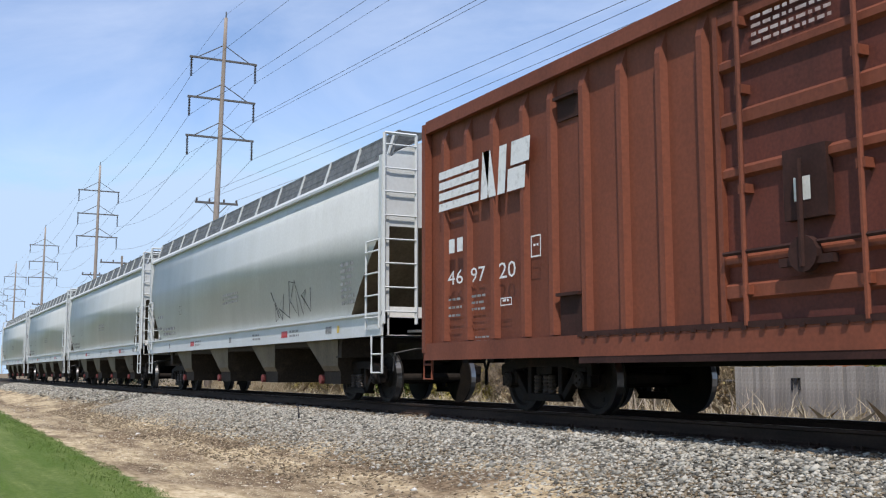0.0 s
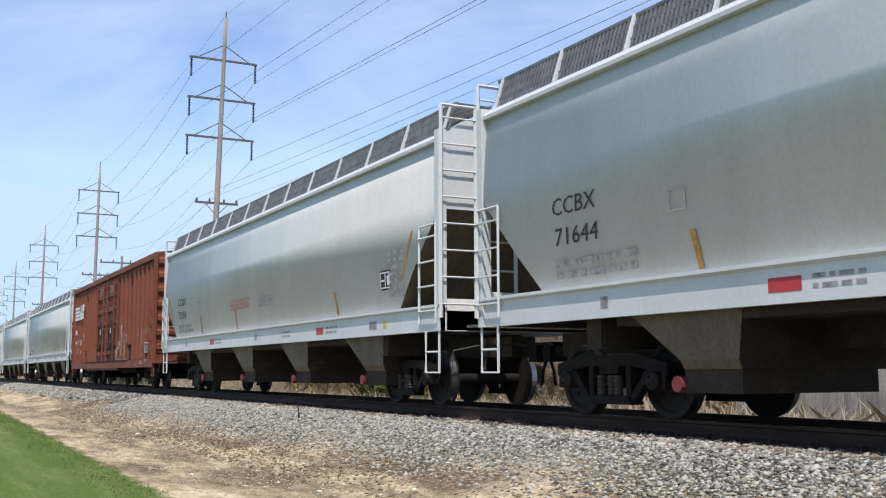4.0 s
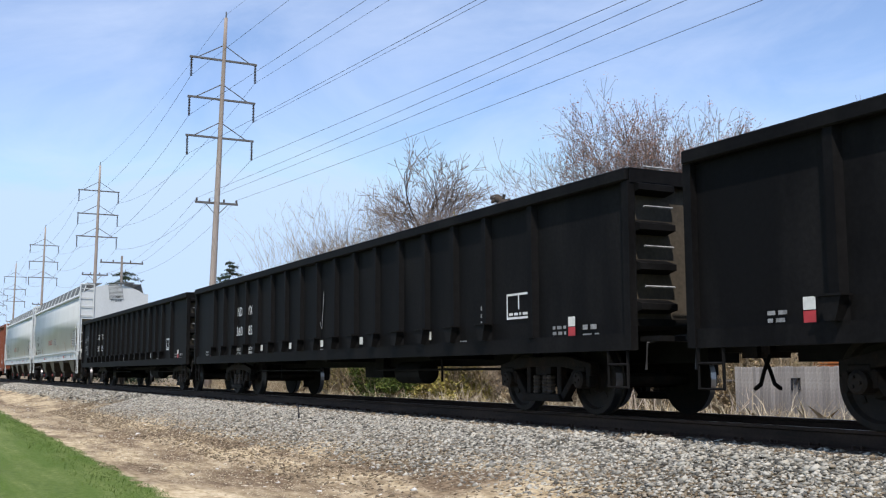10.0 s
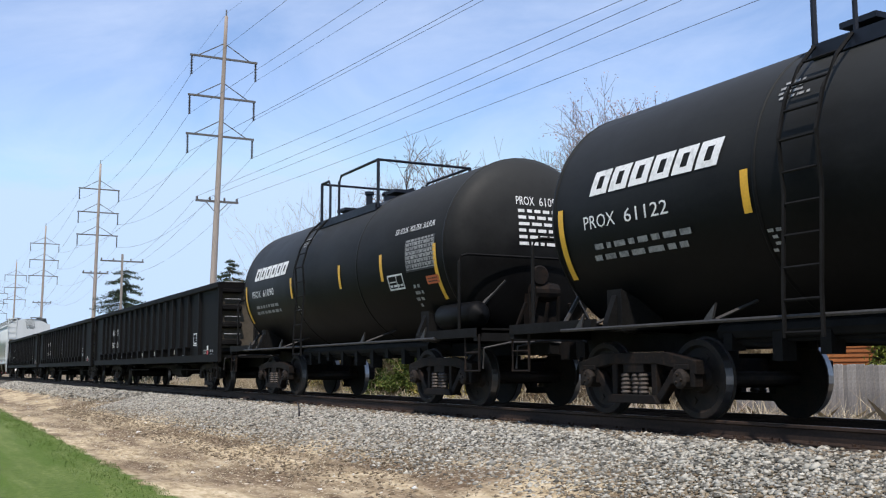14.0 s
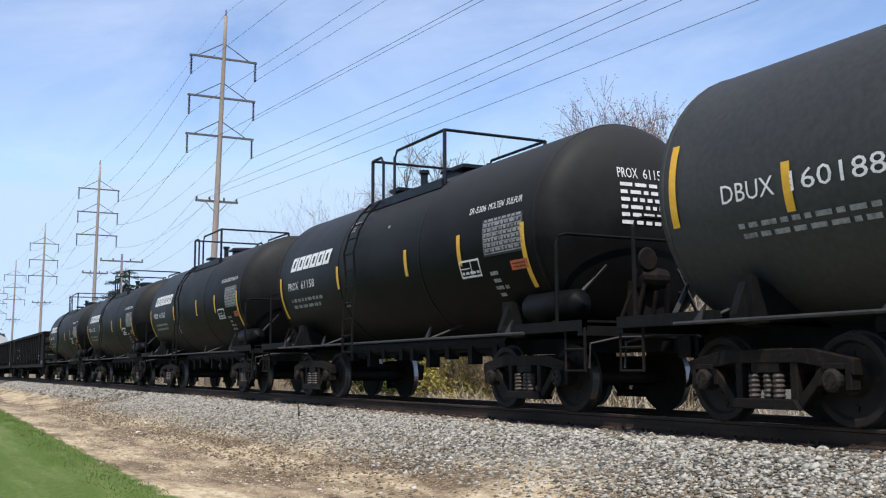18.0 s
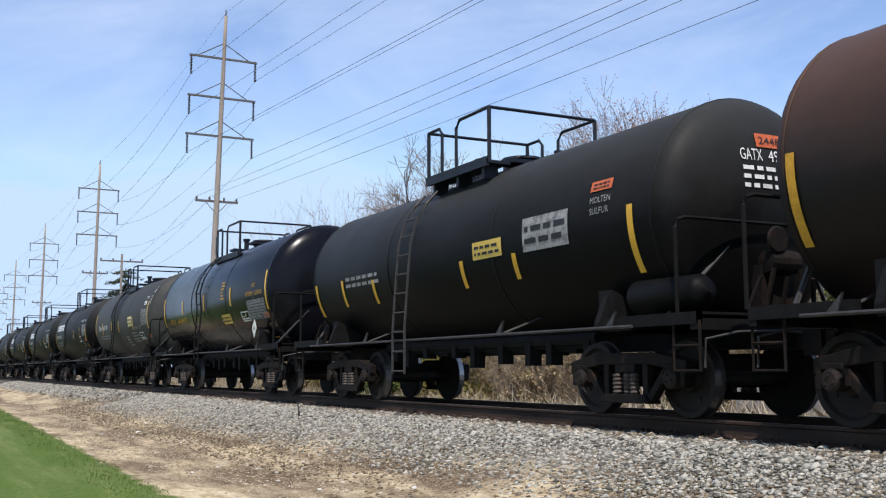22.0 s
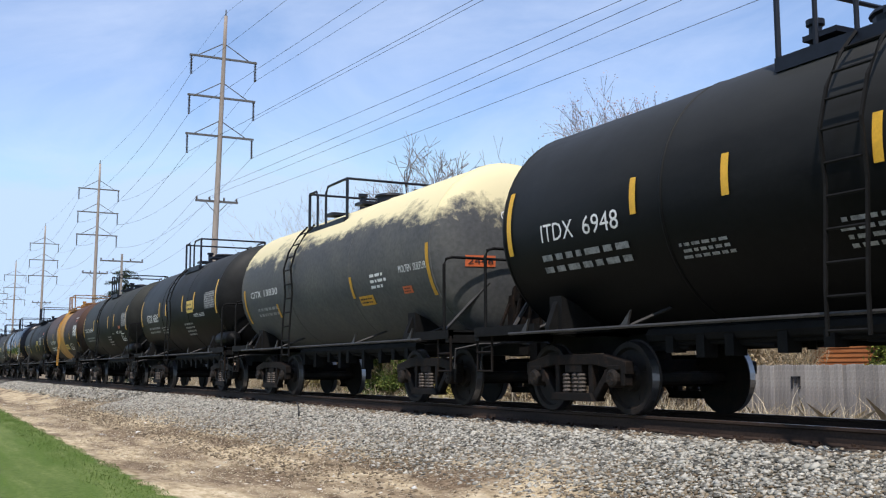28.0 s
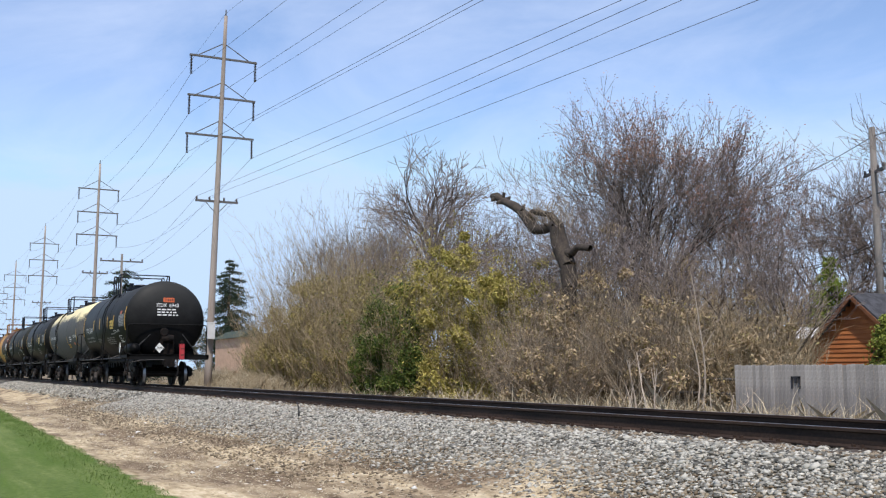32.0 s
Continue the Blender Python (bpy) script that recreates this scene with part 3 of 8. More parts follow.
# ------------------------------------------------------------------ bogies
def bogie_meshes():
    out = {}

    def keep(name, bm, mats, smooth=False):
        me = bpy.data.meshes.new(name)
        bm.normal_update()
        bm.to_mesh(me)
        bm.free()
        for m in mats:
            me.materials.append(m)
        if smooth:
            me.polygons.foreach_set("use_smooth", [True] * len(me.polygons))
        out[name] = me

    bm = bmesh.new()
    for s in (-1, 1):
        w = [(-0.068, 0.30), (-0.068, 0.478), (-0.050, 0.484), (-0.036, 0.462), (0.066, 0.452), (0.070, 0.440), (0.070, 0.385), (0.030, 0.355), (0.012, 0.17), (0.075, 0.145), (0.075, 0.08)]
        prof = [(s * (GAUGE + 0.01 + a), r) for a, r in w]
        lathe(bm, prof, "y", (0, 0, 0), 32, mi=[0, 0, 0, 1, 0, 0, 0, 0, 0, 0])
        lathe(bm, [(s * 0.83, 0.075), (s * 1.06, 0.075)], "y", (0, 0, 0), 12)
        lathe(bm, [(s * 0.94, 0.115), (s * 1.10, 0.115), (s * 1.125, 0.085), (s * 1.125, 0.0)], "y", (0, 0, 0), 14, mi=0)
        for k in range(3):
            a = 2 * math.pi * k / 3
            box(bm, 0.05 * math.cos(a) - 0.014, 0.05 * math.cos(a) + 0.014, min(s * 1.12, s * 1.145), max(s * 1.12, s * 1.145), 0.05 * math.sin(a) - 0.014, 0.05 * math.sin(a) + 0.014)
        # lightening marks on the plate, so that the turning shows
        for k in range(4):
            a = 2 * math.pi * k / 4 + 0.3
            c, d = 0.27 * math.cos(a), 0.27 * math.sin(a)
            y0 = s * (GAUGE + 0.01 + 0.02)
            box(bm, c - 0.03, c + 0.03, min(y0, y0 + s * 0.014), max(y0, y0 + s * 0.014), d - 0.03, d + 0.03)
    lathe(bm, [(-0.75, 0.085), (0.75, 0.085)], "y", (0, 0, 0), 12)
    bmesh.ops.recalc_face_normals(bm, faces=bm.faces[:])
    keep("wheelset", bm, [M_WHEEL, M_TREAD])

    bm = bmesh.new()
    t = 0.065
    prism(bm, [(-1.13, 0.50), (-0.98, 0.575), (-0.80, 0.575), (-0.46, 0.625), (0.46, 0.625), (0.80, 0.575), (0.98, 0.575), (1.13, 0.50), (1.13, 0.66), (0.60, 0.765), (-0.60, 0.765), (-1.13, 0.66)], "y", -t, t)
    for s in (-1, 1):
        d = [(0.72, 0.58), (0.86, 0.58), (0.47, 0.16), (0.33, 0.16)]
        prism(bm, [(s * a, b) for a, b in (d if s < 0 else d[::-1])], "y", -t * 0.9, t * 0.9)
        box(bm, s * 0.38 - 0.05, s * 0.38 + 0.05, -t * 0.8, t * 0.8, 0.24, 0.64)
        box(bm, s * 0.889 - 0.13, s * 0.889 + 0.13, -t * 1.2, t * 1.2, 0.555, 0.62)
        box(bm, s * 1.06 - 0.04, s * 1.06 + 0.04, -t, t, 0.36, 0.56)
        box(bm, s * 0.72 - 0.035, s * 0.72 + 0.035, -t, t, 0.40, 0.56)
    prism(bm, [(-0.50, 0.16), (0.50, 0.16), (0.42, 0.265), (-0.42, 0.265)], "y", -t * 1.6, t * 1.6)
    bmesh.ops.recalc_face_normals(bm, faces=bm.faces[:])
    bmesh.ops.bevel(bm, geom=bm.edges[:], offset=0.010, segments=1, affect='EDGES', clamp_overlap=True)
    keep("side_frame", bm, [M_FRAME])

    bm = bmesh.new()
    prof = []
    for k in range(11):
        z = -0.125 + 0.25 * k / 10
        prof += [(z, 0.066 if k % 2 else 0.050)]
    lathe(bm, prof, "z", (0, 0, 0), 10)
    bmesh.ops.recalc_face_normals(bm, faces=bm.faces[:])
    keep("spring", bm, [M_SPRING])

    bm = bmesh.new()
    box(bm, -0.19, 0.19, -1.06, 1.06, 0.53, 0.70)
    box(bm, -0.35, 0.35, -0.3, 0.3, 0.70, 0.80)
    for s in (-1, 1):
        box(bm, s * 0.62 - 0.05, s * 0.62 + 0.05, -0.85, 0.85, 0.34, 0.44)
        for q in (-1, 1):
            box(bm, s * 0.52 - 0.05, s * 0.52 + 0.03, q * 0.76 - 0.07, q * 0.76 + 0.07, 0.26, 0.56)
    bmesh.ops.recalc_face_normals(bm, faces=bm.faces[:])
    keep("bogie", bm, [M_FRAME])
    return out


BOGIE = bogie_meshes()
WHEELSETS = []


def bogie(parent, x):
    b = new("bogie", BOGIE["bogie"])
    b.parent, b.location = parent, (x, 0, 0)
    for s in (-1, 1):
        f = new("side_frame", BOGIE["side_frame"])
        f.parent, f.location = b, (0, s * 1.005, 0)
        for k in (-0.17, 0, 0.17):
            c = new("spring", BOGIE["spring"])
            c.parent, c.location = b, (k, s * 1.005 + s * 0.035 * (1 if k else 0), 0.39)
        w = new("wheelset", BOGIE["wheelset"])
        w.parent, w.location = b, (s * 0.889, 0, 0.455)
        w["label"] = "dark wheelset with bright worn treads"
        WHEELSETS.append(w)


def coupler(parent, x_end, s, x_face, z=0.86):
    """Drawbar, knuckle and hose at one end; s is the side (+1 trailing)."""
    bm = bmesh.new()
    box(bm, *sorted((x_end - s * 0.5, x_face - s * 0.16)), -0.08, 0.08, z - 0.08, z + 0.08)
    box(bm, *sorted((x_face - s * 0.26, x_face - s * 0.06)), -0.17, 0.15, z - 0.15, z + 0.15)
    box(bm, *sorted((x_face - s * 0.08, x_face + s * 0.05)), -0.17 * s - 0.06, -0.17 * s + 0.06, z - 0.14, z + 0.14)
    box(bm, *sorted((x_face - s * 0.10, x_face - s * 0.01)), 0.10 * s - 0.05, 0.10 * s + 0.05, z - 0.12, z + 0.12)
    bmesh.ops.recalc_face_normals(bm, faces=bm.faces[:])
    part("coupler", bm, M_FRAME, parent)
    bm = bmesh.new()
    xa, xb = x_face - s * 0.45, x_face
    tube(bm, [(xa, 0.36 * s, z - 0.12), (xa + s * 0.10, 0.36 * s, z - 0.30), (xa + s * 0.24, 0.28 * s, z - 0.45), (xb, 0.16 * s, z - 0.50)], 0.026, 6)
    part("air_hose", bm, M_UNDER, parent, smooth=True)
    # uncoupling lever
    bm = bmesh.new()
    tube(bm, [(x_end + s * 0.10, -1.42, z - 0.28), (x_end + s * 0.10, -1.40, z + 0.02), (x_end + s * 0.16, -1.0, z + 0.10), (x_end + s * 0.16, -0.3, z + 0.12), (x_end + s * 0.25, -0.15, z + 0.1)], 0.016, 5)
    part("uncoupling_lever", bm, M_PIPE, parent)


def ladder(name, parent, p0, p1, up, rungs, material, r=0.016, rails=True, rail=0.03, out=(0, -1, 0), off=0.0):
    """Rungs between the foot points p0 and p1, rising along up: between two rails, or bolted to the wall one by one."""
    p0, p1, up, out = Vector(p0), Vector(p1), Vector(up), Vector(out)
    holder, kind = parent, "grab_iron"
    if rails:
        bm = bmesh.new()
        for p in (p0, p1):
            tube(bm, [p, p + up], rail, 4)
        tube(bm, [p0 + up, p1 + up], rail * 0.8, 4)
        holder, kind = part(name, bm, material, parent), "rung"
    bm = bmesh.new()
    pts = [out * off, (p1 - p0) + out * off]
    tube(bm, pts if rails else [Vector((0, 0, 0)) - out * 0.03, *pts, (p1 - p0) - out * 0.03], r, 5)
    me = bpy.data.meshes.new("rung")
    bm.to_mesh(me)
    bm.free()
    me.materials.append(material)
    for k in range(rungs):
        o = new(kind, me)
        o.parent = holder
        o.location = p0 + up * (k + 0.5) / rungs


def stirrup(parent, x0, x1, y, z0, z1, material):
    bm = bmesh.new()
    tube(bm, [(x0, y, z1), (x0, y, z0), (x1, y, z0), (x1, y, z1)], 0.022, 4)
    tube(bm, [(x0, y, (z0 + z1) / 2), (x1, y, (z0 + z1) / 2)], 0.016, 4)
    part("step", bm, material, parent)


TRAIN = []


def rail_car(name, u, label, category, group):
    ob = tagged(empty(name, pose(u, YC, 0)), label, category, group)
    TRAIN.append((ob, u))
    return ob


# ------------------------------------------------------------------ boxcar
def boxcar(u0, u1):
    rng = random.Random(11)
    u, L, W = (u0 + u1) / 2, (u1 - u0) / 2, 1.58
    car = rail_car("boxcar", u, "rust-brown steel boxcar with ribbed sides, double plug doors and graffiti", "boxcar", "freight cars of the train")
    zb, zt = 0.92, 4.50
    bm = bmesh.new()
    box(bm, -L + 0.05, L - 0.05, -W + 0.07, W - 0.07, zb, zt)
    part("body", bm, M_RUST, car)
    bm = bmesh.new()
    prism(bm, [(-W - 0.02, zt - 0.02), (W + 0.02, zt - 0.02), (W + 0.02, zt + 0.05), (0.6, zt + 0.17), (-0.6, zt + 0.17), (-W - 0.02, zt + 0.05)], "x", -L, L)
    bmesh.ops.recalc_face_normals(bm, faces=bm.faces[:])
    roof = part("roof", bm, M_RUST, car)
    bm = bmesh.new()
    for i in range(17):
        x = -L + 0.5 + i * (2 * L - 1.0) / 16
        prism(bm, [(-W, zt + 0.055), (W, zt + 0.055), (0.6, zt + 0.21), (-0.6, zt + 0.21)], "x", x - 0.04, x + 0.04)
    bmesh.ops.recalc_face_normals(bm, faces=bm.faces[:])
    part("roof_seams", bm, M_RUST, roof)
    for s in (-1, 1):
        bm = bmesh.new()
        # top chord and straight side sill
        box(bm, -L, L, s * W - 0.05, s * W + 0.03, zt - 0.16, zt - 0.02)
        prism(bm, [(-L, 0.74), (L, 0.74), (L, 1.00), (-L, 1.00)], "y", s * W - 0.05, s * W + 0.02)
        bmesh.ops.recalc_face_normals(bm, faces=bm.faces[:])
        part("side_sill", bm, M_RUST, car)
    # ribs: tapered posts, near and far side
    door0, door1 = 6.65 - L, 11.40 - L
    xs = [0.58, 1.31, 2.09, 2.89, 3.57, 4.29, 5.05, 5.77, 6.45, 12.15, 12.95, 13.72, 14.55, 15.28, 16.0, 16.75, 17.45]
    bm = bmesh.new()
    prism(bm, [(-0.075, 0), (0.075, 0), (0.045, -0.085), (-0.045, -0.085)], "z", 1.02, zt - 0.42)
    v = [bm.verts.new(c) for c in ((-0.075, 0, zt - 0.42), (0.075, 0, zt - 0.42), (0.045, -0.085, zt - 0.42), (-0.045, -0.085, zt - 0.42), (-0.075, 0, zt - 0.16), (0.075, 0, zt - 0.16))]
    for f in ((0, 3, 4), (1, 5, 2), (2, 5, 4, 3)):
        bm.faces.new([v[i] for i in f])
    bmesh.ops.recalc_face_normals(bm, faces=bm.faces[:])
    rib = bpy.data.meshes.new("rib")
    bm.to_mesh(rib)
    bm.free()
    rib.materials.append(M_RUST)
    for x in xs:
        for s in (-1, 1):
            o = new("rib", rib)
            o.parent, o.location = car, (x - L, s * (W - 0.07), 0)
            o.rotation_euler = (0, 0, 0 if s < 0 else math.pi)
    for x in (0.0, 2 * L):
        for s in (-1, 1):
            bm = bmesh.new()
            box(bm, x - L - 0.06, x - L + 0.06, s * W - 0.06, s * W + 0.06, 0.86, zt)
            part("corner_post", bm, M_RUST, car)
    # pockets low and high beside the doors: dark panels painted for the recess's shade
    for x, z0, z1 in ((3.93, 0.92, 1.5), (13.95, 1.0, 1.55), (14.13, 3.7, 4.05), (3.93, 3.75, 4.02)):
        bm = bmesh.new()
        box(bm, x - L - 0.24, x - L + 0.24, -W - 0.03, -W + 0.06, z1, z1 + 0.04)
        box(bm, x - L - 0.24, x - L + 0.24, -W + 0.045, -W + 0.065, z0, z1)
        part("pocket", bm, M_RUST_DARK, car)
    # the doors, each with its panels, rods and gear
    for d0, d1 in ((door0, (door0 + door1) / 2 - 0.02), ((door0 + door1) / 2 + 0.02, door1)):
        bm = bmesh.new()
        y = -W + 0.06
        box(bm, d0, d1, y, y + 0.05, 1.05, zt - 0.3)
        door = part("door", bm, M_RUST_DEEP, car)
        for z, hh in ((1.28, 0.12), (1.62, 0.06), (2.50, 0.07), (3.02, 0.12), (3.62, 0.07), (zt - 0.40, 0.10)):
            bm = bmesh.new()
            prism(bm, [(y, z - 0.03), (y - 0.055, z), (y - 0.055, z + hh), (y, z + hh + 0.04)], "x", d0 + 0.07, d1 - 0.07)
            bmesh.ops.recalc_face_normals(bm, faces=bm.faces[:])
            part("door_rib", bm, M_RUST, door)
        for x in (d0, d1 - 0.07):
            bm = bmesh.new()
            box(bm, x, x + 0.07, y - 0.065, y + 0.01, 1.05, zt - 0.3)
            part("door_edge", bm, M_RUST, door)
        for x in (d0 + 0.40, d1 - 0.52):
            bm = bmesh.new()
            tube(bm, [(x, y - 0.11, 1.0), (x, y - 0.11, zt - 0.25)], 0.028, 6)
            for z in (1.3, 2.3, 3.3, 4.0):
                box(bm, x - 0.05, x + 0.05, y - 0.12, y, z, z + 0.09)
            part("lock_rod", bm, M_RUST, door)
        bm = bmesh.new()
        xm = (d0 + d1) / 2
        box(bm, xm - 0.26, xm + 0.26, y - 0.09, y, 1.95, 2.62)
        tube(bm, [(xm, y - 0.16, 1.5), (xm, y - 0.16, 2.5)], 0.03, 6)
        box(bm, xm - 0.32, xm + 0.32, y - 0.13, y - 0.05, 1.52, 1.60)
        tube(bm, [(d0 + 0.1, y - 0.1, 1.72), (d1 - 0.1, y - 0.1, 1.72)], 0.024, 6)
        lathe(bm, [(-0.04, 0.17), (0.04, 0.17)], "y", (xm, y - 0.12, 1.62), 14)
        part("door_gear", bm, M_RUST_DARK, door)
        bm = bmesh.new()
        add_bar(bm, xm - 0.13, xm + 0.07, 2.12, 2.34, flat_map(y - 0.095), cuts=1)
        part("notice", bm, M_PLACARD, door)
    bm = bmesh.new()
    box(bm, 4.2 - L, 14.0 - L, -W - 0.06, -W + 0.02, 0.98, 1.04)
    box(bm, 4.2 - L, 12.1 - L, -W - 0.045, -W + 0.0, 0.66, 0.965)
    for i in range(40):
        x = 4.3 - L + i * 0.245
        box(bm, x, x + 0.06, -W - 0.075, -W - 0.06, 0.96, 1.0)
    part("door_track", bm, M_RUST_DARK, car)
    # ends: horizontal corrugations
    for s in (-1, 1):
        bm = bmesh.new()
        box(bm, *sorted((s * (L - 0.05), s * (L - 0.01))), -W + 0.08, W - 0.08, 1.02, zt - 0.04)
        box(bm, *sorted((s * (L - 0.02), s * (L + 0.06))), -W + 0.08, W - 0.08, 0.86, 1.02)
        ends = part("end_panel", bm, M_RUST, car)
        for k in range(7):
            bm = bmesh.new()
            z = 1.20 + k * 0.475
            prism(bm, [(s * (L - 0.05), z), (s * (L + 0.09), z + 0.13), (s * (L + 0.09), z + 0.25), (s * (L - 0.05), z + 0.36)] if s > 0 else
                  [(s * (L - 0.05), z), (s * (L - 0.05), z + 0.36), (s * (L + 0.09), z + 0.25), (s * (L + 0.09), z + 0.13)], "y", -W + 0.08, W - 0.08)
            bmesh.ops.recalc_face_normals(bm, faces=bm.faces[:])
            part("corrugation", bm, M_RUST, ends)
        ladder("ladder", car, (s * (L + 0.06), -W + 0.12, 1.05), (s * (L + 0.06), -W + 0.55, 1.05), (0, 0, 1.4), 4, M_RUST, off=0.10, out=(s, 0, 0), rails=False)
        for a in (0.05, 1.5):
            bm = bmesh.new()
            tube(bm, [(s * (L + 0.17), -W + 0.65 + a * 0.0, 1.0 + a), (s * (L + 0.17), -W + 1.45, 1.0 + a)], 0.016, 5)
            part("grab_iron", bm, M_RUST, car)
        coupler(car, s * (L + 0.02), s, s * (L + 0.62))
        stirrup(car, s * (L - 0.08) - 0.22, s * (L - 0.08) + 0.06, -W + 0.02, 0.45, 0.90, M_RUST)
        bm = bmesh.new()
        box(bm, *sorted((s * (L + 0.08), s * (L + 0.34))), -0.2, 1.2, 1.0, 1.05)
        part("crossover_platform", bm, M_RUST_DARK, car)
    bm = bmesh.new()
    lathe(bm, [(0, 0.26), (0.03, 0.28), (0.06, 0.26)], "x", (L + 0.26, 0.45, 2.15), 16)
    part("brake_wheel", bm, M_RUST_DARK, car)
    for x in (17.15 - L,):
        ladder("ladder", car, (x + 0.24, -W - 0.03, 0.80), (x + 0.88, -W - 0.03, 0.80), (0, 0, 2.4), 5, M_RUST, off=0.07, rails=False)
    bm = bmesh.new()
    box(bm, -L + 0.3, L - 0.3, -0.35, 0.35, 0.62, 0.92)
    box(bm, -1.2, 1.6, -0.7, 0.9, 0.55, 0.9)
    lathe(bm, [(-0.5, 0.16), (0.5, 0.16)], "x", (1.6, -0.6, 0.68), 12)
    part("underframe", bm, M_UNDER, car)
    for s in (-1, 1):
        bm = bmesh.new()
        tube(bm, [(2.2, s * 0.9, 0.62), (6.4, s * 0.9, 0.62)], 0.02, 5)
        tube(bm, [(5.8, s * 0.9, 0.40), (5.8, s * 0.9, 0.9)], 0.02, 5)
        part("brake_rod", bm, M_UNDER, car)
    bogie(car, -L + 2.55)
    bogie(car, L - 2.55)
    # lettering on the near side
    mp = flat_map(-W - 0.024)
    for k in range(4):
        bm = bmesh.new()
        add_bar(bm, 0.47 - L, 1.72 - L, 3.02 + k * 0.165, 3.14 + k * 0.165, mp, slant=0.10, cuts=1)
        part("emblem_bar", bm, M_WHITE, car, "white emblem bar")
    for xa, xb, za, zb, sl in ((1.78, 1.98, 3.02, 3.70, 0.1), (2.02, 2.22, 3.02, 3.70, -0.22), (2.26, 2.46, 3.02, 3.70, 0.1), (2.52, 2.98, 3.02, 3.33, 0.1), (2.62, 3.10, 3.37, 3.70, 0.1)):
        bm = bmesh.new()
        add_bar(bm, xa - L, xb - L, za, zb, mp, slant=sl, cuts=1)
        part("emblem_block", bm, M_WHITE, car, "white emblem block")
    for text, xa, xb, z, h in (("46", 0.76, 1.24, 1.86, 0.21), ("97", 1.48, 1.90, 1.85, 0.21), ("20", 2.29, 2.73, 1.84, 0.22)):
        bm = bmesh.new()
        add_text(bm, text, xa - L, z, h, mp, xb - xa)
        part("lettering", bm, M_WHITE, car, "white stencilled number")
    for xa, xb in ((0.80, 0.98), (1.06, 1.24)):
        bm = bmesh.new()
        add_bar(bm, xa - L, xb - L, 2.34, 2.55, mp, cuts=1)
        part("emblem_block", bm, M_WHITE, car, "white stencil block")
    for xa, xb, z0, z1, rows in ((0.78, 1.2, 1.38, 1.74, 3), (1.5, 1.9, 1.44, 1.72, 3), (16.2, 16.32, 1.46, 2.1, 7), (16.52, 16.66, 1.46, 2.1, 7), (16.86, 17.02, 1.88, 2.1, 3), (17.26, 17.38, 1.88, 2.1, 3), (16.28, 16.5, 1.15, 1.24, 2), (1.6, 2.0, 0.98, 1.1, 2), (2.6, 3.4, 0.86, 0.92, 1)):
        bm = bmesh.new()
        for i in range(rows):
            add_words(bm, xa - L, xb - L, z0 + (z1 - z0) * i / rows, min(0.034, (z1 - z0) / rows * 0.4), mp, rng)
        tagged(part("stencil_text", bm, M_SPRAY if xa > 5 else M_DIM, car), kind="stuff")
    for xa, xb in ((9.6, 10.6), (7.2, 8.2)):
        bm = bmesh.new()
        for i in range(4):
            add_words(bm, xa - L, xb - L, 4.02 - i * 0.085, 0.035, flat_map(-W + 0.0), rng)
        tagged(part("stencil_text", bm, M_SPRAY, car), kind="stuff")
    for xa, xb, z0, z1, w in ((3.12, 3.36, 2.05, 2.34, 0.02), (2.32, 2.62, 1.46, 1.57, 0.015), (16.86, 17.33, 1.24, 1.58, 0.028)):
        bm = bmesh.new()
        add_outline(bm, xa - L, xb - L, z0, z1, w, mp)
        add_words(bm, xa - L + 0.06, xb - L - 0.06, (z0 + z1) / 2, 0.03, mp, rng)
        part("stencil_frame", bm, M_WHITE, car, "white stencilled frame")
    bm = bmesh.new()
    add_bar(bm, 16.88 - L, 17.31 - L, 1.26, 1.56, flat_map(-W - 0.020), cuts=1)
    panel = part("panel", bm, M_LETTER_BLACK, car, "black stencil panel")
    bm = bmesh.new()
    add_bar(bm, 16.88 - L, 17.31 - L, 1.345, 1.36, mp, cuts=1)
    add_bar(bm, 17.09 - L, 17.105 - L, 1.36, 1.56, mp, cuts=1)
    part("panel_frame", bm, M_WHITE, panel)
    # stencils on the sill
    ml = flat_map(-W - 0.056)
    bm = bmesh.new()
    add_text(bm, "6215", 16.96 - L, 0.93, 0.10, ml, 0.27)
    part("lettering", bm, M_WHITE, car, "white stencilled number")
    bm = bmesh.new()
    for z in (0.86, 0.93):
        add_words(bm, 16.24 - L, 16.58 - L, z, 0.045, ml, rng)
    add_words(bm, 15.2 - L, 15.6 - L, 0.82, 0.035, ml, rng)
    tagged(part("stencil_text", bm, M_SPRAY, car), kind="stuff")
    # graffiti: looping white outlines
    bm = bmesh.new()
    mg = flat_map(-W - 0.026)
    def arc(cx, cz, rx, rz, a0, a1, w=0.05):
        n = 12
        add_strokes(bm, [(cx + rx * math.cos(a0 + (a1 - a0) * k / n) - L, 1.02 + 0.80 * (cz - 1.02 + rz * math.sin(a0 + (a1 - a0) * k / n))) for k in range(n + 1)], w, mg)
    arc(12.12, 1.42, 0.28, 0.42, 0.8, 5.6)
    arc(12.12, 1.75, 0.18, 0.16, 0, 6.28)
    arc(12.62, 1.75, 0.10, 0.5, 0, 6.28)
    arc(12.95, 1.75, 0.16, 0.55, -0.4, 3.6)
    arc(13.25, 1.5, 0.14, 0.40, 3.0, 6.5)
    arc(13.48, 1.82, 0.2, 0.42, 1.9, 5.0)
    arc(13.65, 2.05, 0.10, 0.14, 0, 6.28)
    arc(12.55, 2.45, 0.12, 0.22, 0, 6.28)
    arc(12.55, 2.50, 0.05, 0.1, 0, 6.28, 0.04)
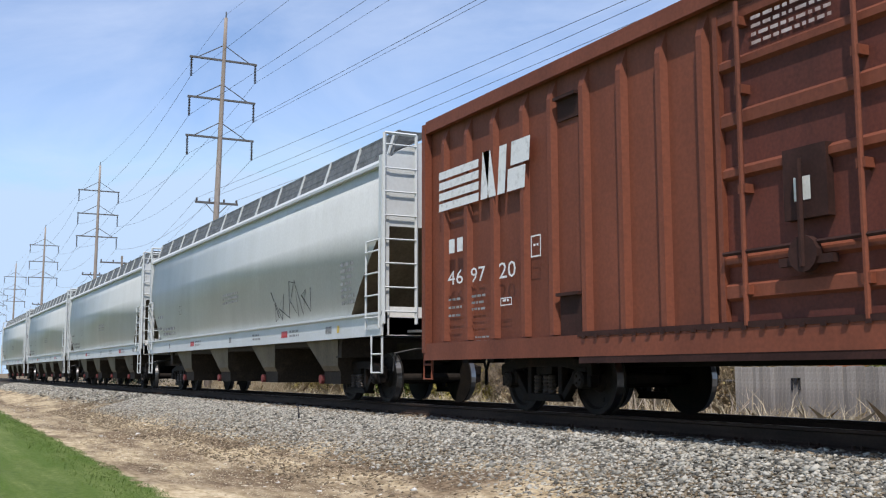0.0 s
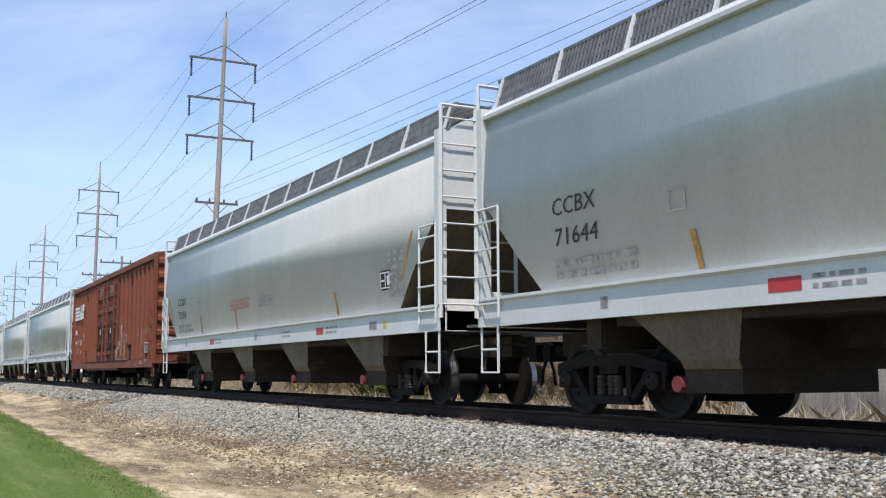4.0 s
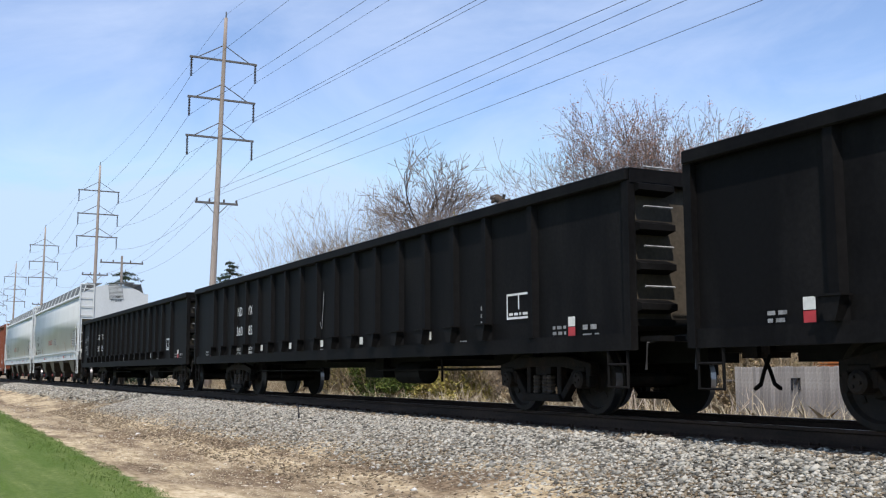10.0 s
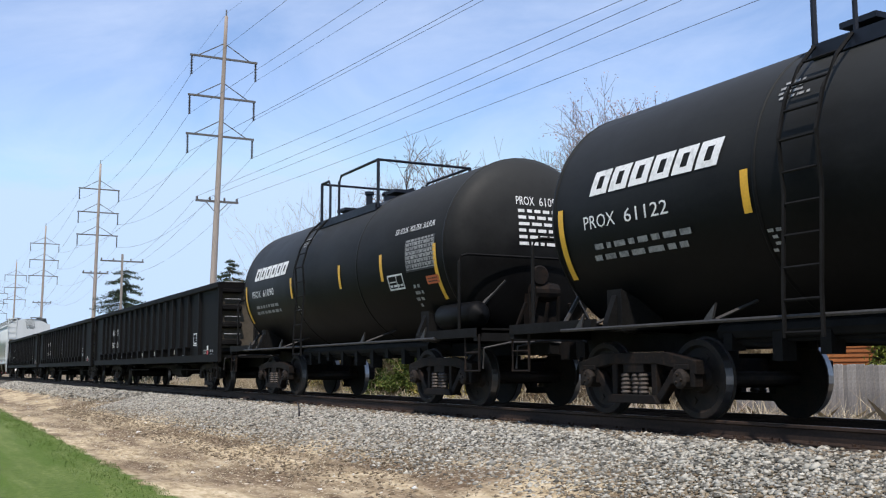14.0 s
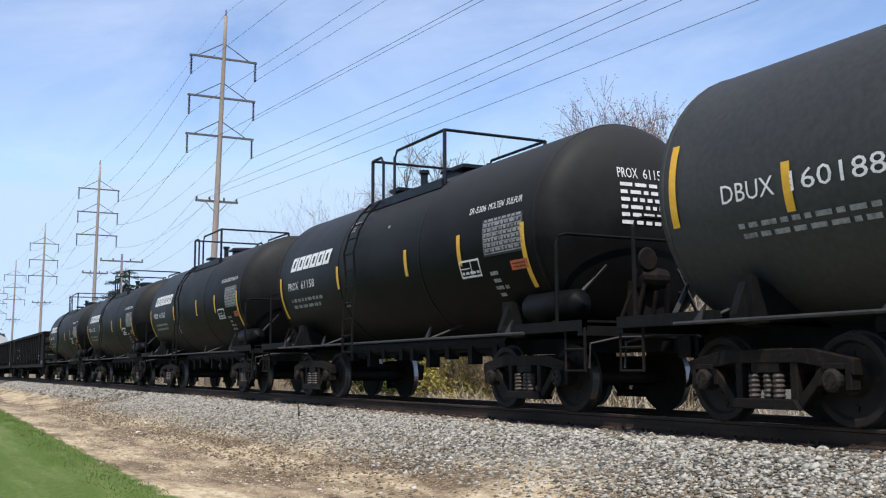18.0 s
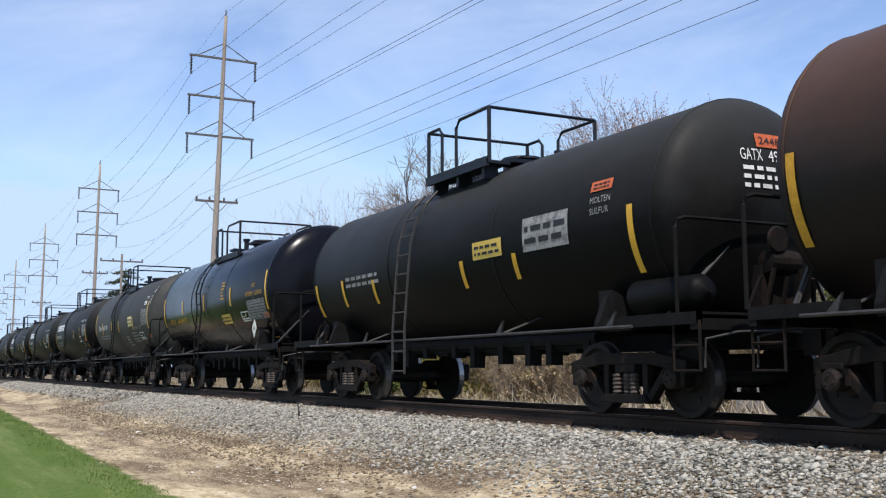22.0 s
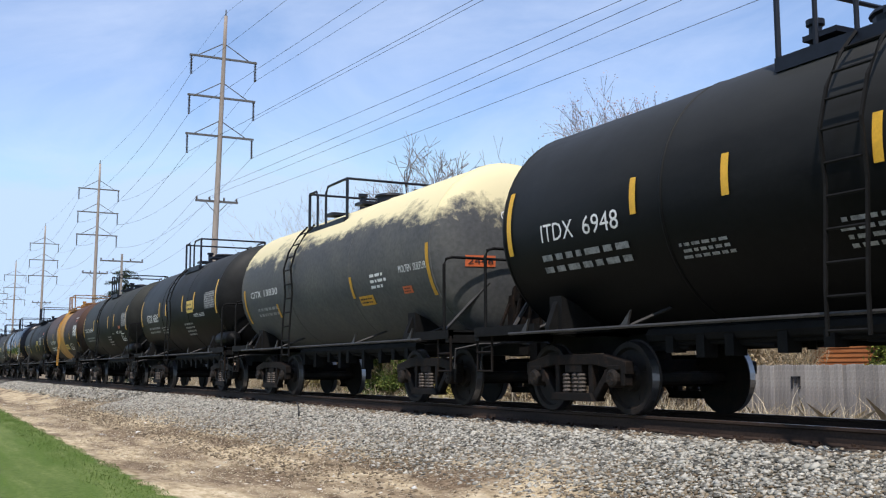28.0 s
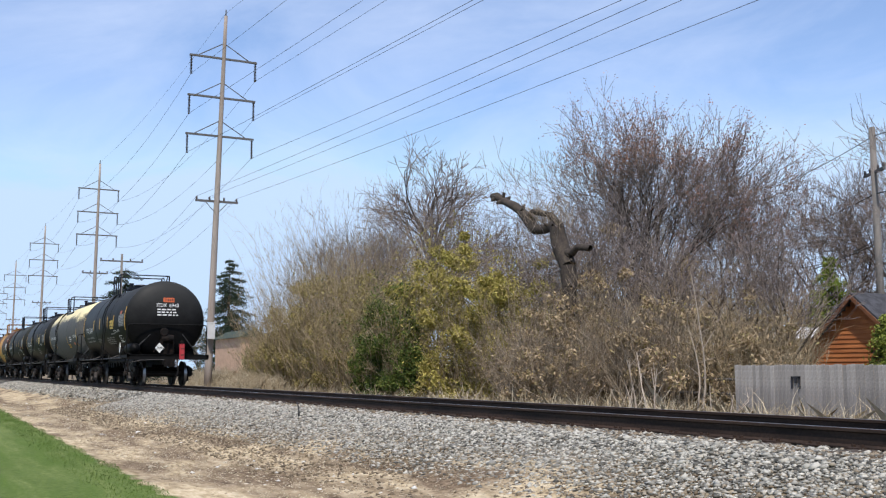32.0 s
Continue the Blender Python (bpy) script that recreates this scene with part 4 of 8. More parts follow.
    arc(11.60, 1.30, 0.16, 0.26, 0, 6.28)
    arc(11.62, 1.30, 0.07, 0.14, 0, 6.28, 0.04)
    arc(12.8, 1.1, 0.9, 0.07, 3.2, 6.2, 0.04)
    tagged(part("graffiti", bm, M_SPRAY, car, "looping pale spray-paint graffiti"), kind="stuff")


# ------------------------------------------------------------------ covered hopper
def hopper(u0, u1, number="", art=0):
    rng = random.Random(int(u0 * 10) + 500)
    u, L, W = (u0 + u1) / 2, (u1 - u0) / 2, 1.58
    car = rail_car("covered_hopper", u, "pale grey covered hopper car with curved sides and roof walkways", "hopper car", "freight cars of the train")
    zs0, zs1, ze = 1.19, 1.58, 4.30
    # shell: curved sides, arched roof, ends cut away below
    half = [(-W + 0.07, zs1), (-W + 0.015, 2.1), (-W, 2.6), (-W + 0.01, 3.2), (-W + 0.05, 3.8), (-W + 0.11, ze), (-1.15, ze + 0.22), (-0.75, ze + 0.37), (-0.35, ze + 0.46)]
    prof = half + [(0, ze + 0.48)] + [(-a, b) for a, b in half[::-1]]
    bm = bmesh.new()
    prism(bm, prof[::-1], "x", -L + 0.12, L - 0.01)
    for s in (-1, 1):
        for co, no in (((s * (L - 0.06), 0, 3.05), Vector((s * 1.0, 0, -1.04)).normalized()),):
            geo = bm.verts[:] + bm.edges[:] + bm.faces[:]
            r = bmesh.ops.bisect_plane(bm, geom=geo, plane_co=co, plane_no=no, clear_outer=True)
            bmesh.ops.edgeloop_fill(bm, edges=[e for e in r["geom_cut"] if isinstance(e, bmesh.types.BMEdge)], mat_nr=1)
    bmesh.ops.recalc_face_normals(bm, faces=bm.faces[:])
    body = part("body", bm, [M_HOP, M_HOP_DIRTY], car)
    for p in body.data.polygons:
        p.use_smooth = abs(p.normal.x) < 0.3
    for s in (-1, 1):
        bm = bmesh.new()
        prism(bm, [(s * (W - 0.10), zs0), (s * (W - 0.02), zs0), (s * (W - 0.02), zs1 - 0.05), (s * (W + 0.035), zs1 - 0.02), (s * (W + 0.035), zs1 + 0.02), (s * (W - 0.10), zs1 + 0.02)], "x", -L, L)
        bmesh.ops.recalc_face_normals(bm, faces=bm.faces[:])
        part("side_sill", bm, M_HOP, car)
        bm = bmesh.new()
        prism(bm, [(s * (W - 0.13), ze - 0.11), (s * (W - 0.01), ze - 0.11), (s * (W - 0.005), ze - 0.06), (s * (W - 0.13), ze + 0.05)], "x", -L + 0.02, L - 0.02)
        bmesh.ops.recalc_face_normals(bm, faces=bm.faces[:])
        part("top_chord", bm, M_HOP, car)
        # roof walkway, its side plate and brackets
        bm = bmesh.new()
        box(bm, -L + 0.05, L - 0.02, *sorted((s * 1.22, s * 1.26)), ze + 0.50, ze + 0.54)
        box(bm, -L + 0.05, L - 0.02, *sorted((s * 0.60, s * 0.64)), ze + 0.50, ze + 0.54)
        wk = part("roof_walkway", bm, M_GRATE, car, "grey open-mesh roof walkway")
        bm = bmesh.new()                               # its mesh: flat bars with gaps, down to the roof's edge
        for i in range(int((2 * L - 0.1) / 0.085)):
            x = -L + 0.1 + i * 0.085
            prism(bm, [(s * 0.62, ze + 0.515), (s * 1.23, ze + 0.515), (s * 1.37, ze + 0.07), (s * 1.385, ze + 0.07), (s * 1.245, ze + 0.535), (s * 0.62, ze + 0.535)], "x", x, x + 0.048)
        for q in (0.3, 0.65):
            box(bm, -L + 0.1, L - 0.1, *sorted((s * (1.37 - 0.14 * q), s * (1.39 - 0.14 * q))), ze + 0.06 + 0.44 * q, ze + 0.09 + 0.44 * q)
        bmesh.ops.recalc_face_normals(bm, faces=bm.faces[:])
        tagged(part("mesh_grating", bm, M_GRATE, wk), kind="stuff")
        for i in range(13):
            x = -L + 0.2 + i * (2 * L - 0.4) / 12
            bm = bmesh.new()
            prism(bm, [(s * 1.45, ze - 0.01), (s * 1.265, ze + 0.55), (s * 1.235, ze + 0.55), (s * 1.40, ze - 0.02)], "x", x - 0.025, x + 0.025)
            bmesh.ops.recalc_face_normals(bm, faces=bm.faces[:])
            part("bracket", bm, M_HOP, wk)
    for i in range(4):
        x0 = -L + 0.8 + i * (2 * L - 1.6) / 4
        bm = bmesh.new()
        box(bm, x0, x0 + (2 * L - 1.6) / 4 - 0.15, -0.34, 0.34, ze + 0.30, ze + 0.50)
        bmesh.ops.bevel(bm, geom=bm.edges[:], offset=0.04, segments=1, affect='EDGES')
        part("hatch_cover", bm, M_GRATE, car)
    for i in range(4):                                  # discharge pockets, steep at the back and sloped in front
        x = 2.44 + (i - 1.5) * 3.85 * 2 * L / 19.15 - 0.0
        x -= 2.44 - 0.42
        bm = bmesh.new()
        rings = []
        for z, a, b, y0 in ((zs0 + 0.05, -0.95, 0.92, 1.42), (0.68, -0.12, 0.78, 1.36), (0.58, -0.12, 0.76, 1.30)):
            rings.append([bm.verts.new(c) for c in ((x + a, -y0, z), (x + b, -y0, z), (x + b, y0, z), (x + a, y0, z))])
        # tan sides, dark slopes: the shade beneath the body is put into the colour
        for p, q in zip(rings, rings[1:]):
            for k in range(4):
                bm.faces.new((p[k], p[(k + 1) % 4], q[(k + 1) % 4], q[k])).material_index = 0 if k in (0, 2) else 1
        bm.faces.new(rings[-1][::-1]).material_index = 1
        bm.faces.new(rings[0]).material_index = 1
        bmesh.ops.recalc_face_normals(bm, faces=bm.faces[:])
        pk = part("discharge_hopper", bm, [M_HOP_DIRTY, M_SHADED_GRIME], car)
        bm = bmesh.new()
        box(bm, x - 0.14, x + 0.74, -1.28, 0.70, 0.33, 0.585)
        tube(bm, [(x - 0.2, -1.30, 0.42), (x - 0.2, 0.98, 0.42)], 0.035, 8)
        part("gate", bm, M_SHADED_GRIME, pk)
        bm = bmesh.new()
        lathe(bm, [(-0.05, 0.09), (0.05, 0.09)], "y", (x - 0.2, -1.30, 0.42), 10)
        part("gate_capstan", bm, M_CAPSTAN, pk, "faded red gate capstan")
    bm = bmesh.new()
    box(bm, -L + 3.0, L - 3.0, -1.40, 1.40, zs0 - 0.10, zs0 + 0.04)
    part("slope_sheet", bm, M_SHADED_GRIME, car, "grimy slope sheet, darkened for shade")
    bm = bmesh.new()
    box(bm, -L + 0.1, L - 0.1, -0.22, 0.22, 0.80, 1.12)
    part("centre_sill", bm, M_SHADED_GRIME, car)
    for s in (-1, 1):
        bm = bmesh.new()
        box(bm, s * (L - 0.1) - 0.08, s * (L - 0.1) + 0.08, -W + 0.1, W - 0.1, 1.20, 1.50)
        part("end_beam", bm, M_SHADED_GRIME, car)
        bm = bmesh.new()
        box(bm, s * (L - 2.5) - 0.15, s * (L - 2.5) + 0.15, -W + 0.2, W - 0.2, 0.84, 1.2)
        part("bolster", bm, M_SHADED_GRIME, car)
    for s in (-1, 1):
        e = s * L
        for q in (-1, 1):
            bm = bmesh.new()
            box(bm, *sorted((e - s * 0.13, e)), *sorted((q * (W - 0.13), q * (W + 0.02))), zs0, ze + 0.06)
            part("end_post", bm, M_HOP, car)
        # sloping braces between sill and shell, seen through the open end
        for q in (-1, 1):
            bm = bmesh.new()
            tube(bm, [(e - s * 0.3, q * 0.55, 1.45), (e - s * 0.3, q * 0.55, 3.2)], 0.05, 4)
            part("end_strut", bm, M_HOP_DIRTY, car)
        bm = bmesh.new()
        box(bm, *sorted((e - s * 0.16, e - s * 0.02)), -W + 0.15, W - 0.15, zs0, zs0 + 0.5)
        part("end_sill", bm, M_HOP_WHITE, car)
        ladder("ladder", car, (e + s * 0.03, -W + 0.02, zs0 + 0.2), (e + s * 0.03, -W + 0.64, zs0 + 0.2), (0, 0, ze - zs0 + 0.25), 8, M_HOP, rails=True, rail=0.035, off=0.02, out=(s, 0, 0))
        ladder("ladder", car, (e - s * 0.62, -W - 0.04, zs0 + 0.12), (e - s * 0.04, -W - 0.04, zs0 + 0.12), (0, 0, 1.55), 4, M_HOP, rails=True, rail=0.022, off=0.02)
        stirrup(car, min(e - s * 0.5, e - s * 0.04), max(e - s * 0.5, e - s * 0.04), -W + 0.02, 0.55, zs0, M_HOP)
        bm = bmesh.new()
        box(bm, *sorted((e, e + s * 0.34)), -1.1, 1.1, zs0 + 0.05, zs0 + 0.09)
        part("crossover_platform", bm, M_GRATE, car)
        coupler(car, e + s * 0.02, s, e + s * 0.58)
    tx = L + 0.002
    bm = bmesh.new()
    em = end_map(tx)
    vs = [bm.verts.new(em(a, b)) for a, b in ((-0.22, 4.08), (0.44, 4.08), (0.34, 4.74), (-0.30, 4.74))]
    bm.faces.new(vs)
    vent = part("end_vent", bm, M_GRATE, car, "grey louvred vent panel")
    for k in range(10):
        bm = bmesh.new()
        z = 4.10 + k * 0.062
        box(bm, tx, tx + 0.03, -0.21 - 0.008 * k, 0.42 - 0.01 * k, z, z + 0.036)
        part("slat", bm, M_HOP, vent)
    # grating where the walkways cross at the end
    bm = bmesh.new()
    for k in range(9):
        y = 0.12 + k * 0.09
        box(bm, L - 0.70, L + 0.12, y, y + 0.05, ze + 0.58, ze + 0.605)
    for x in (L - 0.70, L - 0.3, L + 0.08):
        box(bm, x, x + 0.04, 0.10, 0.92, ze + 0.55, ze + 0.58)
    for y in (0.16, 0.80):
        box(bm, L - 0.15, L - 0.10, y, y + 0.04, ze + 0.2, ze + 0.56)
    part("end_walkway", bm, M_GRATE, car, "grey grating step over the end")
    mp = lambda a, b: (a, -np.interp(b, [p[1] for p in half[:6]], [-p[0] for p in half[:6]]) - 0.010, b)
    mp2 = lambda a, b: (a, mp(a, b)[1] - 0.006, b)
    ink = M_LETTER_BLACK if number else M_DIM
    if number:
        for text, xa, xb, z, h in (("CCBX", 1.93, 2.86, 2.53, 0.22), (number, 1.98, 2.90, 2.14, 0.22)):
            bm = bmesh.new()
            add_text(bm, text, -L + xa, z, h, mp, xb - xa)
            bm.verts.index_update()
            letters(bm, ink, car)
        bm = bmesh.new()
        add_text(bm, "CCBX", -0.18, 4.14, 0.11, end_map(tx + 0.034), 0.46)
        add_text(bm, number, -0.16, 3.95, 0.11, em, 0.50)
        part("lettering", bm, ink, car, "black stencilled number")
        for xa, z0, z1, sl in (((4.60, 1.62, 2.15, -0.2), (1.30, 2.05, 2.82, -0.85), (8.0, 1.64, 2.12, -0.1), (14.78, 1.64, 2.08, -0.25), (2 * L - 1.42, 2.1, 2.85, 0.55)) if number == "72956" else
                                ((16.68, 1.67, 2.59, -0.28), (11.52, 1.66, 2.04, -0.25), (14.26, 1.66, 2.10, -0.25), (4.6, 1.62, 2.05, -0.2))):
            bm = bmesh.new()
            add_bar(bm, -L + xa, -L + xa + 0.085, z0, z1, mp, slant=sl, cuts=4)
            part("reflective_strip", bm, M_STRIPE_FADED, car, "faded orange reflective strip")
        bm = bmesh.new()
        px, pz = (16.90, 1.96) if number == "72956" else (16.72, 1.88)
        add_bar(bm, -L + px, -L + px + 0.42, pz, pz + 0.34, mp, cuts=1)
        panel = part("panel", bm, M_LETTER_BLACK, car, "black stencil panel")
        bm = bmesh.new()
        px -= L
        add_outline(bm, px + 0.02, px + 0.40, pz + 0.03, pz + 0.31, 0.02, mp2)
        add_bar(bm, px + 0.20, px + 0.23, pz + 0.04, pz + 0.30, mp2)
        add_bar(bm, px + 0.06, px + 0.18, pz + 0.15, pz + 0.18, mp2, cuts=1)
        add_bar(bm, px + 0.28, px + 0.36, pz + 0.08, pz + 0.24, mp2, cuts=1)
        part("panel_frame", bm, M_WHITE, panel)
    rows = [(1.95, 3.6, 1.72, 2.02, 2, M_DIM), (17.2, 17.85, 1.82, 2.66, 7, M_DIM)]
    rows += [(7.55, 9.2, 2.10, 2.40, 3, M_CAUTION), (9.88, 10.98, 2.06, 2.42, 4, M_DIM)] if number else [(1.3, 2.0, 2.28, 2.42, 1, M_DIM), (1.3, 1.8, 1.92, 2.06, 1, M_DIM), (9.0, 10.4, 2.3, 2.6, 3, M_DIM)]
    for xa, xb, z0, z1, n, m in rows:
        bm = bmesh.new()
        for i in range(n):
            add_words(bm, -L + xa, -L + xb, z0 + (z1 - z0) * i / n, (z1 - z0) / n * 0.55, mp, rng)
        tagged(part("stencil_text", bm, m, car), kind="stuff")
    bm = bmesh.new()
    add_outline(bm, -L + 4.2, -L + 4.48, 2.28, 2.53, 0.02, mp)
    part("stencil_frame", bm, M_DIM, car)
    ms = flat_map(-W + 0.016)
    for xa, w, m in ((5.6, 0.42, M_RED), (13.72, 0.40, M_RED), (9.6, 0.2, M_DIM), (2.9, 0.15, M_DIM), (16.4, 0.32, M_DIM), (17.0, 0.12, M_SIGNYEL)):
        bm = bmesh.new()
        add_bar(bm, -L + xa, -L + xa + w, 1.30, 1.44, ms, cuts=1)
        part("sill_notice", bm, m, car)
    for xa in (6.15, 11.6, 14.25):
        bm = bmesh.new()
        for i in range(2):
            add_words(bm, -L + xa, -L + xa + 0.6, 1.40 - i * 0.09, 0.045, ms, rng)
        tagged(part("stencil_text", bm, M_DIM, car), kind="stuff")
    if art:
        bm = bmesh.new()
        tag = ((13.0, 2.35), (13.5, 1.75), (13.25, 1.68), (13.3, 2.1), (13.7, 1.7), (13.9, 2.25), (13.55, 1.95), (14.2, 1.72), (14.25, 2.5), (14.55, 2.45), (14.35, 2.05), (14.8, 1.72), (14.6, 2.5), (15.1, 1.75), (15.3, 2.25), (15.05, 2.15), (15.55, 1.8), (15.6, 2.28))
        add_strokes(bm, [(-L + p, q) for p, q in tag], 0.035, mp)
        part("graffiti", bm, M_LETTER_BLACK, car, "thin black scribbled graffiti")
    bogie(car, -L + 2.35)
    bogie(car, L - 2.35)


# ------------------------------------------------------------------ gondola
def gondola(u0, u1, number):
    rng = random.Random(int(u0))
    u, L, W = (u0 + u1) / 2, (u1 - u0) / 2, 1.58
    car = rail_car("gondola", u, "black steel gondola car with ribbed sides and white stencilled numbers", "gondola car", "freight cars of the train")
    z0, z1 = 0.80, 2.90
    for s in (-1, 1):
        bm = bmesh.new()
        box(bm, -L, L, *sorted((s * (W - 0.10), s * (W - 0.08))), z0 + 0.1, z1 - 0.1)
        prism(bm, [(s * (W - 0.12), z0), (s * (W - 0.02), z0), (s * (W - 0.02), z0 + 0.20), (s * (W - 0.12), z0 + 0.20)], "x", -L, L)
        bmesh.ops.recalc_face_normals(bm, faces=bm.faces[:])
        part("side_panel", bm, M_BLACK, car)
        bm = bmesh.new()
        box(bm, -L - 0.03, L + 0.03, *sorted((s * (W - 0.16), s * (W + 0.03))), z1 - 0.15, z1)
        bmesh.ops.bevel(bm, geom=bm.edges[:], offset=0.015, segments=1, affect='EDGES')
        part("top_chord", bm, M_BLACK, car)
    bm = bmesh.new()
    prism(bm, [(-0.10, 0.0), (-0.055, -0.085), (0.055, -0.085), (0.10, 0.0)], "z", z0 + 0.2, z1 - 0.15)
    bmesh.ops.recalc_face_normals(bm, faces=bm.faces[:])
    rib = bpy.data.meshes.new("rib")
    bm.to_mesh(rib)
    bm.free()
    rib.materials.append(M_BLACK)
    bm = bmesh.new()
    prism(bm, [(-0.13, 0), (0.13, 0), (0.06, -0.22), (-0.06, -0.22)], "y", -0.13, -0.02)
    box(bm, -0.15, 0.15, -0.15, -0.0, 0.0, 0.02)
    bmesh.ops.recalc_face_normals(bm, faces=bm.faces[:])
    lug = bpy.data.meshes.new("bracket")
    bm.to_mesh(lug)
    bm.free()
    lug.materials.append(M_BLACK)
    xs = [1.05 + i * 0.974 for i in range(17)] + [17.86]
    for x in xs[1:]:
        for s in (-1, 1):
            o = new("rib", rib)
            o.parent, o.location = car, (x - L - 0.1, s * (W - 0.085), 0)
            o.rotation_euler = (0, 0, 0 if s < 0 else math.pi)
            if x < 17.5:
                o = new("bracket", lug)
                o.parent, o.location = car, (x - L - 0.1, s * (W - 0.06), z0 + 0.42)
                o.rotation_euler = (0, 0, 0 if s < 0 else math.pi)
    bm = bmesh.new()
    box(bm, -L, L, -W + 0.1, W - 0.1, z0 + 0.28, z0 + 0.36)
    part("floor_plate", bm, M_UNDER, car)
    for s in (-1, 1):
        e = s * L
        bm = bmesh.new()
        box(bm, *sorted((e - s * 0.1, e - s * 0.06)), -W + 0.1, W - 0.1, z0 + 0.3, z1 - 0.1)
        part("end_panel", bm, M_BROWN_PLATE, car, "dull brown end plate")
        bm = bmesh.new()
        box(bm, *sorted((e - s * 0.12, e + s * 0.05)), -W + 0.02, W - 0.02, z1 - 0.17, z1)
        part("end_chord", bm, M_BLACK, car)
        for q in (-1, 1):
            bm = bmesh.new()
            box(bm, *sorted((e - s * 0.08, e + s * 0.04)), *sorted((q * W, q * (W - 0.10))), z0, z1 - 0.15)
            part("corner_post", bm, M_BLACK, car)
        for k in range(4):
            bm = bmesh.new()
            zz = z0 + 0.42 + k * 0.46
            rp = [(e - s * 0.07, zz), (e + s * 0.12, zz + 0.04), (e + s * 0.12, zz + 0.11), (e - s * 0.07, zz + 0.17)]
            prism(bm, rp, "y", -W + 0.1, -W + 0.62)
            bmesh.ops.recalc_face_normals(bm, faces=bm.faces[:])
            part("end_rib", bm, M_BLACK, car)
            bm = bmesh.new()
            prism(bm, rp, "y", W - 0.62, W - 0.1)
            bmesh.ops.recalc_face_normals(bm, faces=bm.faces[:])
            part("end_rib", bm, M_BLACK, car)
            bm = bmesh.new()
            tube(bm, [(e + s * 0.15, -W + 0.14, zz + 0.30), (e + s * 0.15, -W + 0.56, zz + 0.30)], 0.013, 5)
            part("grab_iron", bm, M_DIM, car)
        bm = bmesh.new()
        tube(bm, [(e + s * 0.14, -0.62, 0.95), (e + s * 0.14, -0.62, z1 - 0.25), (e + s * 0.10, -0.5, z1 - 0.14)], 0.035, 6)
        box(bm, *sorted((e - s * 0.05, e + s * 0.3)), -W + 0.2, W - 0.2, z0 + 0.10, z0 + 0.16)
        part("end_fittings", bm, M_UNDER, car)
        coupler(car, e, s, e + s * 0.55)
        stirrup(car, min(e - s * 0.45, e - s * 0.08), max(e - s * 0.45, e - s * 0.08), -W + 0.04, 0.38, z0 + 0.1, M_BLACK)
    mt = end_map(L - 0.055)
    for z, n in ((1.85, 4), (1.42, 2)):
        bm = bmesh.new()
        for i in range(n):
            add_words(bm, 0.1, 0.8, z + i * 0.12, 0.06, mt, rng)
        tagged(part("stencil_text", bm, M_WHITE, car, "small white end stencils"), kind="stuff")
    bm = bmesh.new()
    box(bm, -L + 0.2, L - 0.2, -0.25, 0.25, 0.66, z0 + 0.3)
    box(bm, -0.4, 0.5, -0.4, 0.5, 0.45, z0 + 0.3)
    lathe(bm, [(-0.55, 0.0), (-0.5, 0.2), (0.5, 0.2), (0.55, 0.0)], "x", (2.6, -0.7, 0.55), 14)
    for x in (-4.5, 0, 4.5):
        box(bm, x - 0.08, x + 0.08, -W + 0.15, W - 0.15, z0 - 0.04, z0 + 0.28)
    part("underframe", bm, M_UNDER, car)
    for a in (-1, 1):
        bm = bmesh.new()
        tube(bm, [(a * 1.5, -0.95, 0.60), (a * 6.0, -0.95, 0.60)], 0.02, 5)
        tube(bm, [(a * 4.1, -0.95, 0.40), (a * 4.1, -0.95, 0.8)], 0.02, 5)
        part("brake_rod", bm, M_UNDER, car)
    bogie(car, -L + 2.6)
    bogie(car, L - 2.6)
    mp = flat_map(-W + 0.062)
    a, b = number.split()
    for text, xa, xb, z, h in (("ND", 4.03, 4.41, 1.94, 0.22), ("YX", 4.88, 5.25, 1.94, 0.22), (a, 3.96, 4.46, 1.46, 0.22), (b, 4.84, 5.26, 1.46, 0.22),
                               ("LD LMT", 4.02, 4.45, 1.10, 0.07), ("LT WT", 4.02, 4.40, 0.99, 0.07), ("220700", 4.98, 5.32, 1.10, 0.07), ("75300", 4.98, 5.28, 0.99, 0.07)):
        bm = bmesh.new()
        add_text(bm, text, xa - L, z, h, mp, xb - xa)
        if h > 0.1:
            bm.verts.index_update()
            letters(bm, M_WHITE, car)
        else:
            part("lettering", bm, M_WHITE, car, "white stencilled reporting marks")
    for xa, xb, z0, n, h in ((16.33, 16.6, 1.22, 3, 0.06), (18.86, 19.2, 0.96, 2, 0.06), (15.7, 16.05, 0.94, 1, 0.08), (9.6, 10.1, 0.94, 1, 0.08), (1.05, 1.35, 1.02, 2, 0.04), (18.2, 18.5, 0.95, 3, 0.04)):
        bm = bmesh.new()
        for i in range(n):
            add_words(bm, xa - L, xb - L, z0 + i * h * 1.8, h, mp, rng)
        tagged(part("stencil_text", bm, M_DIM, car), kind="stuff")
    bm = bmesh.new()
    add_outline(bm, 17.06 - L, 17.68 - L, 1.27, 1.62, 0.03, mp)
    add_bar(bm, 17.36 - L, 17.39 - L, 1.40, 1.60, mp)
    add_words(bm, 17.12 - L, 17.62 - L, 1.32, 0.035, mp, rng)
    part("stencil_frame", bm, M_WHITE, car, "white stencilled frame")
    pale, red = "pale square reflector", "red square reflector"
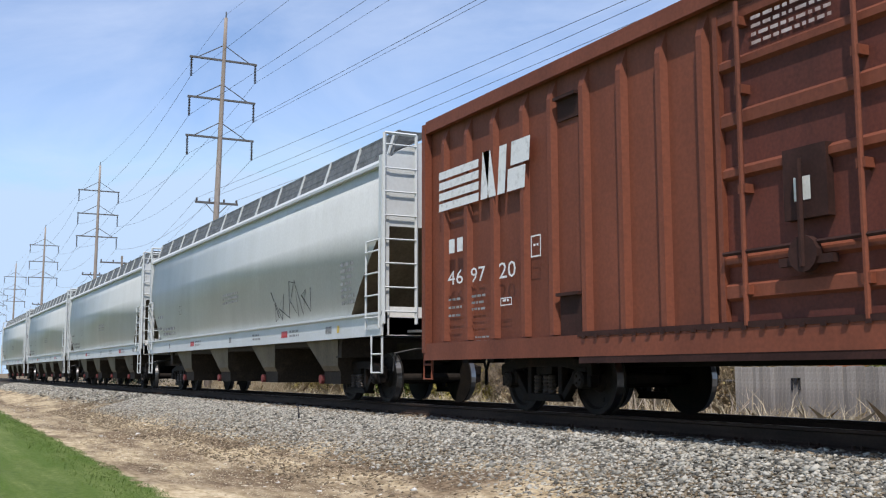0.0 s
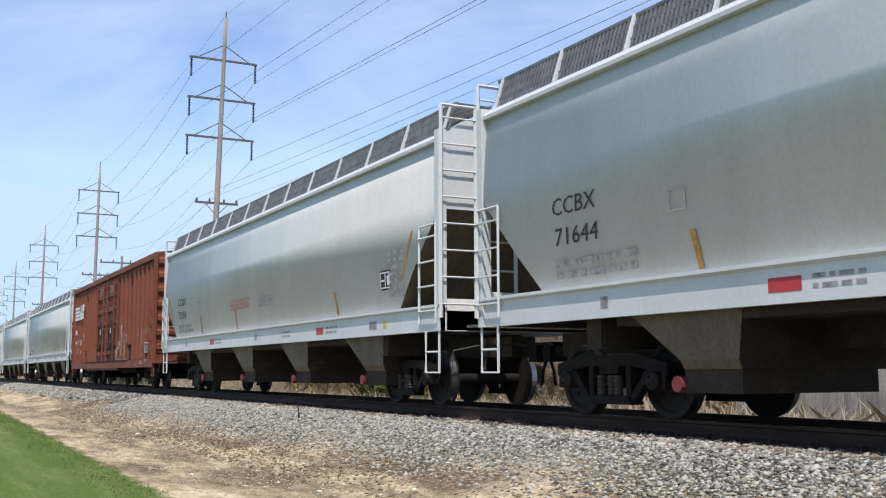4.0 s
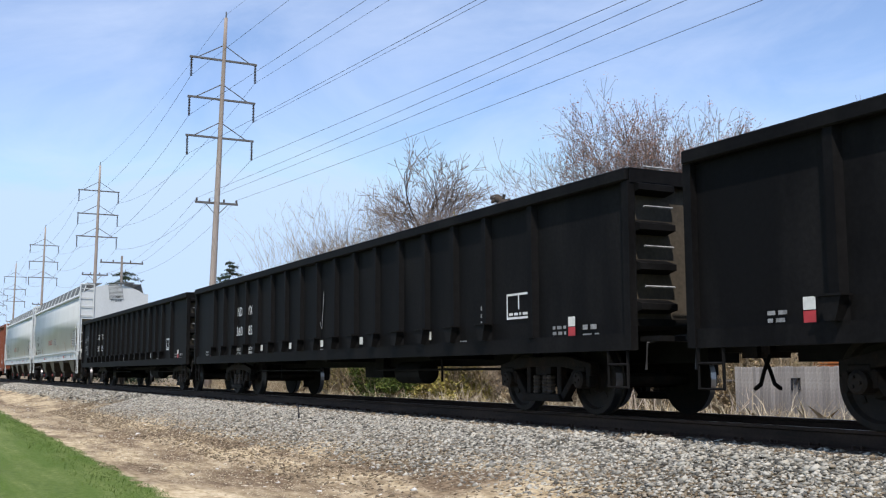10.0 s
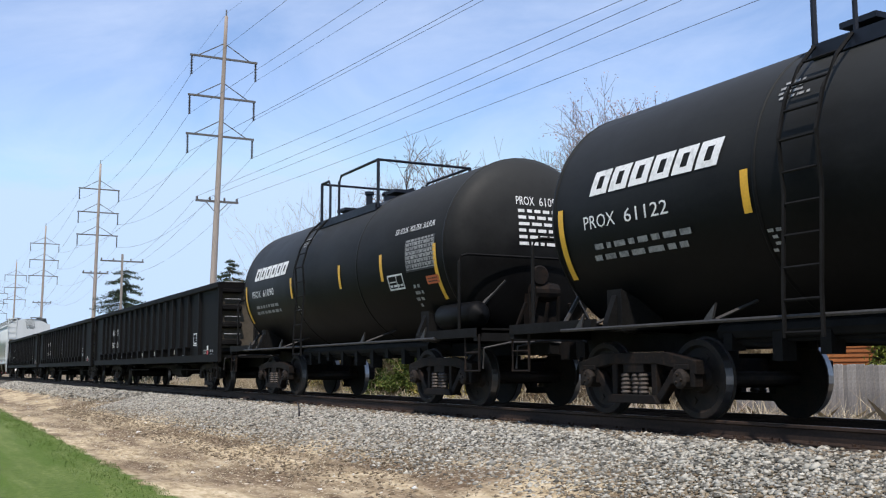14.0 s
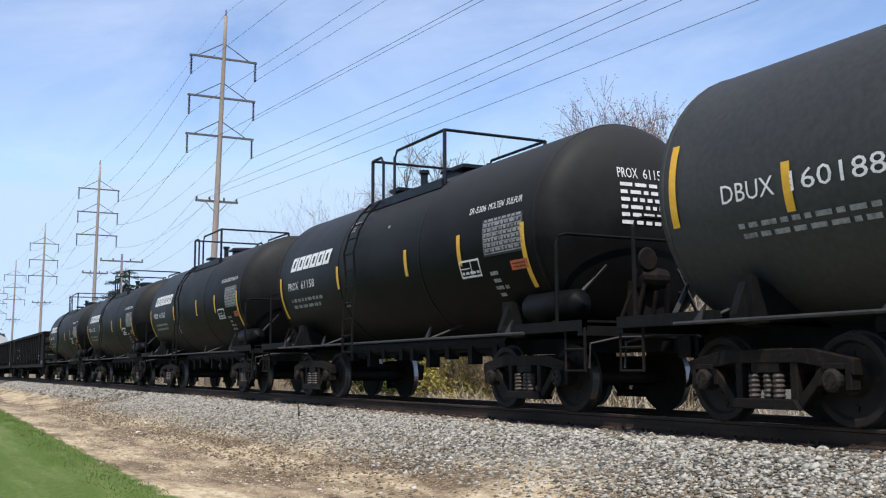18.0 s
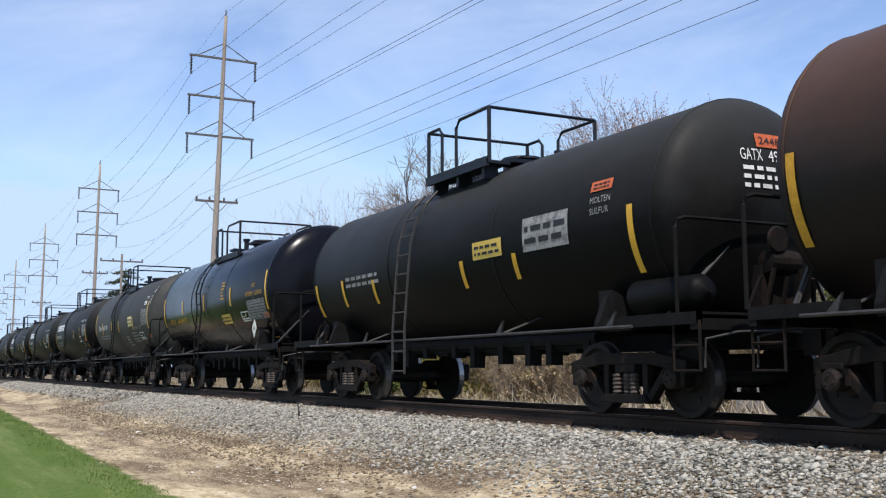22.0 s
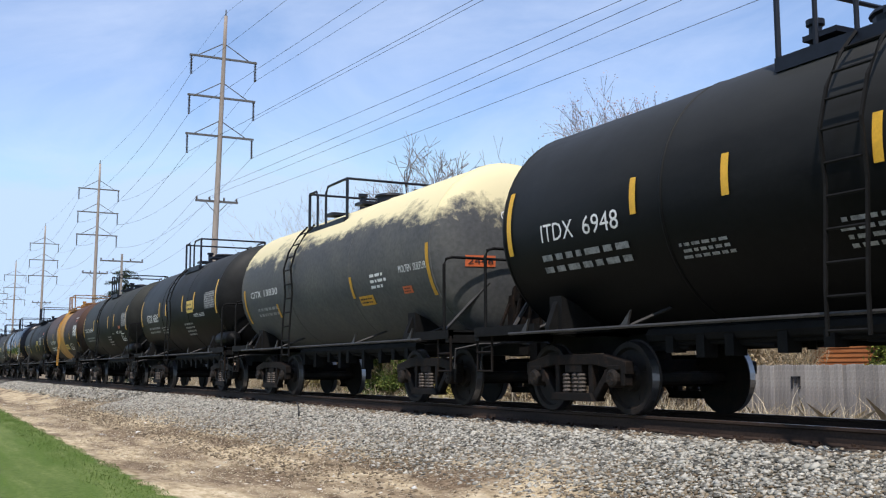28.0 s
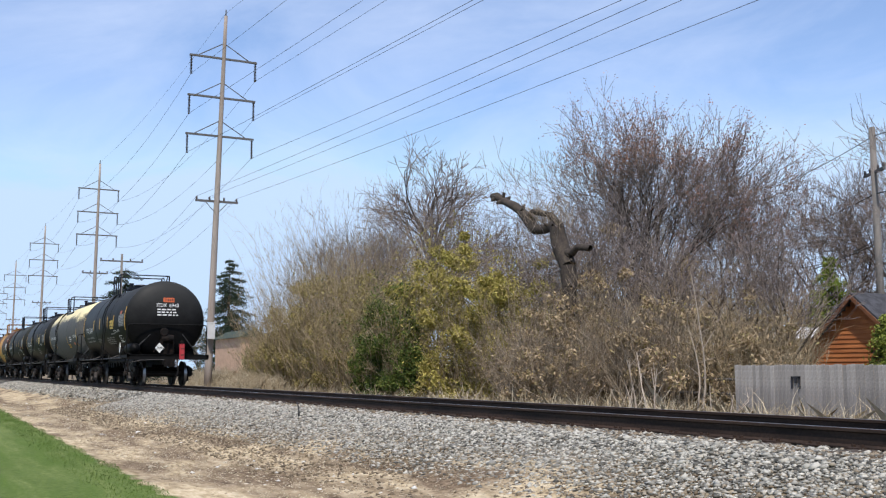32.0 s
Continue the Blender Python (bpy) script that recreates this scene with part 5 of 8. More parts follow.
    for x, z0, z1, m, lab in ([(x, 1.06, 1.19, M_PLACARD, pale) for x in (5.95, 7.95, 9.85, 11.85, 14.6, 16.4)] + [(1.5, 1.12, 1.24, M_PLACARD, pale), (18.55, 1.12, 1.24, M_PLACARD, pale), (1.5, 0.98, 1.11, M_RED, red), (18.55, 0.97, 1.11, M_RED, red)]):
        bm = bmesh.new()
        add_bar(bm, x - L, x + 0.15 - L, z0, z1, mp, cuts=1)
        part("reflector", bm, m, car, lab)
    bm = bmesh.new()
    if number.endswith("015"):
        for text, xa, xb, z, h in (("HI", 0.59, 0.91, 1.88, 0.21), ("10U", 1.12, 1.66, 1.94, 0.25), ("DUG", 0.68, 1.22, 1.54, 0.22), ("FU", 1.10, 1.38, 1.33, 0.16), ("R", 1.65, 1.80, 1.30, 0.18)):
            add_text(bm, text, xa - L, z, h, mp, xb - xa)
        add_strokes(bm, [(0.36 - L, 1.92), (0.5 - L, 1.94)], 0.02, mp)
        add_strokes(bm, [(0.82 - L, 1.38), (0.94 - L, 1.38)], 0.02, mp)
    elif number.endswith("185"):
        add_strokes(bm, [(9.82 - L, 1.55), (9.92 - L, 1.42), (10.02 - L, 2.15)], 0.03, mp)
    else:
        add_strokes(bm, [(5.45 - L, 2.05), (5.55 - L, 1.5), (5.6 - L, 1.1)], 0.03, mp)
        add_strokes(bm, [(5.3 - L, 1.95), (5.4 - L, 1.75), (5.55 - L, 2.0), (5.75 - L, 1.8), (5.85 - L, 2.0)], 0.03, mp)
    part("chalk_marks", bm, M_DIM, car, "thin chalk scrawl")


# ------------------------------------------------------------------ tank car
def tank_car(u, half, spec, face):
    """half: half of the straight shell; face: half the coupled length."""
    rng = random.Random(int(u) * 7)
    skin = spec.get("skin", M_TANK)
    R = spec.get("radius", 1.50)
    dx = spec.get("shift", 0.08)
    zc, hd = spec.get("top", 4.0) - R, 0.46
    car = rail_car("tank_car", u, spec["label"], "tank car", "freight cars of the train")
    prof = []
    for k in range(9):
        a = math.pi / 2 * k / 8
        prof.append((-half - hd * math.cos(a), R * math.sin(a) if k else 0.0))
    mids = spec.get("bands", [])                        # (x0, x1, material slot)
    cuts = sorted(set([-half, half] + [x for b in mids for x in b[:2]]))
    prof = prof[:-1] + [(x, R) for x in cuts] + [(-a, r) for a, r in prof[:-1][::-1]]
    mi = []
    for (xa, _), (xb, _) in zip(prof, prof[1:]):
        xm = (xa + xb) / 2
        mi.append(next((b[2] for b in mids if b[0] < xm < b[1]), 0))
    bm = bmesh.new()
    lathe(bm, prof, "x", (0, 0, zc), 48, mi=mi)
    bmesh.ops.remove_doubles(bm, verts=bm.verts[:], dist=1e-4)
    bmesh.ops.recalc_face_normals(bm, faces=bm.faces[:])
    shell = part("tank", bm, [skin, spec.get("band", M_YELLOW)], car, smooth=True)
    for x in (-half, half, *spec.get("seams", (-half * 0.33, half * 0.34))):
        bm = bmesh.new()
        lathe(bm, [(x - 0.025, R), (x - 0.02, R + 0.008), (x + 0.02, R + 0.008), (x + 0.025, R)], "x", (0, 0, zc), 48)
        bmesh.ops.recalc_face_normals(bm, faces=bm.faces[:])
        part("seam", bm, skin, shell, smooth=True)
    mp = tank_map(R + 0.010, zc, dx)
    mq = tank_map(R + 0.016, zc, dx)

    def arc(z):
        """Height above the rails to length along the skin."""
        return R * math.asin(max(-0.98, min(0.98, (z - zc) / R)))

    # reflective strips
    for x, za, zb in spec["strips"]:
        bm = bmesh.new()
        add_bar(bm, x - 0.055, x + 0.055, arc(za), arc(zb), mp, cuts=8)
        part("reflective_strip", bm, spec.get("strip_mat", M_STRIPE), car, "yellow reflective strip")
    # letters
    for text, x0, x1, z, h, m in spec["text"]:
        n, k = len(text), 0
        for word in text.split():
            bm = bmesh.new()
            add_text(bm, word, x0 + (x1 - x0) * k / n, arc(z), h, mp, (x1 - x0) * (len(word) - 0.12) / n)
            if h >= 0.14:
                bm.verts.index_update()
                letters(bm, m, car)
            else:
                part("lettering", bm, m, car)
            k += len(word) + 1
    if spec.get("slanted"):                            # reporting marks that climb the shell
        text, x0, z, length, h = spec["slanted"]
        bm = bmesh.new()
        low = arc(z)
        add_text(bm, text, 0, 0, h, lambda a, b: mp(x0 - b - a * 0.10, low + a), length)
        part("lettering", bm, M_WHITE, car)
    if spec.get("emblem"):
        bm = bmesh.new()
        x0, x1, z, h = spec["emblem"]
        w, sl, b0 = (x1 - x0) / 6, 0.28, arc(z)
        for k in range(6):                             # six slanted hollow blocks
            xa = x0 + k * w
            add_bar(bm, xa, xa + w * 0.30, b0, b0 + h, mp, slant=sl, cuts=3)
            add_bar(bm, xa + w * 0.58, xa + w * 0.88, b0, b0 + h, mp, slant=sl, cuts=3)
            for zz, hh in ((0.76, 0.24), (0.0, 0.24)):
                add_bar(bm, xa + w * 0.30 + sl * h * zz, xa + w * 0.58 + sl * h * zz, b0 + h * zz, b0 + h * (zz + hh), mp, slant=sl, cuts=1)
        part("emblem", bm, M_WHITE, car, "white slanted block emblem")
    for x0, x1, za, zb, rows, m in spec.get("notes", []):
        bm = bmesh.new()
        a, b = arc(za), arc(zb)
        for i in range(rows):
            zz = a + (b - a) * (i + 0.2) / rows
            add_words(bm, x0 + rng.uniform(0, 0.1), x1 - rng.uniform(0, 0.2), zz, (b - a) / rows * 0.5, mp, rng)
        tagged(part("stencil_text", bm, m, car), kind="stuff")
    for x0, x1, za, zb, m in spec.get("plates", []):
        bm = bmesh.new()
        add_bar(bm, x0, x1, arc(za), arc(zb), mp, cuts=4)
        part("notice_plate", bm, m, car)
        bm = bmesh.new()
        h = (arc(zb) - arc(za))
        for i in range(2):
            add_words(bm, x0 + 0.06, x1 - 0.06, arc(za) + h * (0.22 + 0.36 * i), h * 0.16, mq, rng)
        tagged(part("plate_lettering", bm, M_LETTER_BLACK, car), kind="stuff")
    for x0, x1, za, zb in spec.get("boxes", []):
        bm = bmesh.new()
        a, b = arc(za), arc(zb)
        add_outline(bm, x0, x1, a, b, 0.03, mp)
        add_bar(bm, x0 + (x1 - x0) * 0.55, x0 + (x1 - x0) * 0.55 + 0.02, a, b, mp)
        add_bar(bm, x0 + 0.04, x0 + (x1 - x0) * 0.5, a + (b - a) * 0.5, a + (b - a) * 0.56, mp, cuts=1)
        add_words(bm, x0 + 0.05, x1 - 0.05, a + (b - a) * 0.2, 0.04, mp, rng)
        part("stencil_frame", bm, M_WHITE, car)
    for x0, x1, za, zb, m in spec.get("tables", []):
        bm = bmesh.new()
        a, b = arc(za), arc(zb)
        add_bar(bm, x0 - 0.03, x1 + 0.03, a - 0.03, b + 0.04, tank_map(R + 0.007, zc, dx), cuts=6)
        part("table_panel", bm, M_LETTER_BLACK, car)
        bm = bmesh.new()
        for i in range(7):
            z = a + (b - a) * i / 6.5
            add_bar(bm, x0, x1, z, z + 0.016, mp, cuts=1)
            add_words(bm, x0 + 0.03, x1 - 0.03, z + 0.035, 0.035, mp, rng)
        for i in range(5):
            x = x0 + (x1 - x0 - 0.016) * i / 4
            add_bar(bm, x, x + 0.016, a, b, mp)
        tagged(part("stencil_table", bm, m, car), kind="stuff")
    for x, z, r in spec.get("placards", []):
        bm = bmesh.new()
        prism(bm, [(x, z - r), (x + r * 0.8, z), (x, z + r), (x - r * 0.8, z)], "y", -1.520, -1.512)
        bmesh.ops.recalc_face_normals(bm, faces=bm.faces[:])
        pl = part("placard", bm, M_PLACARD, car, "white diamond placard")
        bm = bmesh.new()
        add_text(bm, "2448", x - r * 0.42, z - 0.04, 0.09, flat_map(-1.526), r * 0.84)
        part("placard_number", bm, M_LETTER_BLACK, pl)
        bm = bmesh.new()
        box(bm, x - 0.03, x + 0.03, -1.512, -1.15, z - 0.03, z + 0.03)
        part("placard_bracket", bm, M_UNDER, pl)
    # walkway, dome and railing on top
    a0, a1, z0, z1 = spec.get("deck", (-1.4, 1.65, 3.66, 4.58))
    pm = spec.get("rail_mat", M_RAILING)
    bm = bmesh.new()
    for s in (-1, 1):
        box(bm, a0, a1, *sorted((s * 0.62, s * 1.04)), z0, z0 + 0.05)
        box(bm, a0, a1, *sorted((s * 1.0, s * 1.06)), z0 - 0.05, z0 + 0.10)
        for x in (a0 + 0.2, (a0 + a1) / 2, a1 - 0.2):
            box(bm, x - 0.04, x + 0.04, *sorted((s * 0.75, s * 1.0)), z0 - 0.22, z0)
    box(bm, a0, a0 + 0.45, -0.65, 0.65, zc + R - 0.03, zc + R + 0.03)
    box(bm, a1 - 0.45, a1, -0.65, 0.65, zc + R - 0.03, zc + R + 0.03)
    deck = part("top_platform", bm, pm, car)
    g0, g1 = a0 + 0.5, a0 + 1.0
    for s in (-1, 1):
        y = s * 1.0
        for pts in ([(a0, y, z0), (a0, y, z1)], [(a1, y, z0), (a1, y, z1)]):
            bm = bmesh.new()
            tube(bm, pts, 0.032, 6)
            part("post", bm, pm, deck)
        bm = bmesh.new()
        tube(bm, [(a0, y, z1), (g0 - 0.1, y, z1), (g0, y, z1 - 0.1), (g0, y, z0)], 0.027, 6)
        part("rail", bm, pm, deck)
        bm = bmesh.new()
        tube(bm, [(g1, y, z0), (g1, y, z1 - 0.12), (g1 + 0.12, y, z1), (a1, y, z1)], 0.027, 6)
        part("rail", bm, pm, deck)
    for x in (a0, a1):
        bm = bmesh.new()
        tube(bm, [(x, -1.0, z1), (x, 1.0, z1)], 0.027, 6)
        part("rail", bm, pm, deck)
    for nm, prof_, at_ in (("manway", [(zc + R - 0.05, 0.32), (zc + R + 0.12, 0.32), (zc + R + 0.14, 0.36), (zc + R + 0.18, 0.34), (zc + R + 0.22, 0.0)], (0.45, 0, 0)),
                           ("valve", [(zc + R - 0.05, 0.07), (zc + R + 0.25, 0.07), (zc + R + 0.27, 0.1), (zc + R + 0.33, 0.1), (zc + R + 0.33, 0.0)], (-0.5, -0.25, 0)),
                           ("vent_pipe", [(zc + R - 0.05, 0.06), (zc + R + 0.2, 0.06), (zc + R + 0.2, 0.0)], (1.2, 0.2, 0))):
        bm = bmesh.new()
        lathe(bm, prof_, "z", at_, 16)
        bmesh.ops.recalc_face_normals(bm, faces=bm.faces[:])
        part(nm, bm, pm, car)
    if spec.get("post_plate"):
        bm = bmesh.new()
        box(bm, a0 - 0.03, a0 + 0.20, -1.05, -1.03, z0 + 0.22, z0 + 0.72)
        part("sign_plate", bm, pm, deck)
    # side ladder, following the shell
    lx = spec.get("ladder", a0 + 0.05)
    lm = spec.get("ladder_mat", M_UNDER)
    path = [(-1.62, spec.get("ladder_foot", 0.85)), (-1.62, 1.25), (-1.56, zc - 0.3)] + [(-(R + 0.12) * math.cos(t), zc + (R + 0.12) * math.sin(t)) for t in (0.15, 0.4, 0.65, 0.85)]
    bm = bmesh.new()
    for dx in (0, 0.46):
        tube(bm, [(lx + dx, y, z) for y, z in path], 0.022, 5)
    lad = part("side_ladder", bm, lm, car)
    seg = [math.hypot(b[0] - a[0], b[1] - a[1]) for a, b in zip(path, path[1:])]
    tot = sum(seg)
    for k in range(10):
        d, i = tot * (k + 0.15) / 10, 0
        while d > seg[i]:
            d -= seg[i]
            i += 1
        f = d / seg[i]
        y, z = path[i][0] + f * (path[i + 1][0] - path[i][0]), path[i][1] + f * (path[i + 1][1] - path[i][1])
        bm = bmesh.new()
        tube(bm, [(lx, y, z), (lx + 0.46, y, z)], 0.016, 5)
        part("rung", bm, lm, lad)
    # long handrail on stanchions
    bm = bmesh.new()
    tube(bm, [(-half + 0.2, -1.55, 1.05), (half - 0.2, -1.55, 1.05)], 0.022, 6)
    hr = part("side_rail", bm, M_PIPE, car, "thin grey side rail")
    for x in (-half + 0.6, -half * 0.45, half * 0.42, half - 0.6):
        bm = bmesh.new()
        prism(bm, [(x - 0.13, 1.04), (x + 0.02, 1.04), (x + 0.09, 1.24)], "y", -1.55, -1.52)
        tube(bm, [(x, -1.53, 1.05), (x, -0.7, 1.35)], 0.02, 4)
        part("stanchion", bm, M_PIPE, hr)
    # stub sills, bolsters, cradle
    for s in (-1, 1):
        xb = s * (half - 1.0)
        bm = bmesh.new()
        box(bm, *sorted((s * (half - 2.2), s * (face - 0.45))), -0.24, 0.24, 0.80, 1.16)
        part("stub_sill", bm, M_UNDER, car)
        bm = bmesh.new()
        prism(bm, [(-1.32, 1.02), (1.32, 1.02), (1.32, zc - R + 0.52), (1.05, zc - R + 0.40), (0.6, zc - R + 0.11), (0, zc - R - 0.01), (-0.6, zc - R + 0.11), (-1.05, zc - R + 0.40), (-1.32, zc - R + 0.52)], "x", xb - 0.14, xb + 0.14)
        for q in (-1, 1):
            prism(bm, [(q * 1.05, 1.0), (q * 1.46, 1.05), (q * 1.46, 1.12), (q * 1.30, 1.50), (q * 1.22, 1.50), (q * 1.05, 1.3)], "x", xb - 0.05, xb + 0.05)
        bmesh.ops.recalc_face_normals(bm, faces=bm.faces[:])
        part("bolster", bm, M_UNDER, car)
        # end platform with its railing and grab irons
        ep0, ep1 = s * (half - 0.2), s * (face - 0.42)
        bm = bmesh.new()
        box(bm, *sorted((ep0, ep1)), -1.52, 1.52, 1.10, 1.14)
        box(bm, *sorted((ep1 - s * 0.10, ep1)), -1.52, 1.52, 0.98, 1.17)
        for q in (-1, 1):
            box(bm, *sorted((ep0 - s * 0.6, ep1)), *sorted((q * 1.44, q * 1.53)), 1.04, 1.17)
        part("end_platform", bm, M_UNDER, car)
        bm = bmesh.new()
        xr, zr = s * (half + hd + 0.07), zc - 0.19
        tube(bm, [(xr, -1.50, 1.15), (xr, -1.50, zr - 0.12), (xr, -1.46, zr - 0.03), (xr, -1.36, zr), (xr, 1.36, zr), (xr, 1.46, zr - 0.03), (xr, 1.50, zr - 0.12), (xr, 1.50, 1.15)], 0.024, 6)
        part("end_railing", bm, M_UNDER, car)
        for q in (-1, 1):
            bm = bmesh.new()
            tube(bm, [(s * (half + 0.1), q * 1.3, 1.15), (s * (half + hd * 0.8), q * 0.6, 1.95)], 0.03, 5)
            part("end_brace", bm, M_PIPE, car)
        stirrup(car, min(ep1, ep1 - s * 0.42), max(ep1, ep1 - s * 0.42), -1.48, 0.55, 1.08, M_FRAME)
        coupler(car, s * (face - 0.52), s, s * face)
        bogie(car, s * (half - 1.0))
    if spec.get("reservoir", True):
        bm = bmesh.new()
        lathe(bm, [(-0.66, 0.0), (-0.60, 0.15), (-0.53, 0.20), (0.53, 0.20), (0.60, 0.15), (0.66, 0.0)], "x", (half + 0.05, -1.20, 1.40), 18)
        bmesh.ops.recalc_face_normals(bm, faces=bm.faces[:])
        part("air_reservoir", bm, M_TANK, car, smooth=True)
    bm = bmesh.new()
    lathe(bm, [(-0.24, 0.0), (-0.22, 0.13), (0.0, 0.16), (0.22, 0.13), (0.24, 0.0)], "y", (half + hd + 0.10, 0.0, 1.78), 14)
    box(bm, half + 0.35, half + hd + 0.05, -0.25, 0.25, 1.2, 1.75)
    for k in range(5):
        tube(bm, [(half + hd + 0.1, -0.5 + k * 0.25, 1.25), (half + hd + 0.2, -0.4 + k * 0.2, 1.6 + 0.1 * (k % 2))], 0.03, 5)
    bmesh.ops.recalc_face_normals(bm, faces=bm.faces[:])
    part("brake_gear", bm, M_FRAME, car)
    bm = bmesh.new()
    lathe(bm, [(-0.02, 0.14), (0.0, 0.16), (0.02, 0.14)], "x", (half + hd + 0.22, -0.15, 2.02), 18)
    part("brake_wheel", bm, M_FRAME, car)
    bm = bmesh.new()
    for x in (-half * 0.55, -half * 0.28, 0.3, half * 0.2, half * 0.42):
        tube(bm, [(x, -0.6, zc - R - 0.02), (x, -0.6, 0.85), (x + 0.5, -0.6, 0.82)], 0.03, 5)
        tube(bm, [(x + 0.25, 0.2, zc - R + 0.03), (x + 0.25, 0.2, 0.78)], 0.06, 6)
    part("bottom_valves", bm, M_UNDER, car)
    for y, z, r in ((-0.62, 0.98, 0.10), (0.55, 0.95, 0.10), (-0.15, 1.02, 0.12)):
        bm = bmesh.new()
        tube(bm, [(-half + 2.1, y, z), (half - 2.1, y, z)], r, 8)
        part("heating_pipe", bm, M_UNDER, car)
    bm = bmesh.new()
    for k in range(9):
        x = -half + 2.4 + k * (2 * half - 4.8) / 8 + rng.uniform(-0.2, 0.2)
        d = rng.uniform(0.12, 0.34)
        box(bm, x - 0.07, x + 0.07, -0.72, -0.52, 0.92 - d, 0.96)
    tube(bm, [(-half + 1.9, -0.62, 0.88), (half - 1.9, -0.62, 0.88)], 0.03, 5)
    tube(bm, [(-half + 1.9, 0.5, 0.84), (half - 1.9, 0.5, 0.84)], 0.03, 5)
    box(bm, -0.2, 0.2, -0.25, 0.25, 0.85, zc - R + 0.12)
    part("bottom_piping", bm, M_UNDER, car)
    # writing on the trailing head
    em = end_map(half + 0.012, hd, R, zc)
    if spec.get("end"):
        txt, m = spec["end"]
        k, ez, lines = 0, spec.get("end_z", 2.98), spec.get("end_lines", 3)
        for word in txt.split():
            bm = bmesh.new()
            add_text(bm, word, -0.40 + 0.84 * k / len(txt), ez, 0.14, em, 0.84 * (len(word) - 0.12) / len(txt))
            part("lettering", bm, m, car)
            k += len(word) + 1
        bm = bmesh.new()
        for i in range(lines):
            add_words(bm, -0.38, 0.40, ez - 0.12 - i * 0.105, 0.05, em, rng)
        tagged(part("stencil_text", bm, m, car), kind="stuff")
    if spec.get("end_orange"):
        bm = bmesh.new()
        oy, oz, w, h = spec["end_orange"]
        if oz > 3:
            oy, oz, w = oy + 0.06, oz - 0.17, w - 0.08
        add_bar(bm, oy, oy + w, oz, oz + h, em, cuts=2)
        op = part("hazard_plate", bm, M_ORANGE, car, "orange hazard plate")
        bm = bmesh.new()
        add_text(bm, "2448", oy + 0.04, oz + 0.04, h - 0.08, end_map(half + 0.020, hd, R, zc), w - 0.08)
        part("plate_number", bm, M_LETTER_BLACK, op)
    if spec.get("end_placard"):
        py, pz = spec["end_placard"]
        bm = bmesh.new()
        x = half + hd + 0.42
        bm.faces.new([bm.verts.new((x, py + dy, pz + dz)) for dy, dz in ((0, -0.19), (0.17, 0), (0, 0.19), (-0.17, 0))])
        pl = part("placard", bm, M_PLACARD, car, "white diamond hazard placard")
        bm = bmesh.new()
        add_text(bm, "2448", py - 0.11, pz - 0.04, 0.09, end_map(x + 0.006), 0.22)
        part("placard_number", bm, M_LETTER_BLACK, pl)
    if spec.get("marker"):
        bm = bmesh.new()
        x = face - 0.15
        box(bm, x - 0.12, x, 0.36, 0.54, 0.98, 1.58)
        bmesh.ops.bevel(bm, geom=bm.edges[:], offset=0.02, segments=1, affect='EDGES')
        eot = part("rear_marker", bm, M_RED, car, "red end-of-train marker box")
        bm = bmesh.new()
        for z in (1.12, 1.36):
            box(bm, x, x + 0.006, 0.39, 0.51, z, z + 0.06)
        part("marker_panel", bm, M_CAPSTAN, eot)
        bm = bmesh.new()
        lathe(bm, [(-0.03, 0.06), (0.03, 0.06)], "x", (x, 0.43, 1.64), 12)
        part("marker_lamp", bm, M_FRAME, eot)


boxcar(-14.62, 3.60)
for u0, u1, num, art in ((-94.2, -75.7, "", 0), (-73.8, -56.0, "", 0), (-54.8, -36.9, "", 0), (-35.50, -16.35, "", 1), (5.0, 24.15, "72956", 0), (25.40, 44.35, "71644", 0)):
    hopper(u0, u1, num, art=art)
for u0, n in ((45.62, "360 015"), (66.50, "360 185"), (87.38, "360 135")):
    gondola(u0, u0 + 19.85, n)

WHT, DIM, YEL = M_WHITE, M_DIM, M_LETTER_YEL
PROC_STRIPS = [(-5.22, 1.70, 2.58), (-1.95, 2.11, 2.55), (0.87, 2.12, 2.57), (2.84, 2.11, 2.58), (4.93, 1.68, 2.56)]


def procor(number):
    return dict(label="black molten-sulfur tank car with a white slanted emblem", strips=PROC_STRIPS, emblem=(-4.60, -2.30, 2.67, 0.30),
                text=[("PROX " + number, -4.72, -3.12, 2.27, 0.16, WHT), ("SR-5206 MOLTEN SULFUR", 3.38, 4.88, 2.86, 0.10, WHT)],
                notes=[(-4.66, -2.8, 1.86, 2.12, 2, DIM), (3.88, 4.3, 1.60, 2.0, 4, DIM), (-1.70, -1.18, 3.18, 3.40, 4, DIM), (-1.80, -1.50, 1.70, 1.95, 4, DIM)],
                boxes=[(3.05, 3.66, 1.93, 2.19)], tables=[(3.86, 4.92, 2.21, 2.68, DIM)], plates=[(4.51, 4.95, 1.94, 2.07, M_ORANGE)],
                end=("PROX " + number, WHT), end_z=3.16, end_lines=6, deck=(-1.35, 1.66, 3.64, 4.57))


for u, n in ((114.67, "61090"), (128.4, "61122"), (142.0, "61052"), (155.65, "61158")):
    sp = procor(n)
    if n == "61052":
        sp["end_orange"], sp["end_placard"] = (0.55, 2.42, 0.40, 0.13), (0.95, 1.75)
    if n == "61158":
        sp["strips"] = [(-5.22, 1.70, 2.58), (-1.85, 2.12, 2.56), (1.22, 2.12, 2.56), (3.10, 2.12, 2.59), (4.93, 1.68, 2.56)]
        sp["deck"] = (-1.22, 1.78, 3.64, 4.57)
        sp["notes"].append((0.25, 0.5, 2.92, 3.12, 2, DIM))
    tank_car(u, 5.30, sp, 6.82)

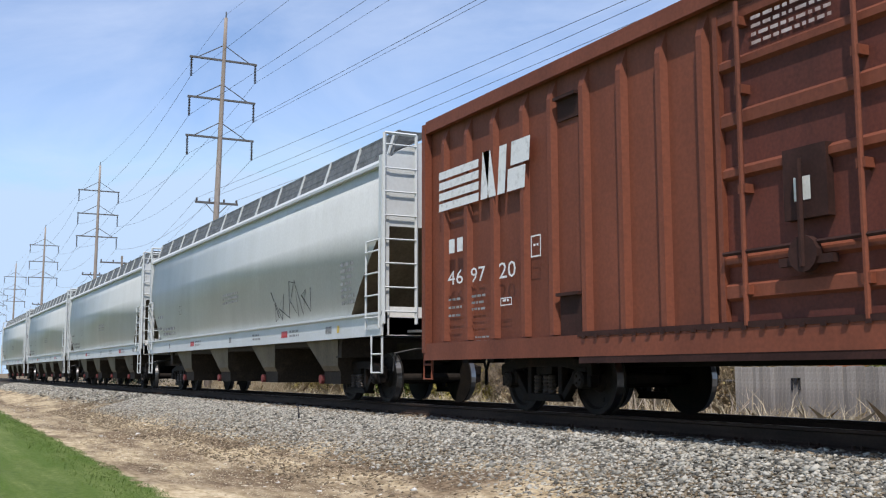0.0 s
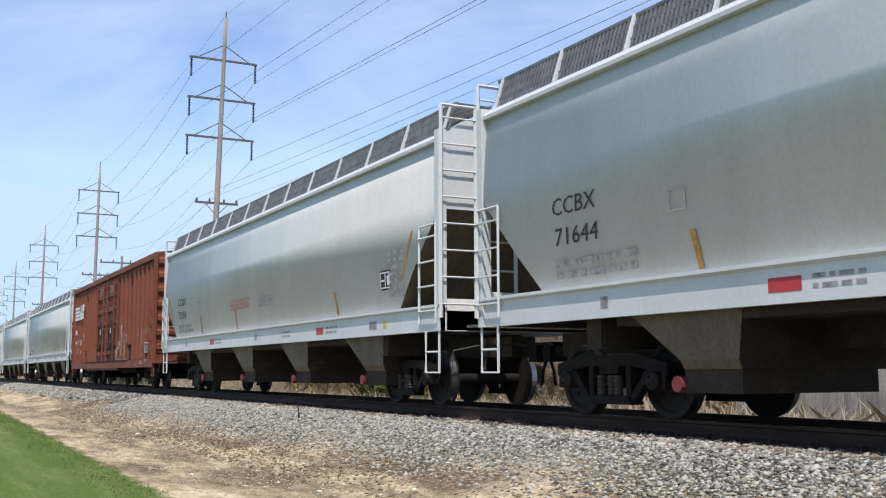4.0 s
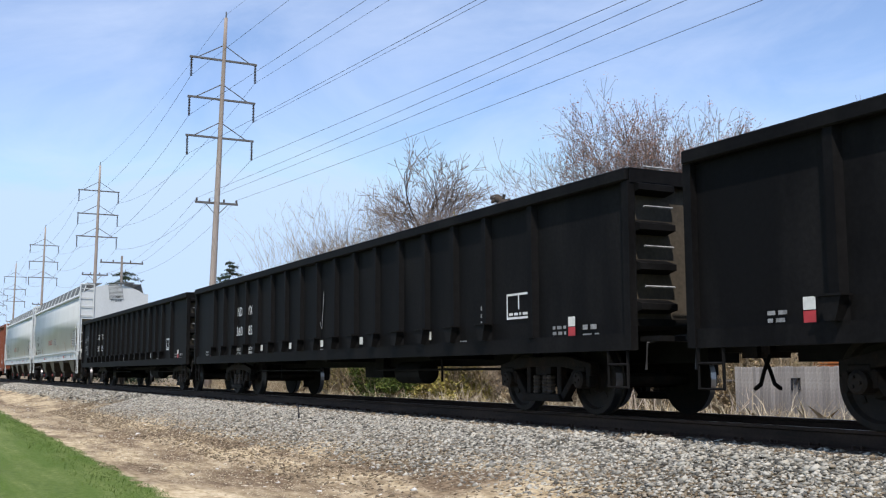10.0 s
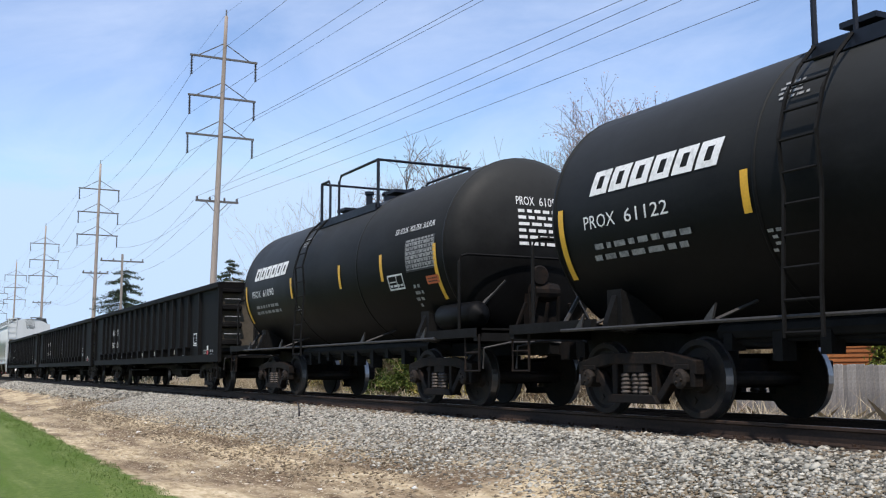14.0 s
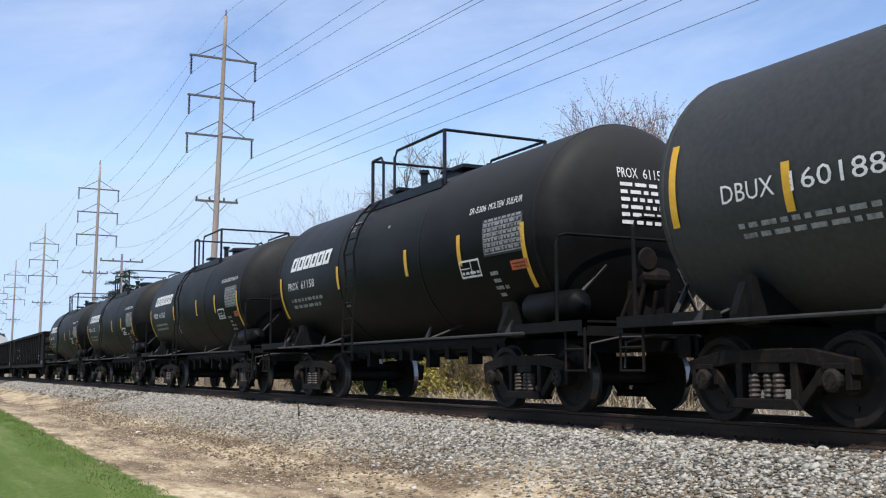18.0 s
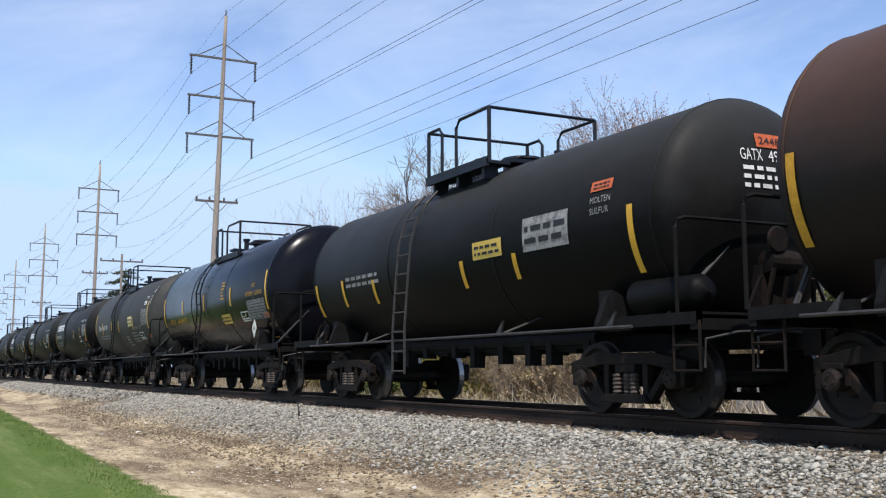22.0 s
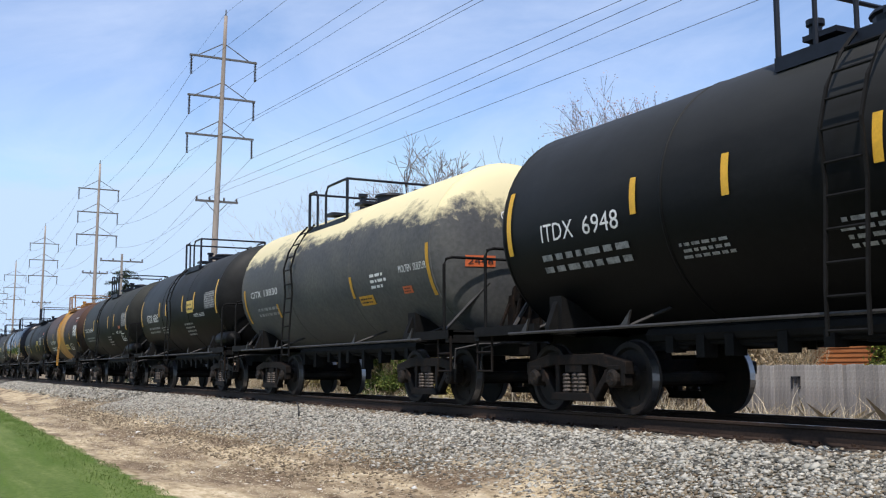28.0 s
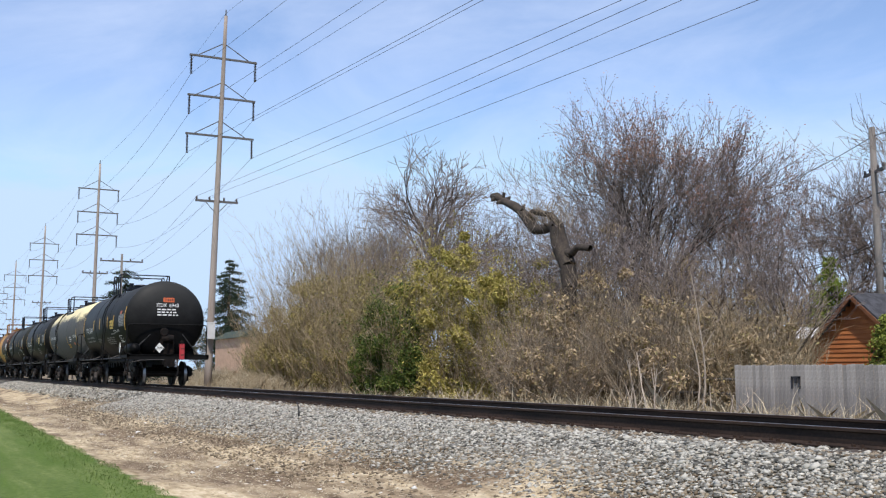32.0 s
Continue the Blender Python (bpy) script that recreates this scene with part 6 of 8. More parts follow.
tank_car(169.0, 5.40, dict(label="dusty dark grey tank car with a black-streaked middle and white lettering", skin=M_STREAKED, reservoir=False,
    strips=[(-5.3, 2.09, 3.0), (-3.66, 2.05, 2.53), (-1.62, 2.04, 2.52), (-0.10, 2.06, 2.48), (2.70, 2.05, 2.5), (5.28, 2.03, 2.98)],
    text=[("DBUX 160188", -4.55, -2.5, 2.24, 0.19, WHT), ("MOLTEN SULFUR", 2.9, 4.12, 2.06, 0.11, DIM), ("SR-1780", 4.5, 5.02, 3.06, 0.10, WHT)], slanted=("DBUX 160188", 5.62, 2.86, 0.72, 0.11),
    notes=[(-4.4, -2.2, 1.85, 2.05, 2, DIM), (0.9, 1.7, 1.5, 1.9, 4, DIM), (2.2, 3.3, 1.6, 2.0, 4, DIM)], plates=[(1.8, 2.55, 2.2, 2.56, M_SIGNPALE), (4.52, 4.98, 2.86, 2.99, M_WHITE), (4.93, 5.3, 1.72, 1.84, M_ORANGE)],
    boxes=[(3.5, 4.25, 1.68, 1.94)], tables=[(4.2, 5.25, 2.17, 2.68, DIM)], end=("DBUX 160188", WHT), end_orange=(-0.3, 3.35, 0.5, 0.16), deck=(-0.93, 0.95, 3.68, 4.6)), 6.66)
tank_car(182.3, 5.38, dict(label="glossy black tank car with yellow lettering and placards", skin=M_TANK_GLOSS, reservoir=False,
    strips=[(-5.3, 1.94, 2.83), (-2.88, 2.22, 2.64), (-0.42, 2.22, 2.66), (2.23, 2.21, 2.68), (5.17, 1.97, 2.89)],
    text=[("UTLX 664492", -4.7, -2.5, 1.98, 0.16, YEL), ("MOLTEN SULFUR", 3.6, 4.9, 2.36, 0.10, YEL), ("HOT", 4.1, 4.4, 2.55, 0.10, YEL)],
    notes=[(1.3, 1.75, 2.4, 2.9, 6, YEL), (4.1, 4.9, 1.33, 1.40, 1, YEL)], plates=[(1.22, 2.02, 1.78, 2.02, M_SIGNYEL), (4.7, 5.1, 1.80, 1.92, M_ORANGE)], boxes=[(2.95, 3.58, 1.78, 2.02)],
    tables=[(3.62, 5.0, 1.80, 2.22, DIM)], placards=[(4.5, 1.56, 0.22)], post_plate=True, end=("UTLX 664492", YEL), end_orange=(0.95, 2.35, 0.36, 0.16), end_placard=(0.5, 1.78), deck=(-0.85, 1.4, 3.66, 4.56)), 6.72)
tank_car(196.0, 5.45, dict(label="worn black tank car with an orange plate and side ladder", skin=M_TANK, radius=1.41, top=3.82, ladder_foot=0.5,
    strips=[(-5.4, 1.65, 2.28), (-4.0, 1.78, 2.28), (-2.55, 1.76, 2.19), (0.82, 1.80, 2.21), (2.35, 1.82, 2.18), (5.0, 1.69, 2.49)],
    text=[("MOLTEN", 4.2, 4.62, 2.60, 0.08, DIM), ("SULFUR", 4.2, 4.6, 2.46, 0.08, DIM)], notes=[(-3.9, -2.2, 2.1, 2.35, 2, DIM)], plates=[(1.21, 2.05, 2.18, 2.44, M_SIGNYEL), (2.62, 3.72, 2.16, 2.62, M_DIM), (4.18, 4.62, 2.75, 2.88, M_ORANGE)],
    end=("GATX 49161", WHT), end_orange=(-0.2, 3.32, 0.5, 0.17), deck=(-0.98, 1.1, 3.74, 4.62), ladder=-1.1, ladder_mat=M_PIPE), 6.72)
tank_car(209.3, 5.75, dict(label="rust-brown tank car with a broad yellow middle band", skin=M_TANK_BROWN, reservoir=False, bands=[(-1.45, 1.28, 1)], band=M_YELLOW, strip_mat=M_LETTER_YEL,
    strips=[(-5.72, 1.71, 2.6), (-3.0, 2.14, 2.59), (3.28, 2.14, 2.58), (5.72, 1.70, 2.6)], text=[("PLMX 19210", -4.12, -2.15, 2.02, 0.20, WHT)], notes=[(-4.16, -2.45, 1.68, 1.90, 2, WHT), (4.74, 5.64, 3.1, 3.2, 1, WHT)],
    plates=[(1.30, 2.34, 1.68, 1.92, M_SIGNYEL), (5.0, 5.37, 2.94, 3.05, M_ORANGE)], boxes=[(2.9, 3.87, 1.64, 1.93)], tables=[(4.52, 5.6, 2.28, 2.75, WHT)], end=("PLMX 19210", WHT), end_orange=(-0.3, 3.32, 0.5, 0.16),
    deck=(-0.55, 1.5, 3.72, 4.52), ladder=0.04, ladder_mat=M_YELLOW, rail_mat=mat("rusty_yellow_railing", (0.16, 0.075, 0.03), 0.7, var=0.3, scale=4, col2=(0.42, 0.22, 0.04), amount=0.56)), 6.66)
IT_STRIPS = [(-5.15, 2.08, 2.97), (-2.4, 2.33, 2.78), (-1.47, 2.32, 2.78), (1.1, 2.31, 2.79), (2.44, 2.33, 2.81), (4.95, 2.1, 3.02)]
tank_car(222.6, 5.30, dict(label="black molten-sulfur tank car with white lettering and yellow strips", strips=IT_STRIPS, skin=M_TANK_DUSTY_LIT,
    text=[("TILX 150896", -4.65, -2.6, 2.27, 0.17, WHT), ("MOLTEN SULFUR", 2.8, 4.0, 2.02, 0.10, WHT)], notes=[(-4.4, -2.3, 1.85, 2.08, 2, DIM), (0.7, 1.6, 1.6, 2.0, 4, DIM), (1.9, 2.6, 2.0, 2.1, 1, DIM)],
    boxes=[(3.7, 4.4, 1.72, 2.0)], tables=[(4.05, 5.05, 2.28, 2.73, DIM)], plates=[(3.4, 3.75, 2.2, 2.3, M_ORANGE)], end=("TILX 150896", WHT), end_orange=(-0.3, 3.33, 0.5, 0.16), deck=(-0.94, 0.62, 3.68, 4.57)), 6.52)
tank_car(235.52, 5.05, dict(label="black molten-sulfur tank car with a yellow notice and white lettering", strips=[(-4.9, 2.08, 2.97), (-2.12, 2.31, 2.77), (-1.17, 2.30, 2.76), (1.03, 2.32, 2.8), (2.42, 2.33, 2.82), (4.8, 2.1, 3.02)],
    text=[("ITDX 6825", -3.95, -2.28, 2.17, 0.26, WHT), ("MOLTEN SULFUR", 2.35, 3.5, 2.10, 0.10, WHT)], notes=[(-4.0, -2.2, 1.80, 2.04, 2, DIM), (-2.1, -1.08, 1.76, 2.0, 3, DIM), (1.0, 2.1, 1.6, 2.0, 4, DIM)],
    plates=[(1.58, 2.32, 2.25, 2.6, M_SIGNYEL)], tables=[(3.62, 4.65, 2.29, 2.69, DIM)], end=("ITDX 6825", WHT), end_orange=(-0.3, 3.33, 0.5, 0.16), deck=(-0.6, 1.25, 3.66, 4.55)), 6.28)
tank_car(248.05, 5.15, dict(label="grey tank car crusted on top with pale yellow sulfur", skin=M_CRUSTED, reservoir=False, strip_mat=M_LETTER_YEL,
    strips=[(-5.0, 1.7, 2.5), (-2.7, 1.75, 2.05), (1.74, 1.9, 2.3), (5.0, 1.76, 2.6)], text=[("CITX 13830", -4.5, -2.5, 2.27, 0.15, WHT), ("MOLTEN SULFUR", 3.9, 4.95, 2.2, 0.12, WHT)],
    notes=[(-4.2, -2.4, 1.8, 2.05, 2, DIM), (2.6, 3.4, 2.0, 2.3, 3, WHT)], plates=[(3.9, 4.25, 1.85, 1.97, M_ORANGE), (1.95, 2.6, 1.75, 1.92, M_LETTER_YEL)],
    end=("CITX 13830", WHT), end_orange=(-1.02, 2.2, 0.5, 0.18), deck=(-1.75, 0.45, 3.56, 4.46)), 6.28)
tank_car(260.6, 5.05, dict(label="black molten-sulfur tank car with a red rear marker and hazard placards", shift=0.0, strips=[(-4.90, 2.12, 3.0), (-2.15, 2.34, 2.77), (-0.63, 2.33, 2.77), (1.26, 2.33, 2.78), (2.66, 2.33, 2.79), (5.03, 2.1, 3.0)],
    text=[("ITDX 6948", -4.10, -2.42, 2.22, 0.23, WHT), ("MOLTEN SULFUR", 2.58, 3.72, 2.08, 0.10, WHT)], notes=[(-4.2, -2.2, 1.80, 2.1, 2, DIM), (-1.55, -0.5, 1.75, 1.95, 3, DIM), (0.67, 2.4, 1.64, 1.95, 4, DIM), (1.9, 2.9, 2.0, 2.1, 1, DIM)],
    plates=[(1.82, 2.54, 2.24, 2.58, M_SIGNYEL), (3.98, 4.33, 2.75, 2.87, M_ORANGE)], tables=[(3.76, 4.82, 2.29, 2.69, DIM)], placards=[(4.33, 1.45, 0.22)], boxes=[(3.42, 4.03, 1.68, 1.94)],
    end=("ITDX 6948", WHT), end_orange=(-0.22, 3.34, 0.5, 0.17), end_placard=(-0.36, 1.42), marker=True, ladder=0.72, deck=(-0.32, 1.15, 3.64, 4.55)), 6.28)


# ------------------------------------------------------------------ wood and leaves
def seg_mesh(name, segs, material, parent=None, sides=3, **tags):
    """Tapered twigs: rows of x0 y0 z0 r0 x1 y1 z1 r1."""
    s = np.asarray(segs, dtype=np.float64)
    p0, r0, p1, r1 = s[:, 0:3], s[:, 3], s[:, 4:7], s[:, 7]
    d = p1 - p0
    d /= np.maximum(np.linalg.norm(d, axis=1, keepdims=True), 1e-9)
    ref = np.where(np.abs(d[:, 2:3]) < 0.9, np.array([[0, 0, 1.0]]), np.array([[1.0, 0, 0]]))
    a = np.cross(d, ref)
    a /= np.maximum(np.linalg.norm(a, axis=1, keepdims=True), 1e-9)
    b = np.cross(d, a)
    rings = []
    for p, r in ((p0, r0), (p1, r1)):
        for k in range(sides):
            t = 2 * math.pi * k / sides
            rings.append(p + (a * math.cos(t) + b * math.sin(t)) * r[:, None])
    v = np.stack(rings, axis=1)
    n = len(s)
    base = (np.arange(n) * 2 * sides)[:, None]
    f = np.concatenate([base + np.array([[k, (k + 1) % sides, sides + (k + 1) % sides, sides + k]]) for k in range(sides)])
    ob = raw_mesh(name, v.reshape(-1, 3), f, material, parent)
    ob.data.polygons.foreach_set("use_smooth", [True] * len(ob.data.polygons))
    return ob


def grow(rng, p, d, length, r, depth, segs, bend=0.25, up=0.05, split=(2, 4), shrink=(0.6, 0.8), angle=(0.3, 0.8), tips=None, minlen=0.15):
    """A limb that bends, and its twigs."""
    n = 3 if depth > 1 else 2
    for i in range(n):
        q = p + d * (length / n)
        r1 = r * (0.86 if depth > 0 else 0.6)
        segs.append((*p, r, *q, r1))
        p, r = q, r1
        d = (d + Vector((rng.gauss(0, bend), rng.gauss(0, bend), rng.gauss(0, bend) + up)) * 0.5).normalized()
        if depth > 0 and i < n - 1 and rng.random() < 0.75:
            side = d.cross(Vector((rng.gauss(0, 1), rng.gauss(0, 1), rng.gauss(0, 1)))).normalized()
            a = rng.uniform(*angle)
            grow(rng, p, (d * math.cos(a) + side * math.sin(a)).normalized(), length * rng.uniform(0.5, 0.7), r * 0.6, depth - 1, segs, bend, up, split, shrink, angle, tips, minlen)
    if tips is not None and depth <= 1:
        tips.append(p)
    if depth > 0:
        for _ in range(rng.randint(*split)):
            side = d.cross(Vector((rng.gauss(0, 1), rng.gauss(0, 1), rng.gauss(0, 1)))).normalized()
            a = rng.uniform(*angle)
            grow(rng, p, (d * math.cos(a) + side * math.sin(a)).normalized(), length * rng.uniform(*shrink), r * 0.68, depth - 1, segs, bend, up, split, shrink, angle, tips, minlen)


def leaf_mesh(name, pts, size, material, parent, rng, flat=0.6):
    """Small leaf blades of two triangles each at the points."""
    p = np.asarray(pts, dtype=np.float64)
    g = np.random.RandomState(rng.randint(0, 10 ** 6))
    n = len(p)
    a = g.normal(size=(n, 3))
    a /= np.linalg.norm(a, axis=1, keepdims=True)
    b = np.cross(a, g.normal(size=(n, 3)))
    b /= np.linalg.norm(b, axis=1, keepdims=True)
    s = size * g.uniform(0.6, 1.4, size=(n, 1))
    v = np.stack([p - a * s, p + b * s * flat * 0.6, p + a * s, p - b * s * flat * 0.6], axis=1)
    f = np.arange(n * 4).reshape(n, 4)
    return raw_mesh(name, v.reshape(-1, 3), f, material, parent)


def bare_tree(name, x, y, h, seed, label, lean=(0, 0), trunk=0.16, depth=5, first=0.28, limbs=4, buds=None, bud_size=0.05, bark=None, spread=(0.25, 0.6), category="tree", budn=3, tw=0.009, up=0.10, twig=None, bend=0.22, limb=(0.24, 0.32), angle=(0.3, 0.8), bud_from=0.0):
    rng = random.Random(seed)
    root = tagged(empty(name, pose(x, y, ground_z(y))), label, category, "trees behind the railway")
    segs, tips = [], []
    d = Vector((lean[0], lean[1], 1)).normalized()
    p = Vector((0, 0, -0.2))
    hh = h * first
    for i in range(4):
        q = p + d * ((hh + 0.2) / 4)
        segs.append((*p, trunk * (1.25 - 0.08 * i), *q, trunk * (1.17 - 0.08 * i)))
        p = q
        d = (d + Vector((rng.gauss(0, 0.06), rng.gauss(0, 0.06), 0.04))).normalized()
    wood = list(segs)
    rest = []
    for k in range(limbs):
        a = 2 * math.pi * (k + rng.random() * 0.7) / limbs
        t = rng.uniform(*spread)
        dd = (d * math.cos(t) + Vector((math.cos(a), math.sin(a), 0)) * math.sin(t)).normalized()
        grow(rng, p - d * rng.uniform(0, hh * 0.25), dd, h * rng.uniform(*limb), trunk * rng.uniform(0.5, 0.75), depth, rest, bend=bend, up=up, tips=tips, split=(2, 3), shrink=(0.62, 0.82), angle=angle)
    thick = [s for s in rest if s[3] > 0.02]
    thin = [(*s[:3], max(s[3], tw), *s[4:7], max(s[7], tw * 0.7)) for s in rest if s[3] <= 0.02]
    seg_mesh("trunk", wood + thick, bark or M_BARK, root, sides=6)
    if thin:
        seg_mesh("crown", thin, twig or M_TWIG, root, sides=3)
    if buds and tips:
        pts = [t + Vector((rng.gauss(0, 0.14), rng.gauss(0, 0.14), rng.gauss(0, 0.14))) for t in tips if t.z > bud_from * h for _ in range(budn)]
        tagged(leaf_mesh("bud_haze", pts, bud_size, buds, root, rng), kind="stuff")
    return root


def shrub(name, x, y, w, dpt, h, seed, label, leaf=None, n_leaf=0, leaf_size=0.05, twig=None, n_twig=300, lo=0.1, hi=1.0, shape=0.6, category="shrub", gap=0.0, fill=0.5, thin=1.0, blobs=0, blob_r=(0.5, 1.0), crown=1.0):
    """Whippy stems from the ground; leaves sit along them and fill a lumpy dome."""
    rng = random.Random(seed)
    root = tagged(empty(name, pose(x, y, ground_z(y))), label, category, "scrub behind the railway")
    segs, nodes = [], []

    def lump(a, rr):
        return 0.90 + 0.40 * noise.noise((math.cos(a) * rr * w * 0.4 + seed, math.sin(a) * rr * 2.2, 0.5))

    for _ in range(n_twig):
        a, rr = rng.uniform(0, 2 * math.pi), math.sqrt(rng.random()) * 0.8
        p = Vector((math.cos(a) * rr * w / 2, math.sin(a) * rr * dpt / 2, -0.05))
        d = Vector((math.cos(a) * rr * 0.40 + rng.gauss(0, 0.20), math.sin(a) * rr * 0.3 + rng.gauss(0, 0.20), 1)).normalized()
        tall = h * (1 - shape * rr ** 2) * lump(a, rr) * (rng.uniform(0.3, 0.85) if rng.random() < 0.6 else rng.uniform(0.75, 1.12))
        r, n = rng.uniform(0.008, 0.020) * thin, 7
        for i in range(n):
            q = p + d * tall / n
            segs.append((*p, r, *q, r * 0.80))
            if i > 1:
                for _k in range(3):
                    s = (d + Vector((rng.gauss(0, 0.55), rng.gauss(0, 0.55), rng.gauss(0.2, 0.35)))).normalized()
                    e1 = q + s * rng.uniform(0.15, 0.5) * (h / 5) ** 0.5
                    segs.append((*q, r * 0.5, *e1, 0.004))
                    s2 = (s + Vector((rng.gauss(0, 0.4), rng.gauss(0, 0.4), rng.gauss(0.2, 0.35)))).normalized()
                    e2 = e1 + s2 * rng.uniform(0.1, 0.4)
                    segs.append((*e1, 0.006, *e2, 0.003))
                    if i < n - 1:
                        nodes += [e1, e2, q]
            p, r = q, r * 0.80
            d = (d + Vector((rng.gauss(0, 0.18), rng.gauss(0, 0.18), 0.08))).normalized()
    tagged(seg_mesh("brushwood", segs, twig or M_TANTWIG, root), kind="stuff")
    if leaf:
        pts, tries, clumps = [], 0, []
        for _ in range(blobs):
            a, rr = rng.uniform(0, 2 * math.pi), rng.random() ** 0.5
            r = rng.uniform(*blob_r)
            cap = max(0.3, h * (1 - shape * rr ** 2) * lump(a, rr) - r)
            clumps.append((Vector((math.cos(a) * rr * w / 2, math.sin(a) * rr * dpt / 2, rng.uniform(lo, crown) * cap + 0.2)), r))
        while len(pts) < n_leaf and tries < n_leaf * 8:
            tries += 1
            if clumps and rng.random() < 0.75:
                c, r = rng.choice(clumps)
                v = Vector((rng.gauss(0, 1), rng.gauss(0, 1), rng.gauss(0, 1))).normalized()
                q = c + Vector((v.x, v.y, v.z * 0.8)) * r * rng.uniform(0.55, 1.05) * (0.8 + 0.5 * noise.noise(v * 2.3 + c))
                if q.z > 0:
                    pts.append(q)
                continue
            if rng.random() < fill:
                a, rr = rng.uniform(0, 2 * math.pi), rng.random() ** 0.5
                cap = h * (1 - shape * rr ** 2.4) * lump(a, rr)
                q = Vector((math.cos(a) * rr * w / 2, math.sin(a) * rr * dpt / 2, rng.uniform(lo, hi) * cap))
            else:
                q = rng.choice(nodes) + Vector((rng.gauss(0, 0.11), rng.gauss(0, 0.11), rng.gauss(0, 0.11)))
                if not lo * h < q.z < hi * h:
                    continue
            k = noise.noise((q.x * 0.9 + seed, q.y * 0.9, q.z * 0.9)) + 0.6 * noise.noise((q.x * 2.6, q.y * 2.6 + seed, q.z * 2.6))
            if k > rng.uniform(-0.30, 0.30) + gap:
                pts.append(q)
        tagged(leaf_mesh("foliage", pts, leaf_size, leaf, root, rng), kind="stuff")
    return root


def conifer(name, x, y, h, w, seed, label, mat_leaf, ragged=0.3, n=26, power=0.85):
    rng = random.Random(seed)
    root = tagged(empty(name, pose(x, y, ground_z(y))), label, "conifer", "trees behind the railway")
    bm = bmesh.new()
    tube(bm, [(0, 0, -0.1), (0, 0, h * 0.97)], 0.02 * h, 8, r2=0.02)
    part("trunk", bm, M_BARK_DARK, root)
    segs, pts = [], []
    for i in range(n):
        z = h * (0.06 + 0.92 * i / n)
        reach = w / 2 * (1 - i / n) ** power
        for k in range(7 if i < n * 0.8 else 5):
            a = rng.uniform(0, 2 * math.pi)
            ln = reach * rng.uniform(1 - ragged, 1 + ragged * 0.4)
            tip = Vector((math.cos(a) * ln, math.sin(a) * ln, z - ln * 0.22 + rng.uniform(-0.1, 0.1)))
            segs.append((0, 0, z, 0.03, *tip, 0.008))
            for _ in range(int(18 + 36 * ln)):
                f = rng.uniform(0.15, 1.05)
                pts.append(Vector((tip.x * f, tip.y * f, z + (tip.z - z) * f)) + Vector((rng.gauss(0, 0.10), rng.gauss(0, 0.10), rng.gauss(-0.05, 0.07))) * (0.6 + ln * 0.5))
    seg_mesh("bough_frame", segs, M_BARK_DARK, root)
    tagged(leaf_mesh("needle_mass", pts, 0.11 * (h / 8) ** 0.5, mat_leaf, root, rng, flat=0.5), kind="stuff")
    return root


# ------------------------------------------------------------------ power line
def catenary(a, b, sag, n=14):
    a, b = Vector(a), Vector(b)
    return [a.lerp(b, i / n) - Vector((0, 0, sag * 4 * (i / n) * (1 - i / n))) for i in range(n + 1)]


ARMZ = (24.0, 20.95, 18.0)          # heights of the three arms above the rails
HANG = 1.32


def pylon(base, lean, label):
    root = tagged(empty("power_pole", pose(base.x, base.y, -1.05 - base.z)), label, "utility pole", "poles of the power line")
    up = Vector((lean, 0, 0))
    H = 28.6
    bm = bmesh.new()
    n = 12
    tube(bm, [(-lean * 0.0, 0.042 * H * (i / n) * 0.8 * 0 + lean * i / n, -0.2 + H * i / n) for i in range(n + 1)], 0.30, 12, r2=0.13)
    part("pole", bm, M_POLE, root, smooth=True)
    bm = bmesh.new()
    tube(bm, [(0, lean, H - 1.2), (0, lean, H + 0.3)], 0.05, 6)
    part("lightning_rod", bm, M_ARM, root)
    for z in ARMZ:
        zz = z + 1.05
        ly = lean * zz / H
        bm = bmesh.new()
        box(bm, -0.07, 0.07, ly - 2.58, ly + 2.58, zz - 0.07, zz + 0.07)
        arm = part("crossarm", bm, M_ARM, root)
        for s in (-1, 1):
            bm = bmesh.new()
            tube(bm, [(0.0, ly + 0.1 * s, zz + 1.15), (0.0, ly + s * 1.95, zz + 0.05)], 0.04, 5)
            part("arm_brace", bm, M_ARM, arm)
            bm = bmesh.new()
            prof = []
            for k in range(12):
                q = -HANG * (k / 11)
                prof += [(q, 0.05), (q - 0.03, 0.115), (q - 0.06, 0.05)]
            lathe(bm, prof, "z", (0, ly + s * 2.45, zz - 0.10), 8)
            part("insulator", bm, M_INSUL, arm)
    zz = 13.05 + 1.05
    ly = lean * zz / H
    bm = bmesh.new()
    box(bm, -0.07, 0.07, ly - 1.6, ly + 1.6, zz - 0.08, zz + 0.08)
    low = part("lower_crossarm", bm, M_ARM, root)
    for y in (-1.5, -0.55, 0.55, 1.5):
        bm = bmesh.new()
        lathe(bm, [(zz + 0.05, 0.03), (zz + 0.14, 0.08), (zz + 0.30, 0.07), (zz + 0.34, 0.0)], "z", (0, ly + y, 0), 8)
        part("pin_insulator", bm, M_INSUL, low)
    for s in (-1, 1):
        bm = bmesh.new()
        tube(bm, [(0.0, ly + s * 0.85, zz - 0.05), (0.0, ly + 0.1 * s, zz - 0.85)], 0.03, 4)
        part("arm_brace", bm, M_ARM, low)
    return root


